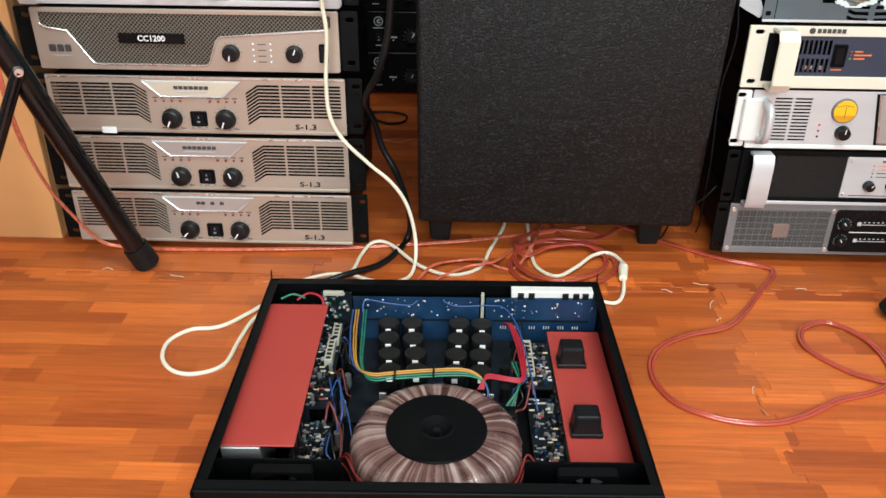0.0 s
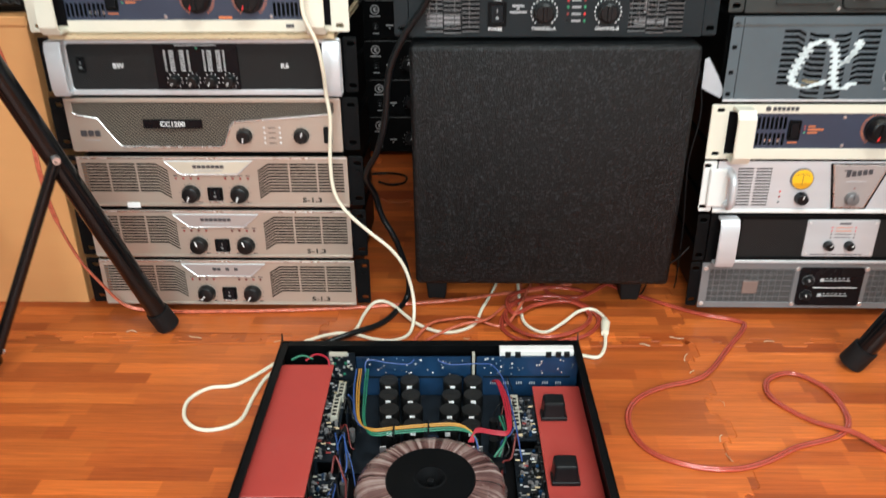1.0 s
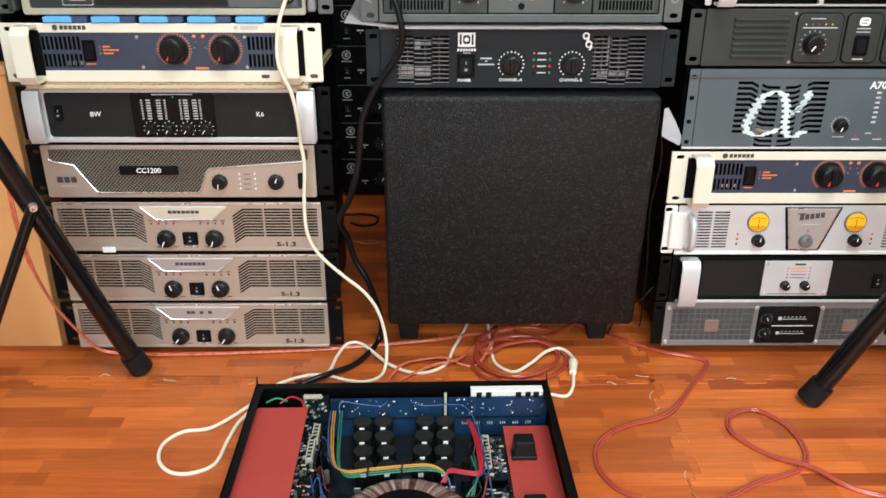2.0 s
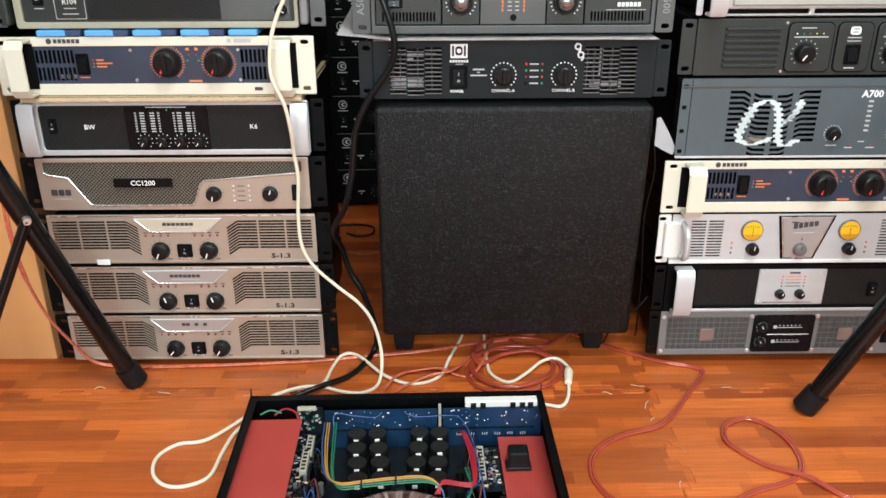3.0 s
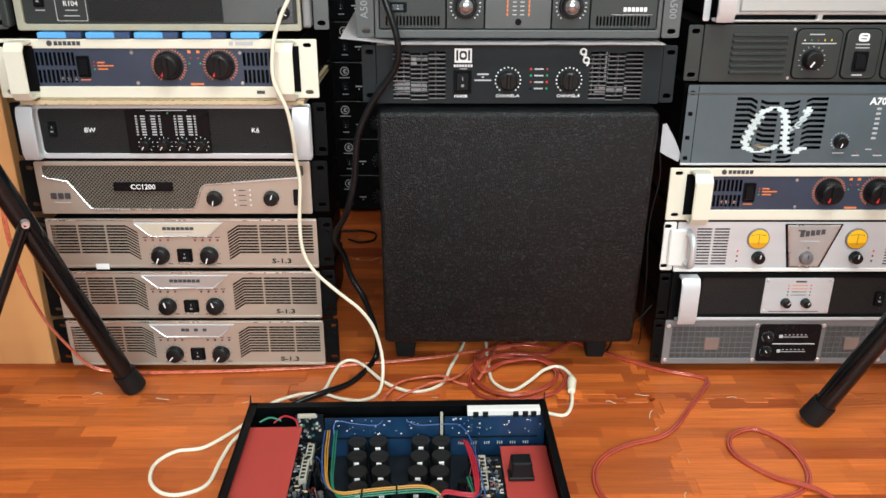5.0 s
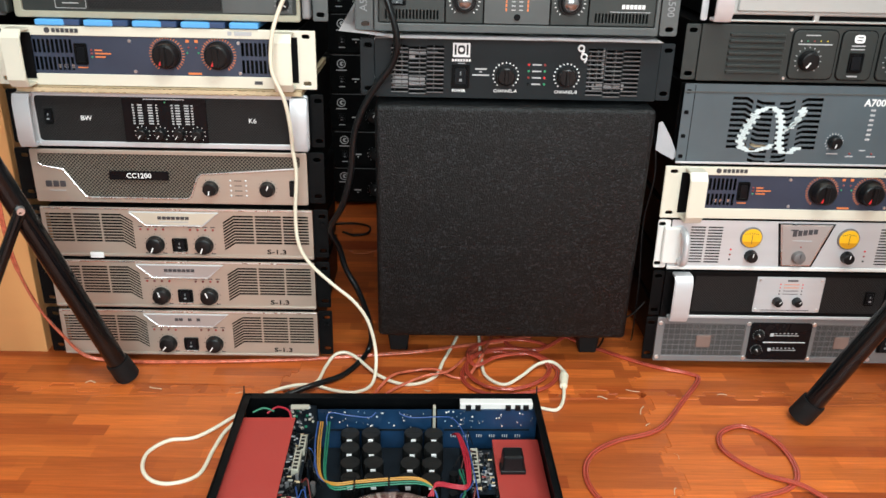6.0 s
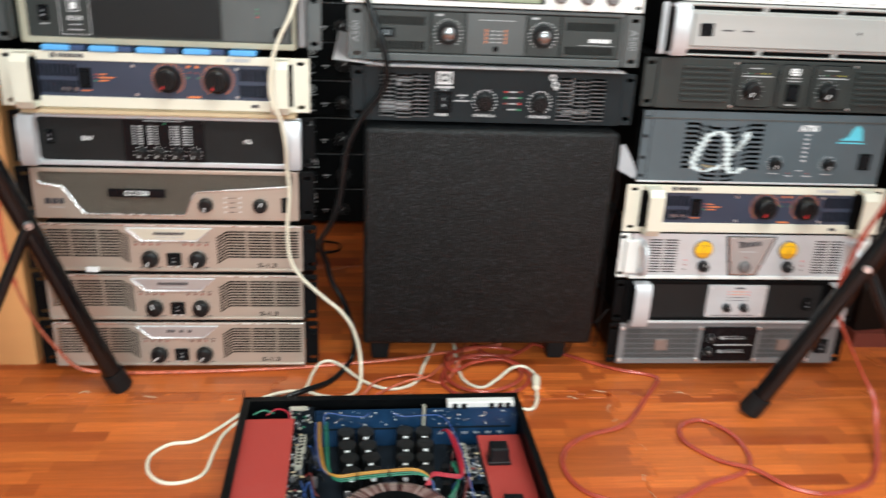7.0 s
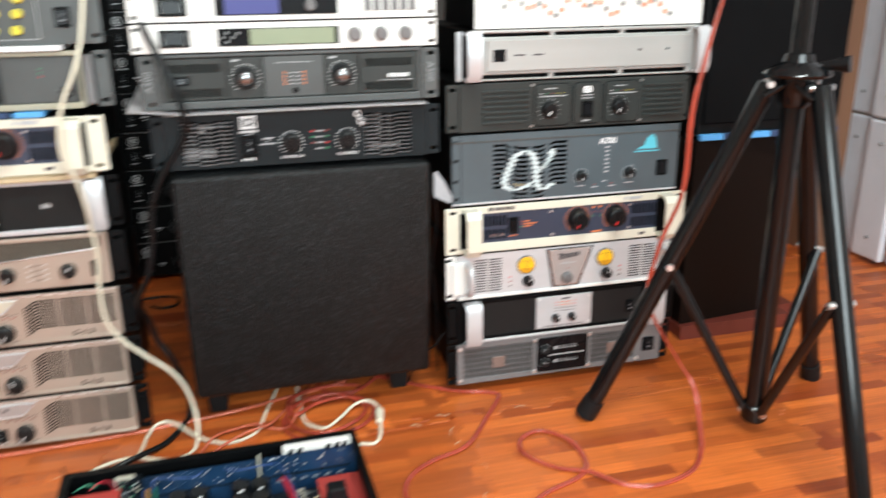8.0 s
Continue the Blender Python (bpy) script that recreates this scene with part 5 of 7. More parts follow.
def slotted_logo_amp(at):
    """Three-unit slate amplifier with a large striped emblem across its vent."""
    a = thing("power_amplifier", "slate grey three-unit amplifier with striped white emblem vent", "amplifier", at)
    h = 0.128
    holes = []
    ways = (((-0.138, 0.0), (-0.116, 0.0), (-0.1055, -0.006)), ((-0.1005, -0.0035), (-0.091, -0.007), (-0.0715, -0.0075)), ((-0.0635, -0.0075), (-0.048, -0.007), (-0.0395, -0.0035)), ((-0.0295, -0.004), (-0.021, 0.0), (0.004, 0.0)))
    for k in range(12):
        z = 0.104 - 0.0086 * k
        for w, way in enumerate(ways):
            if k > 9 and w in (0, 3):
                continue
            low = [(x, z + dz) for x, dz in way]
            holes.append(low + [(x, z + dz + 0.0049) for x, dz in reversed(way)])
    plate("front_panel", a, M_SLATE, rrect(-0.2155, 0.2325, 0, h, 0.003), holes, 0.0015, 0.0)
    boxes("bottom_trim", a, M_SILVER2, [(-0.2155, 0.2325, -0.002, -0.0004, 0.0005, 0.004)], 0.0006)
    boxes("top_trim", a, M_GREYBLK, [(-0.2155, 0.2325, -0.0015, -0.0004, h - 0.014, h - 0.011)], 0.0004)
    rack_body(a, 0.43, h, y=0.025)
    each("fan_frame", a, M_CARD, [(-0.141, -0.136, 0.012, 0.02, 0.03, 0.1), (-0.1, -0.06, 0.014, 0.02, 0.02, 0.03)], 0.002)
    bowl = [(-0.066, 0, 0.034), (-0.0763, 0, 0.0272), (-0.0934, 0, 0.0224), (-0.1088, 0, 0.0252), (-0.1167, 0, 0.0347), (-0.114, 0, 0.0483), (-0.1054, 0, 0.0687), (-0.0934, 0, 0.0874), (-0.076, 0, 0.0935), (-0.0643, 0, 0.0884)]
    stem = [(-0.0643, 0, 0.0884), (-0.0591, 0, 0.0755), (-0.0557, 0, 0.0585), (-0.055, 0, 0.0415), (-0.0505, 0, 0.0245), (-0.0385, 0, 0.0205), (-0.0248, 0, 0.0279)]
    arm = [(-0.0248, 0, 0.0935), (-0.0289, 0, 0.0789), (-0.0368, 0, 0.067), (-0.0471, 0, 0.0568)]
    line = catmull(bowl, 24) + catmull(stem, 24) + catmull(arm, 24)
    bm = bmesh.new()
    for k in range(40):
        z0 = 0.017 + 0.00215 * k
        run = []
        for q in sorted(p.x for p in line if z0 <= p.z < z0 + 0.00215) + [9.0]:
            if run and q - run[-1] > (0.0135, 0.0135, 0.0055, 0.0055)[k % 4]:
                grow = (0.0072, 0.0072, 0.0034, 0.0034)[k % 4]
                xc = (min(run) + max(run)) / 2
                lean = 0.0 if z0 > 0.080 or z0 < 0.032 or max(run) - min(run) > 0.012 else -0.35 if xc < -0.09 else 0.45 if xc > -0.052 and z0 > 0.055 else 0.0
                done = len(bm.verts)
                add_box(bm, min(run) - grow, max(run) + grow, -0.0012, 0.0002, z0, z0 + 0.00212)
                bm.verts.ensure_lookup_table()
                for v in bm.verts[done:]:
                    v.co.z += lean * (v.co.x - xc)
                run = []
            run.append(q)
    part("emblem", bm, M_EMBLEM, a, "striped white emblem")
    for x in (0.0335, 0.1325):
        ticks("dial_scale", a, M_PRINT, x, 0.0395, -0.0003, 0.0125, 0.0145, 15, 0.0008)
        knob(a, x, 0.0395, 0.0, 0.0108, 0.012, None, None, 200)
        boxes("dial_caption", a, M_TICK, [(x - 0.009, x + 0.009, -0.0007, 0, 0.0195, 0.0212)])
    letters("model_number", a, M_PRINT, "A700", 0.0855, 0.1025, -0.0003, 0.0155, bold=0.0004)
    for k in range(7):
        boxes("level_mark", a, M_TICK, [(0.0815, 0.0885, -0.0012, 0, 0.043 + 0.0078 * k, 0.046 + 0.0078 * k)])
    each("lower_mark", a, M_TICK, [(0.056, 0.068, -0.0008, 0, 0.0155, 0.0172), (0.09, 0.104, -0.0008, 0, 0.0155, 0.0172), (0.076, 0.086, -0.0008, 0, 0.0255, 0.0272)])
    led(a, 0.062, 0.021, -0.0004, 0.0016, M_DULLRED)
    led(a, 0.097, 0.021, -0.0004, 0.0016, M_DULLRED)
    plate("blue_logo", a, M_CYAN, [(0.145, 0.083), (0.188, 0.083), (0.184, 0.103), (0.176, 0.111), (0.167, 0.104), (0.16, 0.09)], (), 0.0008, -0.0006)
    boxes("blue_bar", a, M_CYAN, [(0.142, 0.192, -0.0008, 0, 0.0775, 0.0798)])
    switch(a, 0.2, 0.045, 0.0, 0.022, 0.03, False)
    for z in (0.012, 0.045, 0.083, 0.116):
        boxes("ear_screw_hole", a, M_VOID, [(-0.212, -0.205, -0.0006, 0.0002, z - 0.003, z + 0.003)], 0.001)
    boxes("ear_seam", a, M_VOID, [(-0.1995, -0.1985, -0.0004, 0.0002, 0.002, h - 0.002)])
    return a


slotted_logo_amp((1.0225, -0.008, 0.382))


def ribbed_amp(at):
    """Two-unit olive-black amplifier with ribbed ends and three framed controls."""
    a = thing("power_amplifier", "olive-black ribbed amplifier with two dial modules", "amplifier", at)
    h = 0.0855
    plate("front_panel", a, M_OLIVE, rrect(-0.213, 0.228, 0, h, 0.002), (), 0.004, 0.0, 0.001)
    for x0, x1 in ((-0.170, -0.086), (0.140, 0.218)):
        for k in range(7):
            z = 0.013 + 0.0092 * k
            boxes("rib", a, M_OLIVE, [(x0, x1, -0.005, -0.0004, z, z + 0.0045)], 0.001)
    for x in (-0.0465, 0.0895):
        plate("dial_module", a, M_OLIVE, rrect(x - 0.027, x + 0.041, 0.006, 0.079, 0.009), (), 0.004, -0.003, 0.001)
        plate("module_groove", a, M_VOID, rrect(x - 0.0285, x + 0.0425, 0.0045, 0.0805, 0.010), [rrect(x - 0.027, x + 0.041, 0.006, 0.079, 0.009)], 0.0016, -0.0012)
        ticks("dial_scale", a, M_TICK, x, 0.0345, -0.0033, 0.0182, 0.0207, 13, 0.001)
        knob(a, x, 0.0345, -0.003, 0.0155, 0.014, None, None, 215)
        boxes("module_caption", a, M_TICK, [(x - 0.009, x + 0.013, -0.0036, -0.003, 0.071, 0.0725), (x - 0.019, x + 0.033, -0.0036, -0.003, 0.0575, 0.0592)])
        for k in range(5):
            led(a, x - 0.015 + 0.01 * k, 0.0632, -0.0032, 0.0012, (M_PRINT, M_GREEN, M_DULLRED, M_YKNOB, M_YKNOB)[k])
    plate("switch_module", a, M_OLIVE, rrect(0.0015, 0.054, 0.006, 0.079, 0.009), (), 0.004, -0.003, 0.001)
    plate("module_groove", a, M_VOID, rrect(0.0, 0.0555, 0.0045, 0.0805, 0.010), [rrect(0.0015, 0.054, 0.006, 0.079, 0.009)], 0.0016, -0.0012)
    plate("logo", a, M_PRINT, rrect(0.019, 0.035, 0.0615, 0.0735, 0.004), [rrect(0.0225, 0.0315, 0.0645, 0.0662), rrect(0.0235, 0.0325, 0.069, 0.0707)], 0.001, -0.0036)
    each("caption_bar", a, M_TICK, [(0.0165, 0.0375, -0.0036, -0.003, 0.0565, 0.058), (0.0165, 0.0375, -0.0036, -0.003, 0.0515, 0.0528)])
    switch(a, 0.027, 0.032, -0.003, 0.022, 0.03, False)
    boxes("power_caption", a, M_TICK, [(0.018, 0.034, -0.0036, -0.003, 0.0105, 0.0125)])
    for x in (-0.078, 0.135):
        for z in (0.006, 0.079):
            screw(a, x, z, -0.0002, 0.0026)
    rack_body(a, 0.43, h)
    for s in (-1, 1):
        ear(a, s, 0.2135 + (0.015 if s > 0 else 0), 0.236, h, 0.003, M_OLIVE, ((0.5, 0.12), (0.5, 0.88)))
    return a


ribbed_amp((1.034, -0.008, 0.5145))


def bare_silver_amp(at):
    """Two-unit plain silver amplifier with dark slits along top and bottom and bent end grips."""
    a = thing("power_amplifier", "plain silver amplifier with dark slits and end grips", "amplifier", at)
    h = 0.086
    slits = []
    for z0, z1 in ((0.0035, 0.0105), (0.0745, 0.0805)):
        for x0, x1 in ((-0.198, -0.072), (-0.064, 0.062), (0.07, 0.198)):
            slits.append(rrect(x0, x1, z0, z1, 0.0015, 2))
    plate("front_panel", a, M_DULLSILVER, rrect(-0.221, 0.221, 0, h, 0.004), slits, 0.008, 0.0, 0.002)
    boxes("raised_face", a, M_DULLSILVER, [(-0.19, 0.205, -0.004, -0.0004, 0.0155, 0.0705)], 0.002)
    boxes("badge", a, M_BLACKGLOSS, [(-0.178, -0.155, -0.0055, -0.0038, 0.033, 0.054)], 0.001)
    each("caption_bar", a, M_DARKPRINT, [(-0.14, -0.12, -0.0044, -0.0038, 0.042, 0.0445), (-0.105, -0.085, -0.0044, -0.0038, 0.042, 0.0445)])
    for x in (0.1, 0.155):
        led(a, x, 0.046, -0.0042, 0.0026, M_DARKPRINT)
    rack_body(a, 0.43, h, y=0.016)
    for s in (-1, 1):
        handle(a, s * 0.217, 0.026, h, 0.0, 0.028, M_SILVER2, 0.002)
        ear(a, s, 0.2315, 0.2415, h, 0.004, M_SILVER2, ())
    return a


bare_silver_amp((1.058, -0.01, 0.6035))

eq = thing("graphic_equaliser", "white graphic equaliser with rows of small orange sliders", "equaliser", (1.066, -0.006, 0.6905))
plate("front_panel", eq, M_WHITEMETAL, rrect(-0.2165, 0.2165, 0.001, 0.087, 0.001), (), 0.003, 0.0, 0.0006)
rack_body(eq, 0.42, 0.088, 0.22, 0.006)
for k in range(31):
    xk = -0.165 + 0.0105 * k
    zz = 0.034 + 0.018 * math.sin(k * 0.9) * math.cos(k * 0.31)
    s = boxes("slider", eq, M_ORANGE if k % 3 else M_GREYKNOB, [(xk - 0.0022, xk + 0.0022, -0.006, -0.0004, zz, zz + 0.007)], 0.0006)
boxes("slider_scale", eq, M_TICK, [(-0.1655 + 0.0105 * k, -0.1645 + 0.0105 * k, -0.0006, 0.0002, 0.012, 0.072) for k in range(31)])
each("caption_bar", eq, M_TICK, [(-0.17 + 0.03 * k, -0.155 + 0.03 * k, -0.0006, 0.0002, 0.0055, 0.007) for k in range(11)])


# ---- opened amplifier on the floor ----
def opened_amp(at, turn):
    """Amplifier with its lid off: black tray, two red heat sinks, capacitor bank, ring transformer, boards and wiring."""
    a = thing("opened_amplifier", "opened black amplifier chassis with red heat sinks on the floor", "amplifier", at, turn=turn)
    boxes("base_plate", a, M_VOID, [(-0.2165, 0.2165, -0.19, 0.19, 0.008, 0.0105)])
    for fx in (-0.18, 0.18):
        for fy in (-0.16, 0.16):
            cyl("foot", a, M_RUBBER, (fx, fy, 0.009), (fx, fy, 0.0), 0.012, 0.01, 14)
    for s in (-1, 1):
        wall = plate("side_wall", a, M_BLACK, [(-0.195, 0.008), (0.195, 0.008), (0.195, 0.097), (0.190, 0.087), (-0.186, 0.087), (-0.195, 0.087)], (), 0.0018, 0.0, 0.0003)
        wall.matrix_local = pose(s * 0.2178 + (0.0009 if s < 0 else -0.0009), 0, 0, 0, 0, 90)
        boxes("side_fold", a, M_BLACK, [(min(s * 0.2165, s * 0.207), max(s * 0.2165, s * 0.207), -0.186, 0.188, 0.0845, 0.0858)])
    boxes("rear_wall", a, M_BLACK, [(-0.2165, 0.2165, 0.1885, 0.1905, 0.0106, 0.087)])
    boxes("rear_fold", a, M_BLACK, [(-0.206, 0.206, 0.177, 0.1883, 0.0858, 0.0872)])
    boxes("front_wall", a, M_BLACK, [(-0.2165, 0.2165, -0.194, -0.1905, 0.0106, 0.088)], 0.0008)
    boxes("front_fold", a, M_VOID, [(-0.2165, 0.2165, -0.1903, -0.179, 0.0862, 0.0878)])
    # inner bulkhead with two fans, cut away for the transformer
    for x0, x1, fx in ((-0.2155, -0.088, -0.145), (0.094, 0.2155, 0.155)):
        plate("bulkhead", a, M_BLACK, rrect(x0, x1, 0.0106, 0.072), [disc(fx, 0.041, 0.026, 24)], 0.002, -0.135)
        fan = plate("fan", a, M_VOID, rrect(fx - 0.03, fx + 0.03, 0.0108, 0.0702, 0.004), [disc(fx, 0.041, 0.0255, 24)], 0.012, -0.15, 0.0008)
        bm = bmesh.new()
        add_cyl(bm, (fx, -0.149, 0.041), (fx, -0.14, 0.041), 0.0105, None, 20)
        for k in range(7):
            t = 2 * math.pi * k / 7
            m = Matrix.Translation((fx, -0.1445, 0.041)) @ Matrix.Rotation(t, 4, "Y") @ Matrix.Translation((0, 0, 0.0172)) @ Matrix.Rotation(0.6, 4, "Z")
            bmesh.ops.create_cube(bm, size=1, matrix=m @ Matrix.Diagonal((0.011, 0.001, 0.0145, 1)))
        part("fan_rotor", bm, M_VOID, fan)
    # heat sinks
    left = boxes("heat_sink", a, M_ALU, [(-0.2125, -0.172, -0.116, 0.150, 0.0108, 0.0695)], 0.001, "aluminium heat sink under a red lid")
    boxes("red_cover", left, M_HEATSINK, [(-0.2145, -0.1375, -0.1145, 0.151, 0.0695, 0.0718)], 0.0006)
    right = boxes("heat_sink", a, M_ALU, [(0.1475, 0.212, -0.1, 0.140, 0.0108, 0.0375)], 0.001)
    boxes("red_cover", right, M_HEATSINK, [(0.1465, 0.2135, -0.102, 0.142, 0.0375, 0.04)], 0.0006)
    for fy in (0.078, -0.047):
        bm = bmesh.new()
        add_box(bm, 0.1535, 0.1845, fy - 0.016, fy + 0.012, 0.0402, 0.067, 0.003, 2)
        for v in bm.verts:
            if v.co.z > 0.055:
                v.co.y = fy + (v.co.y - fy) * 0.85
                v.co.x = 0.169 + (v.co.x - 0.169) * 0.9
        add_box(bm, 0.1515, 0.1865, fy - 0.017, fy + 0.004, 0.0402, 0.046, 0.001)
        part("rectifier", bm, M_KNOB, a, "black moulded rectifier block")
    # standing circuit boards at the back
    rng = random.Random(4)
    for x0, x1 in ((-0.106, 0.0585), (0.067, 0.2125)):
        b = boxes("circuit_board", a, M_PCB, [(x0, x1, 0.158, 0.1598, 0.012, 0.0795)])
        for k in range(34):
            px, pz = rng.uniform(x0 + 0.006, x1 - 0.006), rng.uniform(0.05, 0.077)
            cyl("solder_joint", b, M_SOLDER, (px, 0.158, pz), (px, 0.1568, pz), rng.choice((0.0009, 0.0012, 0.0018)), 0.0005, 8)
        boxes("trace", b, M_PCB2, [(x0 + 0.01, x1 - 0.01, 0.1572, 0.1579, 0.044, 0.047)])
        if x0 > 0:
            for k in range(6):
                boxes("pin_row", b, M_TICK, [(x0 + 0.02 + 0.019 * k + 0.0032 * q, x0 + 0.0212 + 0.019 * k + 0.0032 * q, 0.1568, 0.158, 0.033, 0.037) for q in range(3)])
    boxes("board_standoff", a, M_CONN, [(0.0605, 0.0645, 0.154, 0.162, 0.03, 0.0865)], 0.0005)
    io = boxes("connector_plate", a, M_WHITEMETAL, [(0.1, 0.206, 0.160, 0.174, 0.0795, 0.089)], 0.0006, "white input connector plate")
    for k, px in enumerate((0.112, 0.126, 0.170, 0.184, 0.196)):
        boxes("socket", io, M_KNOB, [(px - 0.004, px + 0.004, 0.1572, 0.1598, 0.078, 0.0875)], 0.0006)
    boxes("driver_board", a, M_PCB2, [(-0.148, -0.108, 0.16, 0.1615, 0.012, 0.085)])
    for k in range(36):
        px, pz = rng.uniform(-0.146, -0.110), rng.uniform(0.045, 0.084)
        boxes("chip", a, rng.choice((M_TICK, M_SOLDER, M_WGREEN, M_KNOB, M_CONN)), [(px - 0.0017, px + 0.0017, 0.1572, 0.16, pz - 0.0012, pz + 0.0012)])
    boxes("terminal_strip", a, M_CONN, [(-0.144, -0.118, 0.154, 0.16, 0.083, 0.088)], 0.0005)
    # side boards crowded with small components
    for x0, x1, y0, y1, zt in ((-0.1455, -0.118, -0.02, 0.155, 0.042), (-0.1455, -0.114, -0.115, -0.025, 0.026), (0.1095, 0.1445, 0.03, 0.125, 0.034), (0.1115, 0.1445, -0.09, 0.025, 0.024)):
        b = boxes("side_board", a, M_PCB2, [(x0, x1, y0, y1, zt - 0.0016, zt), (x0 + 0.002, x0 + 0.006, y0, y0 + 0.006, 0.0104, zt - 0.0016), (x1 - 0.006, x1 - 0.002, y1 - 0.006, y1, 0.0104, zt - 0.0016)])
        for k in range(120):
            px, py = rng.uniform(x0 + 0.003, x1 - 0.003), rng.uniform(y0 + 0.004, y1 - 0.004)
            kind = rng.random()
            if kind < 0.3:
                cyl("resistor", b, rng.choice((M_GREYPANEL, M_TICK, M_CONN, M_DULLRED, M_GREYKNOB, M_CARD)), (px - 0.003, py, zt + 0.0016), (px + 0.003, py, zt + 0.0016), 0.0012, None, 8)
            elif kind < 0.48:
                hgt = rng.uniform(0.004, 0.009)
                cyl("small_capacitor", b, rng.choice((M_CAPSIDE, M_GREYKNOB, M_GREYPANEL, M_PCB)), (px, py, zt), (px, py, zt + hgt), 0.0022, None, 10)
            elif kind < 0.68:
                boxes("transistor", b, M_KNOB, [(px - 0.002, px + 0.002, py - 0.0013, py + 0.0013, zt + 0.001, zt + 0.006)], 0.0003)
            else:
                boxes("chip", b, rng.choice((M_TICK, M_GREYKNOB, M_GREYPANEL, M_GREYKNOB)), [(px - 0.0014, px + 0.0014, py - 0.0009, py + 0.0009, zt, zt + 0.0012)])
    for px, py, ln, pz in ((-0.124, 0.118, 0.034, 0.044), (-0.127, 0.082, 0.05, 0.044), (0.118, 0.1, 0.03, 0.036), (0.118, 0.062, 0.034, 0.036)):
        c = boxes("connector", a, M_CONN, [(px - 0.005, px + 0.005, py - ln / 2, py + ln / 2, pz - 0.002, pz + 0.009)], 0.0006)
        for k in range(int(ln / 0.008)):
            boxes("contact", c, M_KNOB, [(px - 0.0028, px + 0.0028, py - ln / 2 + 0.002 + 0.008 * k, py - ln / 2 + 0.0065 + 0.008 * k, pz + 0.0088, pz + 0.0094)])
    # capacitor bank
    boxes("power_board", a, M_PCB2, [(-0.1, 0.1, -0.012, 0.155, 0.014, 0.0156)])
    for k, (cx, cy) in enumerate([(x + (0.003 * r if x < 0.02 else -0.002 * r), 0.137 - 0.0335 * r) for r in range(4) for x in (-0.0585, -0.0285, 0.0325, 0.0625)]):
        jx, jy = rng.uniform(-0.0012, 0.0012), rng.uniform(-0.0012, 0.0012)
        body = lathe("capacitor", a, M_CAPSIDE, [(0.0, 0.0), (0.0135, 0.0), (0.0138, 0.001), (0.0138, 0.037), (0.0132, 0.0388), (0.0122, 0.0392)], 20, (cx + jx, cy + jy, 0.0156))
        bm = bmesh.new()
        bmesh.ops.create_circle(bm, cap_ends=True, segments=20, radius=0.0122, matrix=Matrix.Translation((cx + jx, cy + jy, 0.0549)))
        add_box(bm, cx + jx - 0.009, cx + jx + 0.009, cy + jy - 0.0003, cy + jy + 0.0003, 0.0549, 0.0553)
        part("capacitor_top", bm, M_CAPTOP, body)
        boxes("silver_mark", body, M_PRINT, [(cx + jx - 0.0035, cx + jx + 0.0035, cy + jy - 0.0147, cy + jy - 0.0132, 0.047, 0.053)], 0.0003)
    # ring transformer
    tor = new("transformer")
    tor.parent = a
    tor.location = (0.006, -0.0865, 0.0165)
    prof = []
    for k in range(21):
        t = math.pi * 2 * k / 20
        c, s = math.cos(t), math.sin(t)
        prof.append((0.0575 + 0.0335 * math.copysign(abs(c) ** 0.75, c), 0.0285 + 0.0275 * math.copysign(abs(s) ** 0.8, s)))
    bm = bmesh.new()
    n = 96
    rings = [[bm.verts.new(((r + 0.0011 * noise.noise(Vector((k * 0.9, z * 60, 1)))) * math.cos(2 * math.pi * k / n), (r + 0.0011 * noise.noise(Vector((k * 0.9, z * 60, 1)))) * math.sin(2 * math.pi * k / n), z + 0.0009 * noise.noise(Vector((k * 1.3, r * 40, 7))))) for k in range(n)] for r, z in prof[:-1]]
    for i in range(len(rings)):
        p, q = rings[i], rings[(i + 1) % len(rings)]
        for k in range(n):
            bm.faces.new((p[k], p[(k + 1) % n], q[(k + 1) % n], q[k]))
    bmesh.ops.recalc_face_normals(bm, faces=bm.faces)
    smooth(part("winding", bm, M_WINDING, tor, "copper winding wrapped in clear film"), 2)
    lathe("rubber_pad", tor, M_BLACK, [(0.0195, 0.05), (0.0195, 0.0582), (0.052, 0.0582), (0.053, 0.0562), (0.052, 0.0530)], 48, caps=False)
    lathe("clamp_dish", tor, M_VOID, [(0.0, 0.044), (0.008, 0.044), (0.0115, 0.0475), (0.0160, 0.0582), (0.0170, 0.0592), (0.0185, 0.0592), (0.0195, 0.0584)], 40, caps=False)
    cyl("clamp_bolt", tor, M_KNOB, (0, 0, 0.044), (0, 0, 0.0545), 0.0048, 0.004, 6)
    # wiring
    for k, (m, dz, shift) in enumerate(((M_WBLUE, 0.0, 0.011), (M_WYELLOW, 0.0015, 0.004), (M_WYELLOW, 0.003, 0.007), (M_WGREEN, 0.001, -0.003), (M_WGREEN, -0.001, -0.006))):
        cord("wire", [(-0.094 - shift, 0.148, 0.066), (-0.091 - shift, 0.085, 0.070), (-0.085 - shift * 0.6, 0.024, 0.071), (-0.07, 0.0 + shift * 0.5, 0.071 + dz), (-0.04, 0.003 + shift * 0.6, 0.071 + dz), (0.0, 0.008 + shift * 0.6, 0.071 + dz), (0.04, 0.009 + shift * 0.5, 0.071 + dz), (0.06, -0.002, 0.066), (0.066, -0.014 - shift, 0.045)], 0.0011, m, "", parent=a, steps=6)
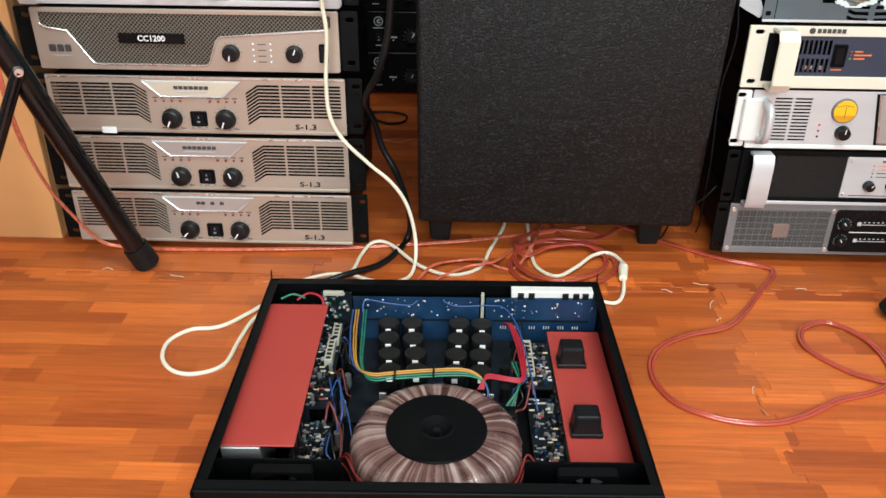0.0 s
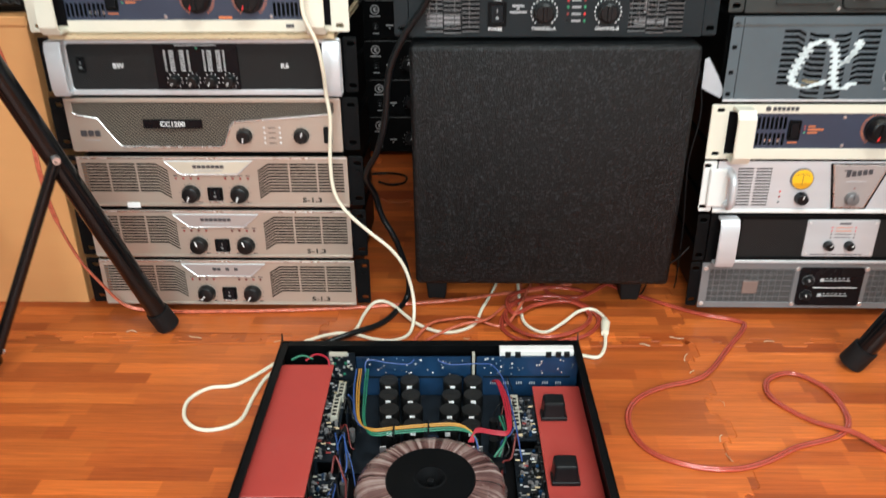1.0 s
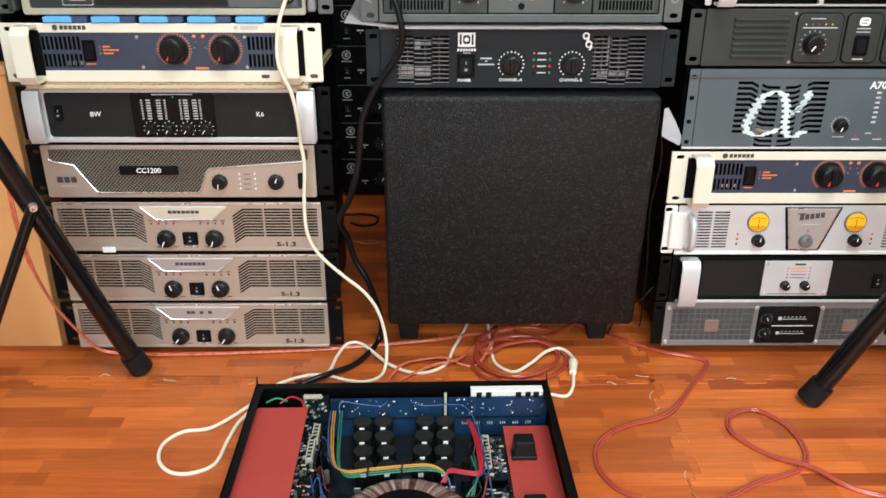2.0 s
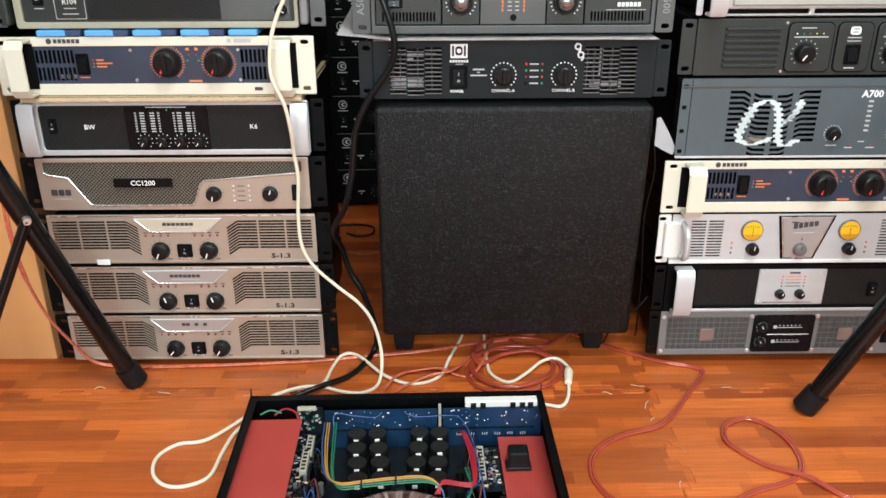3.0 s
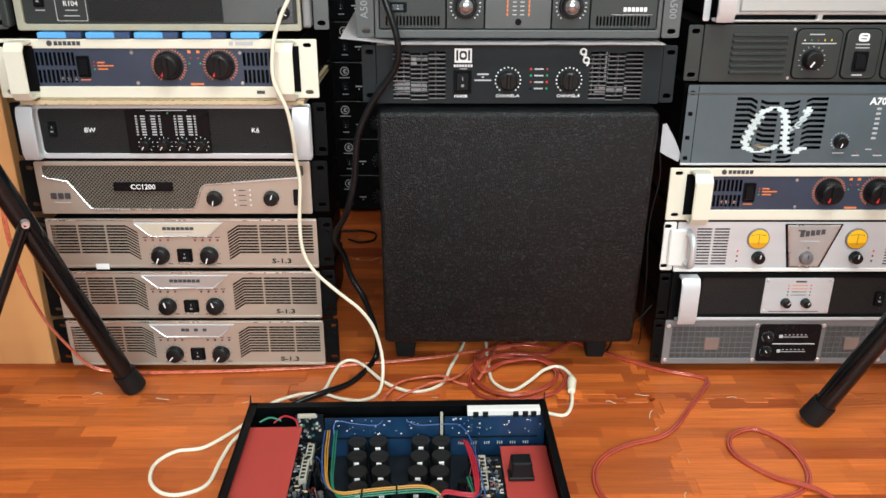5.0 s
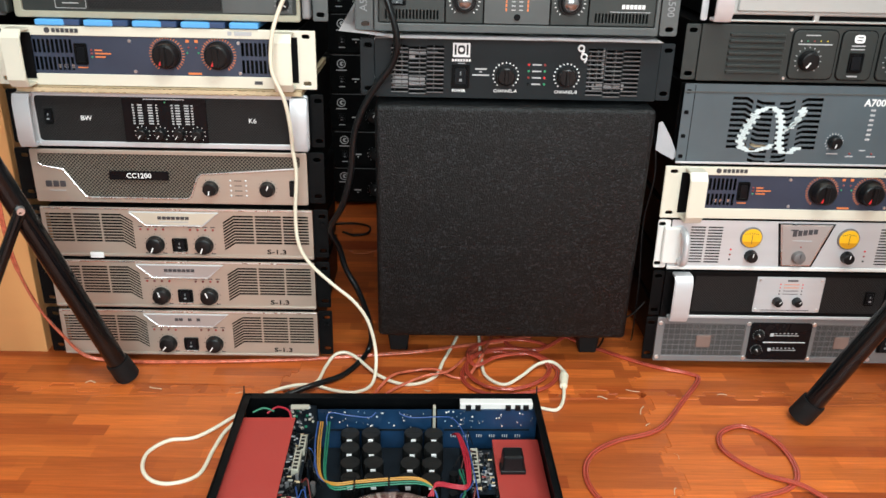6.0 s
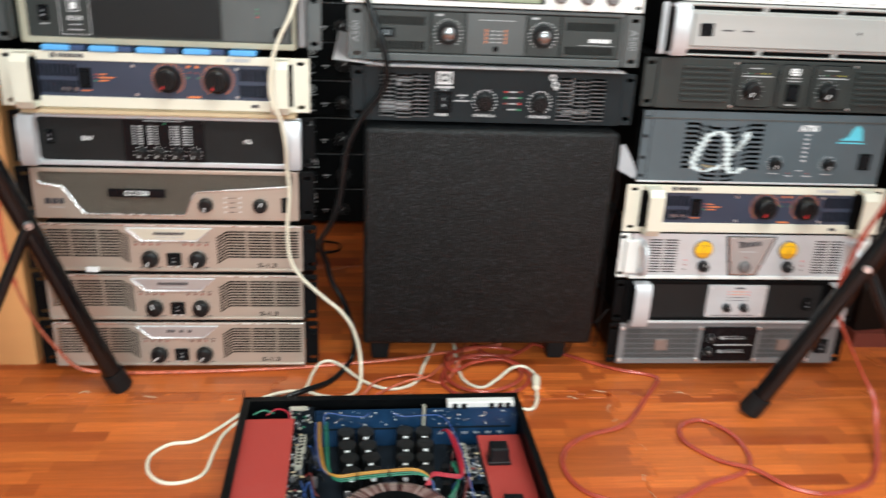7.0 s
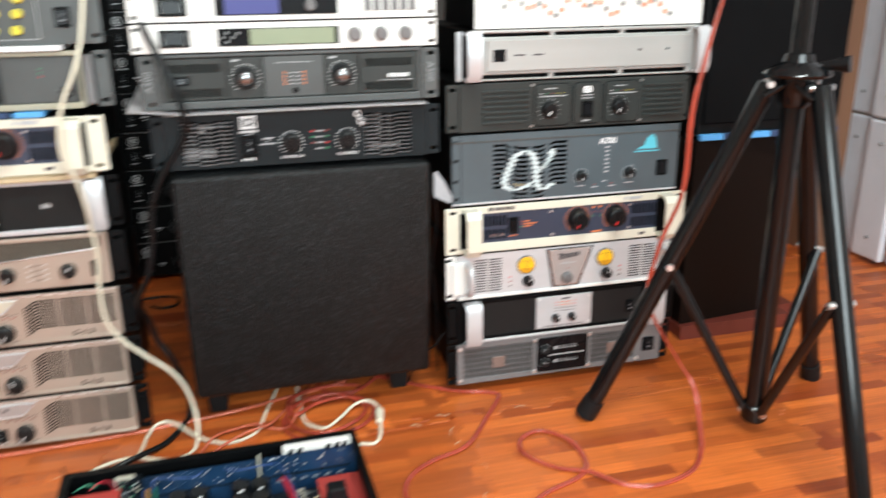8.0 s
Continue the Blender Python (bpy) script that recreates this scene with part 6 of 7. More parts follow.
    for k in range(3):
        cord("wire", [(0.052 + 0.003 * k, -0.006, 0.06), (0.062, 0.0 + 0.003 * k, 0.0715), (0.085, -0.006 + 0.003 * k, 0.073), (0.1, -0.006 + 0.003 * k, 0.072), (0.1065 - 0.002 * k, 0.012, 0.0725), (0.106 - 0.003 * k, 0.06, 0.074), (0.097 - 0.002 * k, 0.105, 0.074), (0.092 - 0.002 * k, 0.126, 0.06)], 0.0013, M_WRED, "", parent=a, steps=6)
    for k in range(4):
        cord("wire", [(0.096, 0.06 - 0.003 * k, 0.05), (0.1 - 0.002 * k, 0.04, 0.063), (0.1, 0.014 - 0.002 * k, 0.056), (0.094 - 0.003 * k, -0.01, 0.04)], 0.0016, M_WGREEN if k % 2 else M_CAPSIDE, "", parent=a, steps=5)
    cord("wire", [(-0.09, 0.13, 0.06), (-0.09, 0.151, 0.078), (-0.06, 0.152, 0.074), (-0.032, 0.151, 0.072), (-0.022, 0.154, 0.078)], 0.0009, M_WBLUE, "", parent=a, steps=6)
    cord("wire", [(0.012, 0.154, 0.076), (0.03, 0.15, 0.072), (0.07, 0.149, 0.074), (0.09, 0.14, 0.076), (0.104, 0.1, 0.074), (0.113, 0.02, 0.068), (0.118, -0.03, 0.05)], 0.0009, M_WBLUE, "", parent=a, steps=6)
    cord("wire", [(-0.18, 0.164, 0.07), (-0.165, 0.168, 0.078), (-0.147, 0.158, 0.077), (-0.143, 0.14, 0.066), (-0.146, 0.125, 0.05)], 0.0015, M_WRED, "", parent=a, steps=6)
    cord("wire", [(-0.2, 0.16, 0.074), (-0.185, 0.165, 0.078), (-0.17, 0.166, 0.072)], 0.0015, M_WGREEN, "", parent=a, steps=6)
    for k in range(2):
        cord("wire", [(-0.122 + 0.012 * k, 0.03, 0.046), (-0.115 + 0.01 * k, 0.0, 0.05), (-0.108 + 0.008 * k, -0.03, 0.045), (-0.104, -0.045, 0.03)], 0.0011, M_WBLUE, "", parent=a, steps=6)
    for k in range(7):
        pts = []
        for q in range(9):
            t = radians(192 + 19.5 * q)
            sag = 0.008 * math.sin(q * 0.9 + k * 1.7) + 0.002 * k
            rr = 0.0930 + 0.0012 * (k % 3)
            pts.append((0.0065 + rr * math.cos(t), -0.0845 + rr * math.sin(t), 0.050 - sag * 1.2))
        cord("wire", [(-0.098, -0.088, 0.03), *pts, (0.11, -0.126 + 0.004 * (k % 2), 0.055)], 0.001, (M_DARKRED, M_CAPSIDE, M_DULLRED)[k % 3], "", parent=a, steps=4)
    for k, (px, py) in enumerate(((-0.112, 0.09), (-0.112, 0.05), (0.088, 0.07), (0.086, 0.03), (0.09, -0.02))):
        cyl("standing_part", a, (M_CAPSIDE, M_KNOB, M_CAPSIDE)[k % 3], (px, py, 0.0157), (px, py, 0.036), 0.006, None, 14)
    for k in range(6):
        py = -0.01 - 0.018 * k
        boxes("power_transistor", a, M_KNOB, [(-0.1465, -0.1425, py - 0.0065, py + 0.0065, 0.028, 0.052)], 0.0006)
        boxes("power_transistor", a, M_KNOB, [(0.1425, 0.1465, py + 0.05, py + 0.063, 0.014, 0.036)], 0.0006)
    tangle = random.Random(23)
    for k in range(16):
        side = -1 if k < 10 else 1
        y0 = 0.13 - 0.024 * (k if k < 10 else k - 10) + tangle.uniform(-0.008, 0.008)
        x0 = side * 0.118
        pts = [(x0, y0, 0.04)]
        for q in range(4):
            pts.append((x0 - side * (0.006 + 0.006 * q) + tangle.uniform(-0.005, 0.005), y0 - 0.014 * q + tangle.uniform(-0.012, 0.012), 0.05 - 0.008 * q + tangle.uniform(-0.008, 0.012)))
        cord("wire", pts, tangle.choice((0.0008, 0.001, 0.0014)), (M_CAPSIDE, M_WBLUE, M_CAPSIDE, M_DARKRED)[k % 4], "", parent=a, steps=5)
    for k in range(9):
        py = 0.128 - 0.026 * k
        boxes("standing_card", a, M_PCB2, [(-0.112, -0.1105, py - 0.009, py + 0.009, 0.0157, 0.03 + 0.01 * (k % 3))])
        cyl("small_capacitor", a, (M_CAPSIDE, M_GREYKNOB)[k % 2], (-0.104, py + 0.008, 0.0104), (-0.104, py + 0.008, 0.03), 0.0042, None, 12)
    each("cable_tie", a, M_CAPSIDE, [(-0.0435, -0.0415, -0.006, 0.012, 0.068, 0.077), (0.0005, 0.0025, 0.0, 0.017, 0.068, 0.077)], 0.0005)
    boxes("grey_bracket", a, M_PCB, [(0.0, 0.014, 0.02, 0.024, 0.0157, 0.048)], 0.0006)
    for px in (0.052, 0.062, -0.06):
        boxes("bracket", a, M_ALU, [(px, px + 0.008, -0.012, -0.01, 0.0157, 0.058)], 0.0004)
    return a


opened_amp((0.3675, -0.4215, 0.0), 1.2)


# ---- loudspeaker stands ----
def speaker_stand(at, toes, hub_z, label, braces_at, pole_top, leg_tops=None):
    """Tripod: pole, sliding hub, three legs with rubber tips, braces to a lower collar."""
    a = thing("speaker_stand", label, "stand", at, "black tripod loudspeaker stands")
    cyl("pole", a, M_TUBE, (0, 0, 0.03), (0, 0, hub_z + 0.04), 0.0175, None, 24)
    cyl("upper_pole", a, M_TUBE, (0, 0, hub_z + 0.04), (0, 0, pole_top), 0.0145, None, 24)
    lathe("lower_collar", a, M_TUBE, [(0.0, 0.022), (0.019, 0.022), (0.0225, 0.026), (0.0225, 0.05), (0.0185, 0.054), (0.0185, 0.056), (0, 0.056)], 24)
    lathe("hub", a, M_TUBE, [(0.0, hub_z - 0.035), (0.022, hub_z - 0.035), (0.0255, hub_z - 0.028), (0.0255, hub_z + 0.03), (0.021, hub_z + 0.046), (0.0, hub_z + 0.046)], 24)
    lathe("hub_flange", a, M_TUBE, [(0.02, hub_z + 0.036), (0.048, hub_z + 0.022), (0.052, hub_z + 0.016), (0.05, hub_z + 0.012), (0.02, hub_z + 0.026)], 28, caps=False)
    cyl("hub_screw", a, M_KNOB, (0.02, -0.03, hub_z + 0.03), (0.045, -0.06, hub_z + 0.034), 0.006, 0.013, 12)
    for i, (tx, ty) in enumerate(toes):
        d = Vector((tx, ty, 0)).normalized()
        top = d * 0.040 + Vector((0, 0, hub_z))
        if leg_tops and i in leg_tops:
            top = Vector(leg_tops[i])
        toe = Vector((tx, ty, 0.0))
        way = (toe - top).normalized()
        side = way.cross(d.cross(Vector((0, 0, 1)))).normalized()
        tangent = d.cross(Vector((0, 0, 1))).normalized()
        leg = cyl("leg", a, M_TUBE, top, toe - way * 0.004, 0.0162, None, 20)
        cyl("rubber_tip", leg, M_RUBBER, toe - way * 0.042, toe + Vector((0, 0, 0.006)), 0.0192, 0.0198, 20)
        for s in (-1, 1):
            cyl("hub_bracket", a, M_TUBE, d * 0.02 + tangent * s * 0.016 + Vector((0, 0, hub_z)), top + tangent * s * 0.016 + way * 0.02, 0.005, 0.006, 8)
        for s in (-1, 1):
            bolt = top + tangent * s * 0.0165
            cyl("hub_bolt", a, M_CHROME, bolt, bolt + tangent * s * 0.005, 0.0065, 0.005, 12)
        mid = top.lerp(toe, braces_at)
        cyl("brace", a, M_TUBE, d * 0.018 + Vector((0, 0, 0.042)), mid + tangent * 0.017, 0.0085, None, 12)
        cyl("leg_bolt", a, M_CHROME, mid + tangent * 0.0135, mid + tangent * 0.025, 0.007, 0.0055, 14)
        cyl("leg_bolt", a, M_CHROME, mid - tangent * 0.0135, mid - tangent * 0.021, 0.007, 0.0055, 14)
        low = d * 0.0225 + Vector((0, 0, 0.042))
        cyl("collar_bolt", a, M_CHROME, low, low + d * 0.006, 0.0065, 0.005, 12)
    return a


speaker_stand((1.288, -0.279, 0.0), ((-0.270, 0.121), (0.232, 0.140), (-0.008, -0.285)), 0.615, "black tripod loudspeaker stand with chrome bolts beside the stack", 0.5, 1.9, {2: (0.018, -0.036, 0.612)})
speaker_stand((-0.322, -0.214, 0.0), ((0.228, 0.152), (-0.255, 0.120), (0.030, -0.270)), 0.612, "black tripod loudspeaker stand in front of the champagne amplifiers", 0.45, 1.9, {0: (0.062, 0.016, 0.612)})


# ---- things behind and beside the stacks ----
box = thing("wooden_cabinet", "plain varnished wooden cabinet against the stack", "cabinet", (-0.62, 0.024, 0.0))
boxes("side_panel", box, M_BOARD, [(-0.36, 0.352, 0.0, 0.016, 0.0, 0.492)], 0.001)
boxes("carcass", box, M_BOARD, [(-0.36, 0.352, 0.0165, 0.42, 0.0, 0.492)])
boxes("top_board", box, M_BOARD, [(-0.362, 0.3545, -0.003, 0.42, 0.4925, 0.508)], 0.002)
grille = thing("loudspeaker", "black loudspeaker with a perforated steel grille on the cabinet", "loudspeaker", (-0.53, 0.04, 0.508))
boxes("cabinet", grille, M_SUBPLAIN, [(-0.28, 0.262, 0.012, 0.36, 0.0, 0.62)], 0.008, seg=2)
boxes("grille", grille, M_MESH_BIG, [(-0.27, 0.252, 0.0, 0.0115, 0.012, 0.6)], 0.004, seg=2)


def back_amp(at):
    """Plain black amplifier, logo square and small controls on its end."""
    a = thing("power_amplifier", "black amplifier in a dark stack behind the others", "amplifier", at, "black amplifiers stacked behind")
    h = 0.098
    plate("front_panel", a, M_BLACK, rrect(-0.2415, 0.2415, 0.001, h - 0.001, 0.002), (), 0.004, 0.0, 0.0008)
    boxes("edge_line", a, M_GREYPANEL, [(-0.2, 0.2, -0.001, 0.0, h - 0.004, h - 0.003)])
    plate("logo", a, M_TICK, disc(-0.1765, 0.0725, 0.0112, 20), [disc(-0.1765, 0.0725, 0.0092, 20)], 0.0008, -0.0006)
    plate("logo_core", a, M_TICK, disc(-0.175, 0.0725, 0.0055, 12), [disc(-0.173, 0.0725, 0.0032, 10)], 0.0008, -0.0006)
    boxes("logo_bar", a, M_TICK, [(-0.19, -0.163, -0.0008, 0, 0.0555, 0.0575)])
    switch(a, -0.176, 0.032, 0.0, 0.016, 0.024)
    each("switch_caption", a, M_TICK, [(-0.184, -0.168, -0.0008, 0, 0.0135, 0.0155)])
    boxes("caption_bar", a, M_TICK, [(-0.15, -0.132, -0.0008, 0, 0.033, 0.036)])
    led(a, -0.141, 0.0275, -0.0004, 0.0016, M_PRINT)
    knob(a, -0.095, 0.036, 0.0, 0.016, 0.014, None, None, 30)
    ticks("dial_scale", a, M_TICK, -0.095, 0.036, -0.0003, 0.019, 0.021, 11, 0.001)
    boxes("case", a, M_BLACK, [(-0.215, 0.215, 0.012, 0.36, 0.002, h - 0.002)], 0.001)
    return a


first = back_amp((0.362, 0.82, 0.012))
feet(first, 0.42, 0.012)
for k in range(1, 8):
    b = copy_thing(first, pose(0.362 + 0.003 * math.sin(k * 2.1), 0.82, 0.012 + 0.099 * k))
    for c in list(b.children):
        if c.name.startswith("foot"):
            bpy.data.objects.remove(c)

sp = thing("floor_loudspeaker", "dark brown veneered loudspeaker with rounded front on red plinth", "loudspeaker", (1.497, -0.004, 0.0))
bm = bmesh.new()
add_box(bm, -0.185, 0.185, 0.1, 0.48, 0.034, 0.446)
for v in bm.verts:
    if v.co.y < 0.2 and v.co.x > 0:
        v.co.y += 0.045
bmesh.ops.bevel(bm, geom=[e for e in bm.edges if abs(e.verts[0].co.z - e.verts[1].co.z) > 0.1], offset=0.05, segments=6, affect="EDGES")
smooth(part("cabinet", bm, M_BROWNVENEER, sp), 0.6)
bm = bmesh.new()
add_box(bm, -0.188, 0.188, 0.094, 0.48, 0.0, 0.033)
bmesh.ops.bevel(bm, geom=[e for e in bm.edges if abs(e.verts[0].co.z - e.verts[1].co.z) > 0.02], offset=0.05, segments=6, affect="EDGES")
smooth(part("plinth", bm, M_REDWOOD, sp), 0.6)
tv = thing("black_loudspeaker", "tall black loudspeaker standing on the brown one", "loudspeaker", (1.545, 0.1, 0.447))
boxes("cabinet", tv, M_SUBPLAIN, [(-0.178, 0.165, 0.012, 0.36, 0.004, 0.7)], 0.006, seg=2)
boxes("grille_cloth", tv, M_VOID, [(-0.17, 0.157, 0.002, 0.0115, 0.034, 0.69)], 0.003)
for k in range(6):
    boxes("blue_stripe", tv, M_BLUETAPE if k % 2 == 0 else M_NAVYTAPE, [(-0.175 + 0.056 * k, -0.121 + 0.056 * k, -0.002, 0.0115, 0.0005, 0.013)], 0.001)

post = thing("timber_post", "brown timber post beside the steel door", "post", (2.06, 0.56, 0.0))
boxes("shaft", post, M_POST, [(-0.04, 0.04, -0.05, 0.05, 0.0, 2.8)], 0.004)
door = thing("folding_steel_door", "grey painted folding steel door of vertical leaves", "door", (2.13, 0.0, 0.0), kind="structure")
for k in range(-2, 11):
    y0 = 0.36 - 0.115 * k
    for z0, z1 in ((0.012, 0.395), (0.402, 0.95), (0.957, 2.3)):
        leaf = boxes("leaf", door, M_GALV, [(-0.008 + 0.018 * (k % 2), 0.012 + 0.018 * (k % 2), y0, y0 + 0.108, z0, z1)], 0.006, seg=2)
        for zz in (z0 + 0.06, z1 - 0.06):
            cyl("rivet", leaf, M_GREYPANEL, (-0.008 + 0.018 * (k % 2), y0 + 0.054, zz), (-0.0115 + 0.018 * (k % 2), y0 + 0.054, zz), 0.006, 0.004, 10)


# ---- loose cords ----
cord("white_mains_cable", [(0.245, -0.02, 0.80), (0.23, -0.045, 0.70), (0.214, -0.06, 0.648), (0.198, -0.062, 0.616), (0.185, -0.064, 0.577), (0.182, -0.064, 0.527), (0.197, -0.06, 0.484), (0.202, -0.05, 0.44), (0.201, -0.034, 0.402), (0.204, -0.03, 0.359), (0.199, -0.028, 0.292), (0.202, -0.03, 0.242), (0.219, -0.03, 0.206), (0.255, -0.03, 0.169), (0.291, -0.03, 0.136), (0.314, -0.027, 0.095), (0.326, -0.03, 0.037), (0.323, -0.072, 0.005), (0.298, -0.1, 0.0036), (0.263, -0.097, 0.0036), (0.227, -0.086, 0.0065), (0.192, -0.087, 0.0065), (0.152, -0.107, 0.0036), (0.124, -0.155, 0.0036), (0.071, -0.226, 0.0036), (0.028, -0.239, 0.0036), (0.006, -0.269, 0.0036), (0.011, -0.307, 0.0036), (0.034, -0.333, 0.0036), (0.064, -0.337, 0.0036), (0.094, -0.316, 0.0036), (0.1, -0.259, 0.0036), (0.108, -0.21, 0.0036), (0.13, -0.175, 0.0036), (0.15, -0.205, 0.0036)], 0.0030, M_WHITECORD, "long white mains cable hanging down and looping on the floor")
cord("white_cable", [(0.138, -0.125, 0.0034), (0.153, -0.103, 0.0034), (0.188, -0.086, 0.0034), (0.226, -0.072, 0.0033), (0.237, -0.018, 0.0036), (0.252, 0.016, 0.0085), (0.28, 0.014, 0.0085), (0.334, -0.054, 0.0068), (0.383, -0.075, 0.0036), (0.427, -0.051, 0.0036), (0.445, 0.009, 0.0036), (0.468, 0.085, 0.0036), (0.48, 0.15, 0.0036)], 0.0030, M_WHITECORD, "white cable snaking over the foam floor")
plug_cord = cord("plug_cable", [(0.512, 0.16, 0.0036), (0.512, 0.085, 0.0036), (0.512, 0.012, 0.004), (0.517, -0.044, 0.004), (0.546, -0.072, 0.004), (0.578, -0.05, 0.0078), (0.609, -0.014, 0.0098), (0.637, -0.003, 0.009), (0.653, -0.033, 0.009), (0.649, -0.07, 0.008), (0.641, -0.118, 0.0042), (0.626, -0.145, 0.0036), (0.6, -0.14, 0.0036)], 0.0030, M_WHITECORD, "white cable with a moulded inline plug on the floor")
bm = bmesh.new()
add_cyl(bm, (0.652, -0.05, 0.009), (0.6465, -0.082, 0.009), 0.008, 0.0062, 14)
add_cyl(bm, (0.653, -0.034, 0.009), (0.652, -0.05, 0.009), 0.0042, 0.008, 14)
smooth(part("plug", bm, M_WHITECORD, plug_cord))
cord("black_power_cable", [(0.29, 0.06, 0.76), (0.32, -0.03, 0.70), (0.344, -0.05, 0.645), (0.363, -0.055, 0.582), (0.358, -0.05, 0.541), (0.323, -0.045, 0.49), (0.3, -0.045, 0.438), (0.291, -0.045, 0.367), (0.276, -0.04, 0.312), (0.253, -0.015, 0.262), (0.262, 0.02, 0.214), (0.272, 0.025, 0.172), (0.293, 0.02, 0.133), (0.31, 0.022, 0.077), (0.313, 0.035, 0.03), (0.307, 0.03, 0.007), (0.295, -0.004, 0.0053), (0.269, -0.051, 0.0053), (0.226, -0.094, 0.0125), (0.181, -0.118, 0.0053), (0.15, -0.16, 0.0053)], 0.0050, M_BLACKCORD, "thick black power cable hanging between the stacks")
cord("red_speaker_cable", [(-0.275, -0.1, 0.62), (-0.268, -0.06, 0.45), (-0.26, -0.05, 0.367), (-0.262, -0.048, 0.281), (-0.257, -0.044, 0.202), (-0.238, -0.036, 0.122), (-0.212, -0.024, 0.062), (-0.186, -0.014, 0.018), (-0.15, -0.008, 0.004), (-0.094, -0.012, 0.0035), (0.061, -0.006, 0.0035), (0.197, 0.005, 0.0035), (0.289, 0.018, 0.0035), (0.41, 0.031, 0.0085), (0.477, 0.06, 0.0035), (0.535, 0.073, 0.0035), (0.61, 0.1, 0.0035)], 0.0021, M_PINKCORD, "clear red twin loudspeaker cable trailing along the floor", twin=True)
cord("coiled_speaker_cable", [(0.69, 0.12, 0.003), (0.66, 0.085, 0.003), (0.629, 0.056, 0.003), (0.588, 0.034, 0.003), (0.533, 0.042, 0.0035), (0.493, 0.011, 0.0035), (0.476, -0.045, 0.0035), (0.496, -0.088, 0.0035), (0.546, -0.103, 0.0035), (0.618, -0.078, 0.004), (0.644, -0.021, 0.004), (0.607, 0.035, 0.007), (0.551, 0.046, 0.0075), (0.5, 0.02, 0.0075), (0.484, -0.03, 0.007), (0.51, -0.078, 0.007), (0.56, -0.09, 0.007), (0.612, -0.06, 0.007), (0.63, -0.015, 0.0075), (0.598, 0.022, 0.011), (0.54, 0.01, 0.0105), (0.5, -0.02, 0.010), (0.49, 0.03, 0.0105), (0.53, 0.07, 0.008), (0.585, 0.085, 0.0045), (0.632, 0.07, 0.004), (0.62, 0.05, 0.004), (0.57, 0.06, 0.004), (0.55, 0.12, 0.0035)], 0.0021, M_REDCORD, "loosely coiled clear red speaker cable before the subwoofer", twin=True, steps=8)
cord("thin_copper_cable", [(0.316, -0.14, 0.003), (0.33, -0.098, 0.003), (0.355, -0.056, 0.0095), (0.392, -0.03, 0.004), (0.43, -0.033, 0.009), (0.46, -0.048, 0.003), (0.485, -0.045, 0.003), (0.51, 0.0, 0.013), (0.525, 0.055, 0.01), (0.54, 0.11, 0.003)], 0.0014, M_PINKCORD, "thin clear copper cable crossing the floor", twin=True)
cord("thin_copper_cable", [(0.33, -0.13, 0.003), (0.356, -0.092, 0.003), (0.407, -0.06, 0.0105), (0.45, -0.043, 0.011), (0.48, 0.012, 0.003), (0.512, 0.066, 0.003), (0.52, 0.13, 0.003)], 0.0014, M_PINKCORD, "thin clear copper cable crossing the floor", twin=True)
cord("red_floor_cable", [(0.64, 0.14, 0.0032), (0.692, 0.09, 0.0032), (0.757, 0.037, 0.0032), (0.82, -0.004, 0.0032), (0.876, -0.026, 0.0032), (0.887, -0.047, 0.0032), (0.84, -0.116, 0.0032), (0.796, -0.178, 0.0032), (0.764, -0.205, 0.0032), (0.712, -0.224, 0.0032), (0.671, -0.252, 0.0032), (0.649, -0.29, 0.0032), (0.648, -0.336, 0.0032), (0.669, -0.376, 0.0032), (0.716, -0.4, 0.0032), (0.768, -0.404, 0.0032), (0.815, -0.388, 0.0032), (0.864, -0.359, 0.0032), (0.932, -0.332, 0.0032), (0.959, -0.291, 0.0032), (0.956, -0.225, 0.0032), (0.919, -0.184, 0.0032), (0.876, -0.203, 0.0032), (0.867, -0.248, 0.0032), (0.903, -0.299, 0.0032), (0.95, -0.332, 0.0078), (0.99, -0.372, 0.0032), (1.042, -0.388, 0.0032), (1.114, -0.368, 0.0032), (1.164, -0.315, 0.0042), (1.185, -0.27, 0.03), (1.198, -0.225, 0.07), (1.176, -0.205, 0.113), (1.12, -0.2, 0.205), (1.105, -0.2, 0.258), (1.121, -0.2, 0.344), (1.156, -0.2, 0.435), (1.16, -0.2, 0.56), (1.173, -0.2, 0.637), (1.195, -0.2, 0.734), (1.225, -0.21, 0.86), (1.27, -0.225, 1.1)], 0.0023, M_REDCORD, "clear red twin speaker cable looping on the floor beside a stand", twin=True)
cord("thin_black_cable", [(0.772, 0.02, 0.44), (0.783, 0.012, 0.36), (0.776, 0.02, 0.27), (0.784, 0.03, 0.16), (0.79, 0.05, 0.05), (0.8, 0.09, 0.004)], 0.0016, M_BLACKCORD, "thin black cable hanging beside the subwoofer")
cord("thin_black_cable", [(0.79, 0.0, 0.13), (0.77, 0.0, 0.105), (0.745, 0.01, 0.085), (0.735, 0.02, 0.06), (0.73, 0.04, 0.02), (0.726, 0.06, 0.003)], 0.0016, M_BLACKCORD, "thin black cable drooping to a subwoofer foot")
cord("black_floor_cable", [(0.2, 0.62, 0.004), (0.23, 0.6, 0.004), (0.262, 0.615, 0.004), (0.262, 0.66, 0.004), (0.22, 0.68, 0.004), (0.16, 0.67, 0.004)], 0.0028, M_BLACKCORD, "black cable curled on the floor behind the stacks")
slip = thing("paper_slip", "white paper scrap caught beside the subwoofer", "paper", (0.775, -0.002, 0.39))
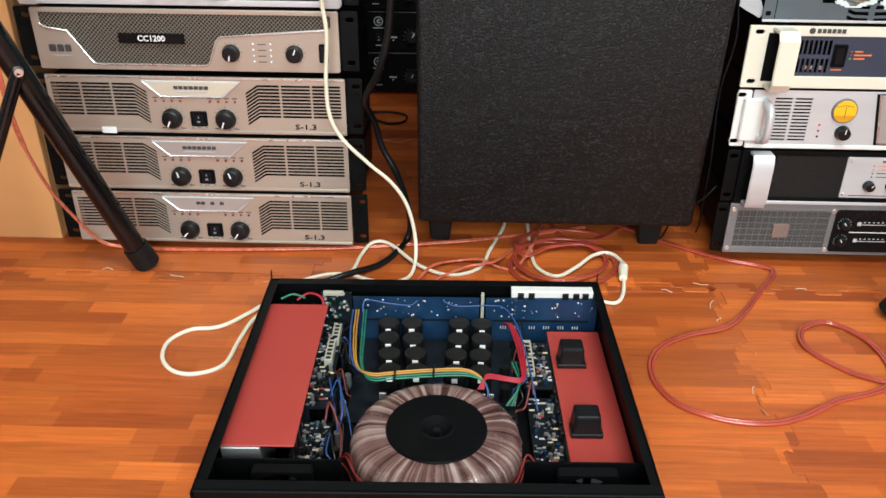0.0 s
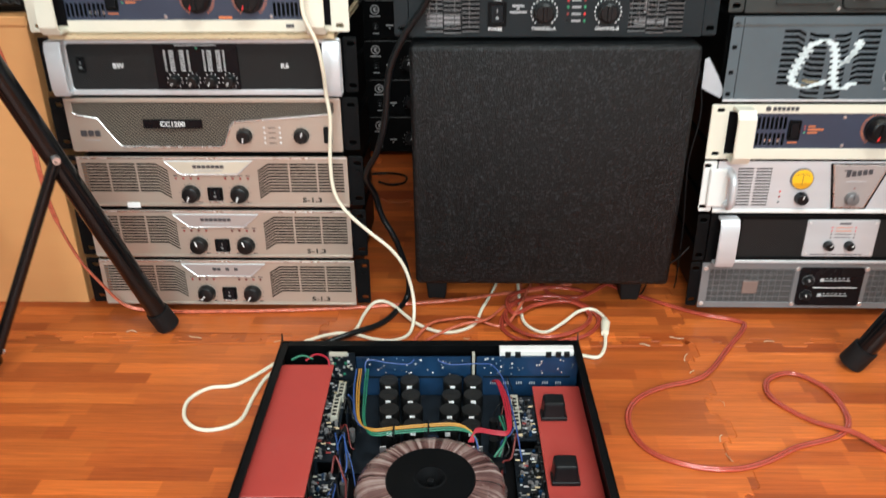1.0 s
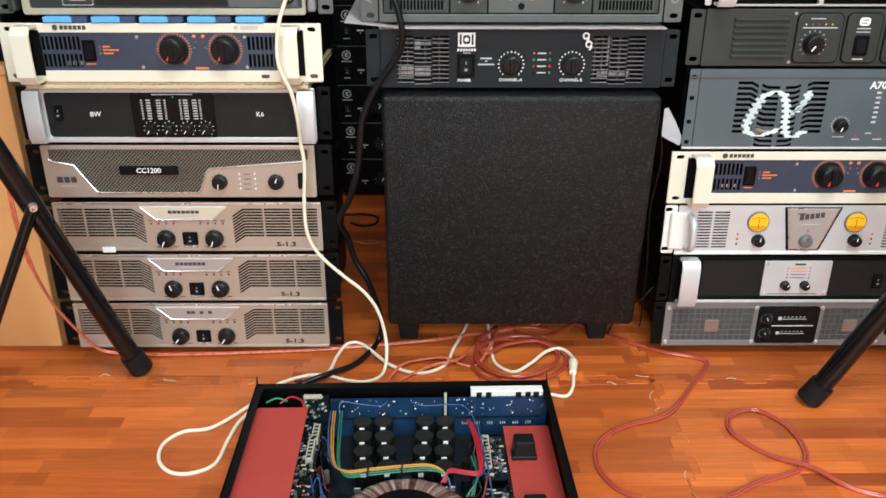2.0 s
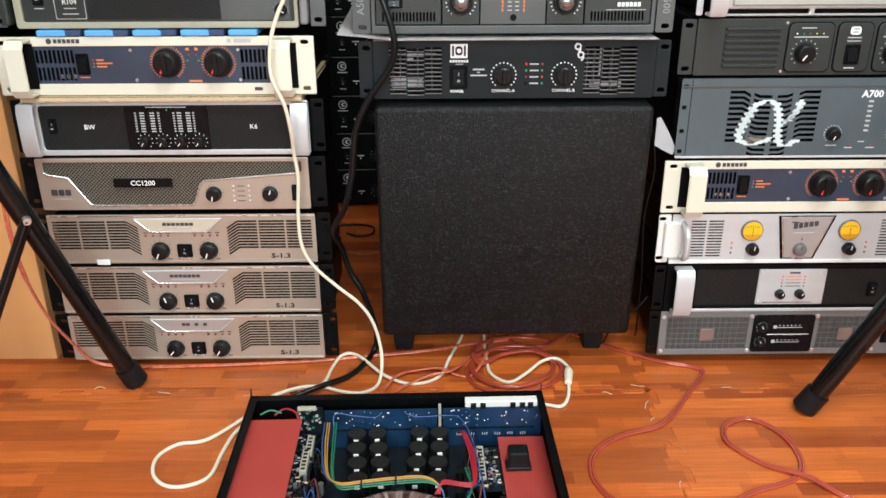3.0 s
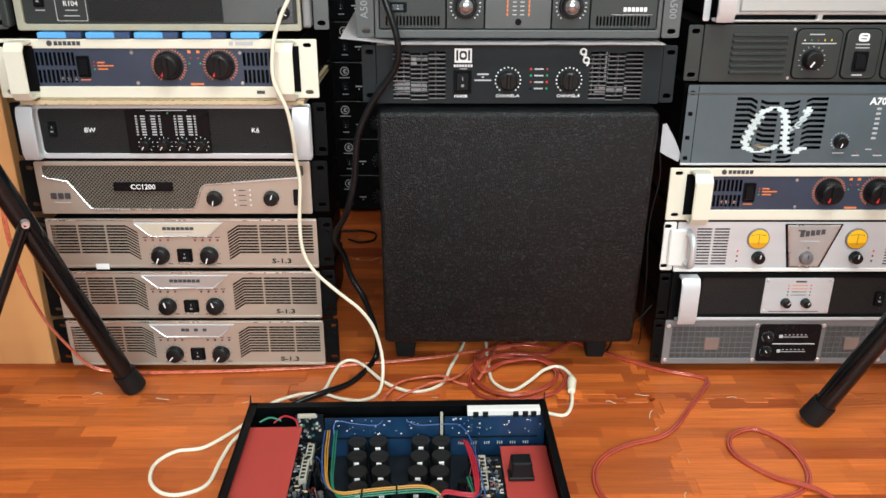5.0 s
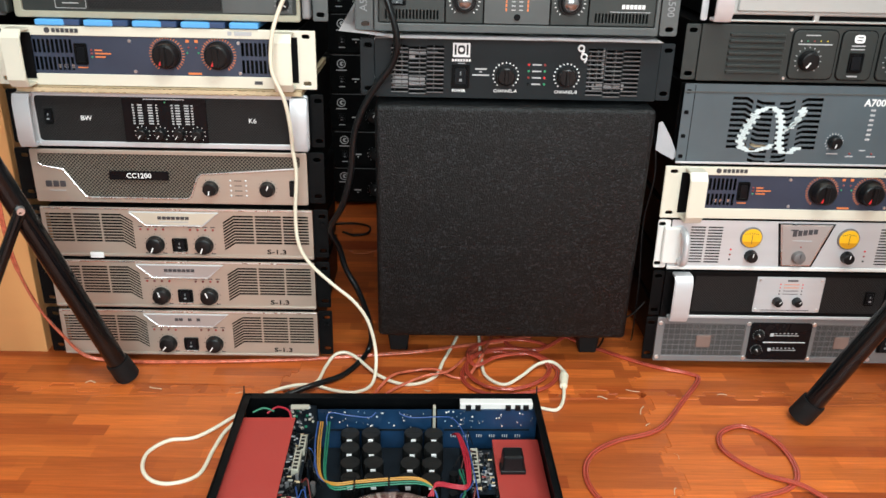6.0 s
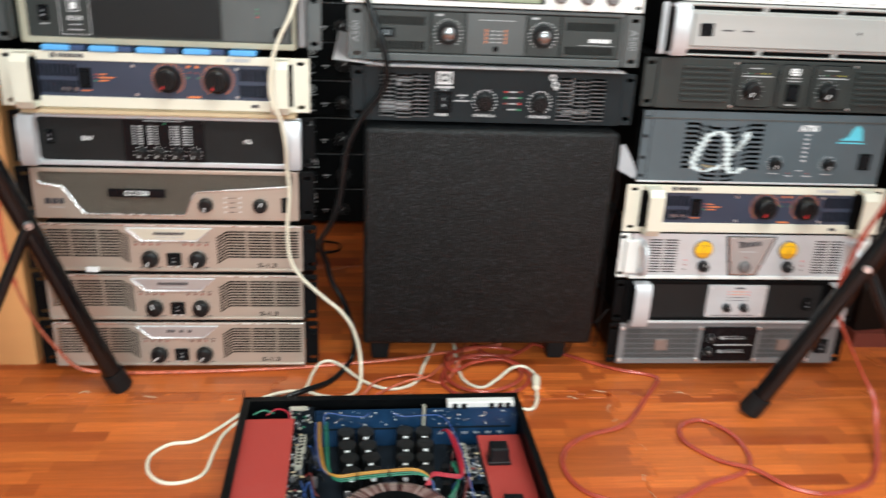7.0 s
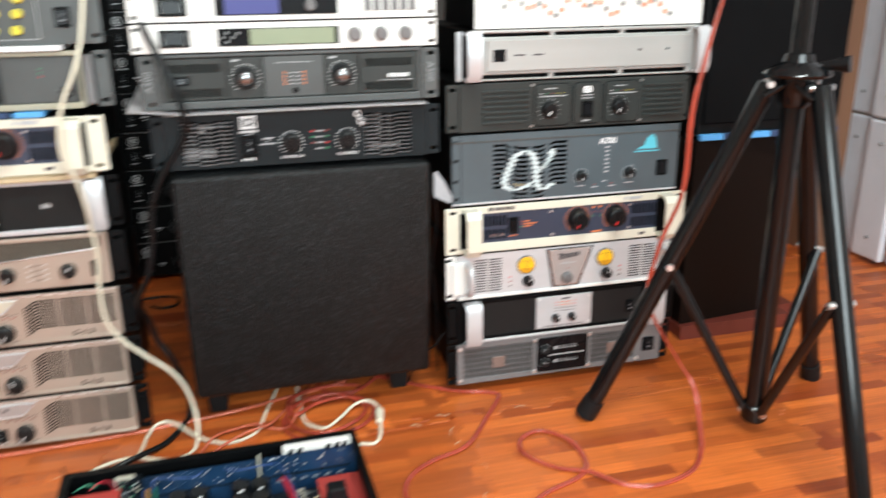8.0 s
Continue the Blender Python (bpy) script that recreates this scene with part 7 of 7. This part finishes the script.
plate("scrap", slip, M_SLIP, [(0.0, 0.012), (0.010, 0.006), (0.030, -0.004), (0.036, 0.004), (0.022, 0.032), (0.006, 0.058), (0.0, 0.056)], (), 0.0012, 0.0)


# ---- foam puzzle mats, last ----
TILE = 0.6


def toothed_edge(count=12, depth=0.012):
    """One mat edge along x from 0 to the tile's width, with dovetail teeth."""
    pts, step = [], TILE / count
    for k in range(count):
        x = k * step
        s = 1 if k % 2 == 0 else -1
        a, b = x + step * 0.1, x + step * 0.9
        pts += [(x + step * 0.16, 0.0), (a - 0.001, s * depth * 0.55), (a + 0.003, s * depth), (b - 0.003, s * depth), (b + 0.001, s * depth * 0.55), (x + step * 0.84, 0.0)]
    return pts


edge = toothed_edge()
outline = [(x, y) for x, y in edge] + [(TILE - y, x) for x, y in edge]
outline += [(x, TILE + y) for x, y in reversed(edge)] + [(-y, x) for x, y in reversed(edge)]
mat_mesh = sheet_mesh("mat_tile", [outline], 0.012, 0.0012, True)
for v in mat_mesh.vertices:
    if v.co.z > -0.003:
        curl = max(0.0, noise.noise(Vector((v.co.x * 9, v.co.y * 9, 2.5))))
        v.co.z += 0.0028 * curl
mat_mesh.materials.append(M_FLOOR)
for i in range(-5, 3):
    for j in range(-6, 3):
        tile = new("mat_tile", mat_mesh)
        tile.parent = floor
        x0, y0 = 0.779 + TILE * i, -0.092 + TILE * j
        tile.location = (x0, y0, 0.0)

# shreds of surface film curling up along the seams
shred_rng = random.Random(11)
for k in range(26):
    if k < 19:
        sx, sy, turn = -0.15 + 0.062 * k + shred_rng.uniform(-0.02, 0.02), -0.092 + shred_rng.choice((-0.012, 0.0, 0.012)) + shred_rng.uniform(-0.003, 0.003), shred_rng.uniform(-12, 12)
    else:
        sx, sy, turn = 0.779 + shred_rng.choice((-0.012, 0.012)), -0.14 - 0.04 * (k - 19), shred_rng.uniform(60, 110)
    if k % 5 in (1, 3) or 0.13 < sx < 0.3 or 0.44 < sx < 0.66 and sy > -0.11:
        continue
    ln, w = shred_rng.uniform(0.010, 0.026), shred_rng.uniform(0.0004, 0.0010)
    bm = bmesh.new()
    ring = []
    for q in range(9):
        u = q / 8
        up = 0.0012 + 0.0022 * math.sin(math.pi * u) * (0.5 + 0.5 * math.sin(k * 2.3 + 3 * u))
        ring.append([bm.verts.new((ln * (u - 0.5), dy + 0.0015 * math.sin(4 * u + k), up + dz)) for dy, dz in ((-w, 0), (w, 0.0006), (w, 0.0010), (-w, 0.0004))])
    for p, q in zip(ring, ring[1:]):
        for i in range(4):
            bm.faces.new((p[i], p[(i + 1) % 4], q[(i + 1) % 4], q[i]))
    bm.faces.new(ring[0])
    bm.faces.new(ring[-1])
    bmesh.ops.recalc_face_normals(bm, faces=bm.faces)
    shred = part("film_shred", bm, M_FILM, floor)
    shred.matrix_local = pose(sx, sy, 0.0, 0, 0, turn)
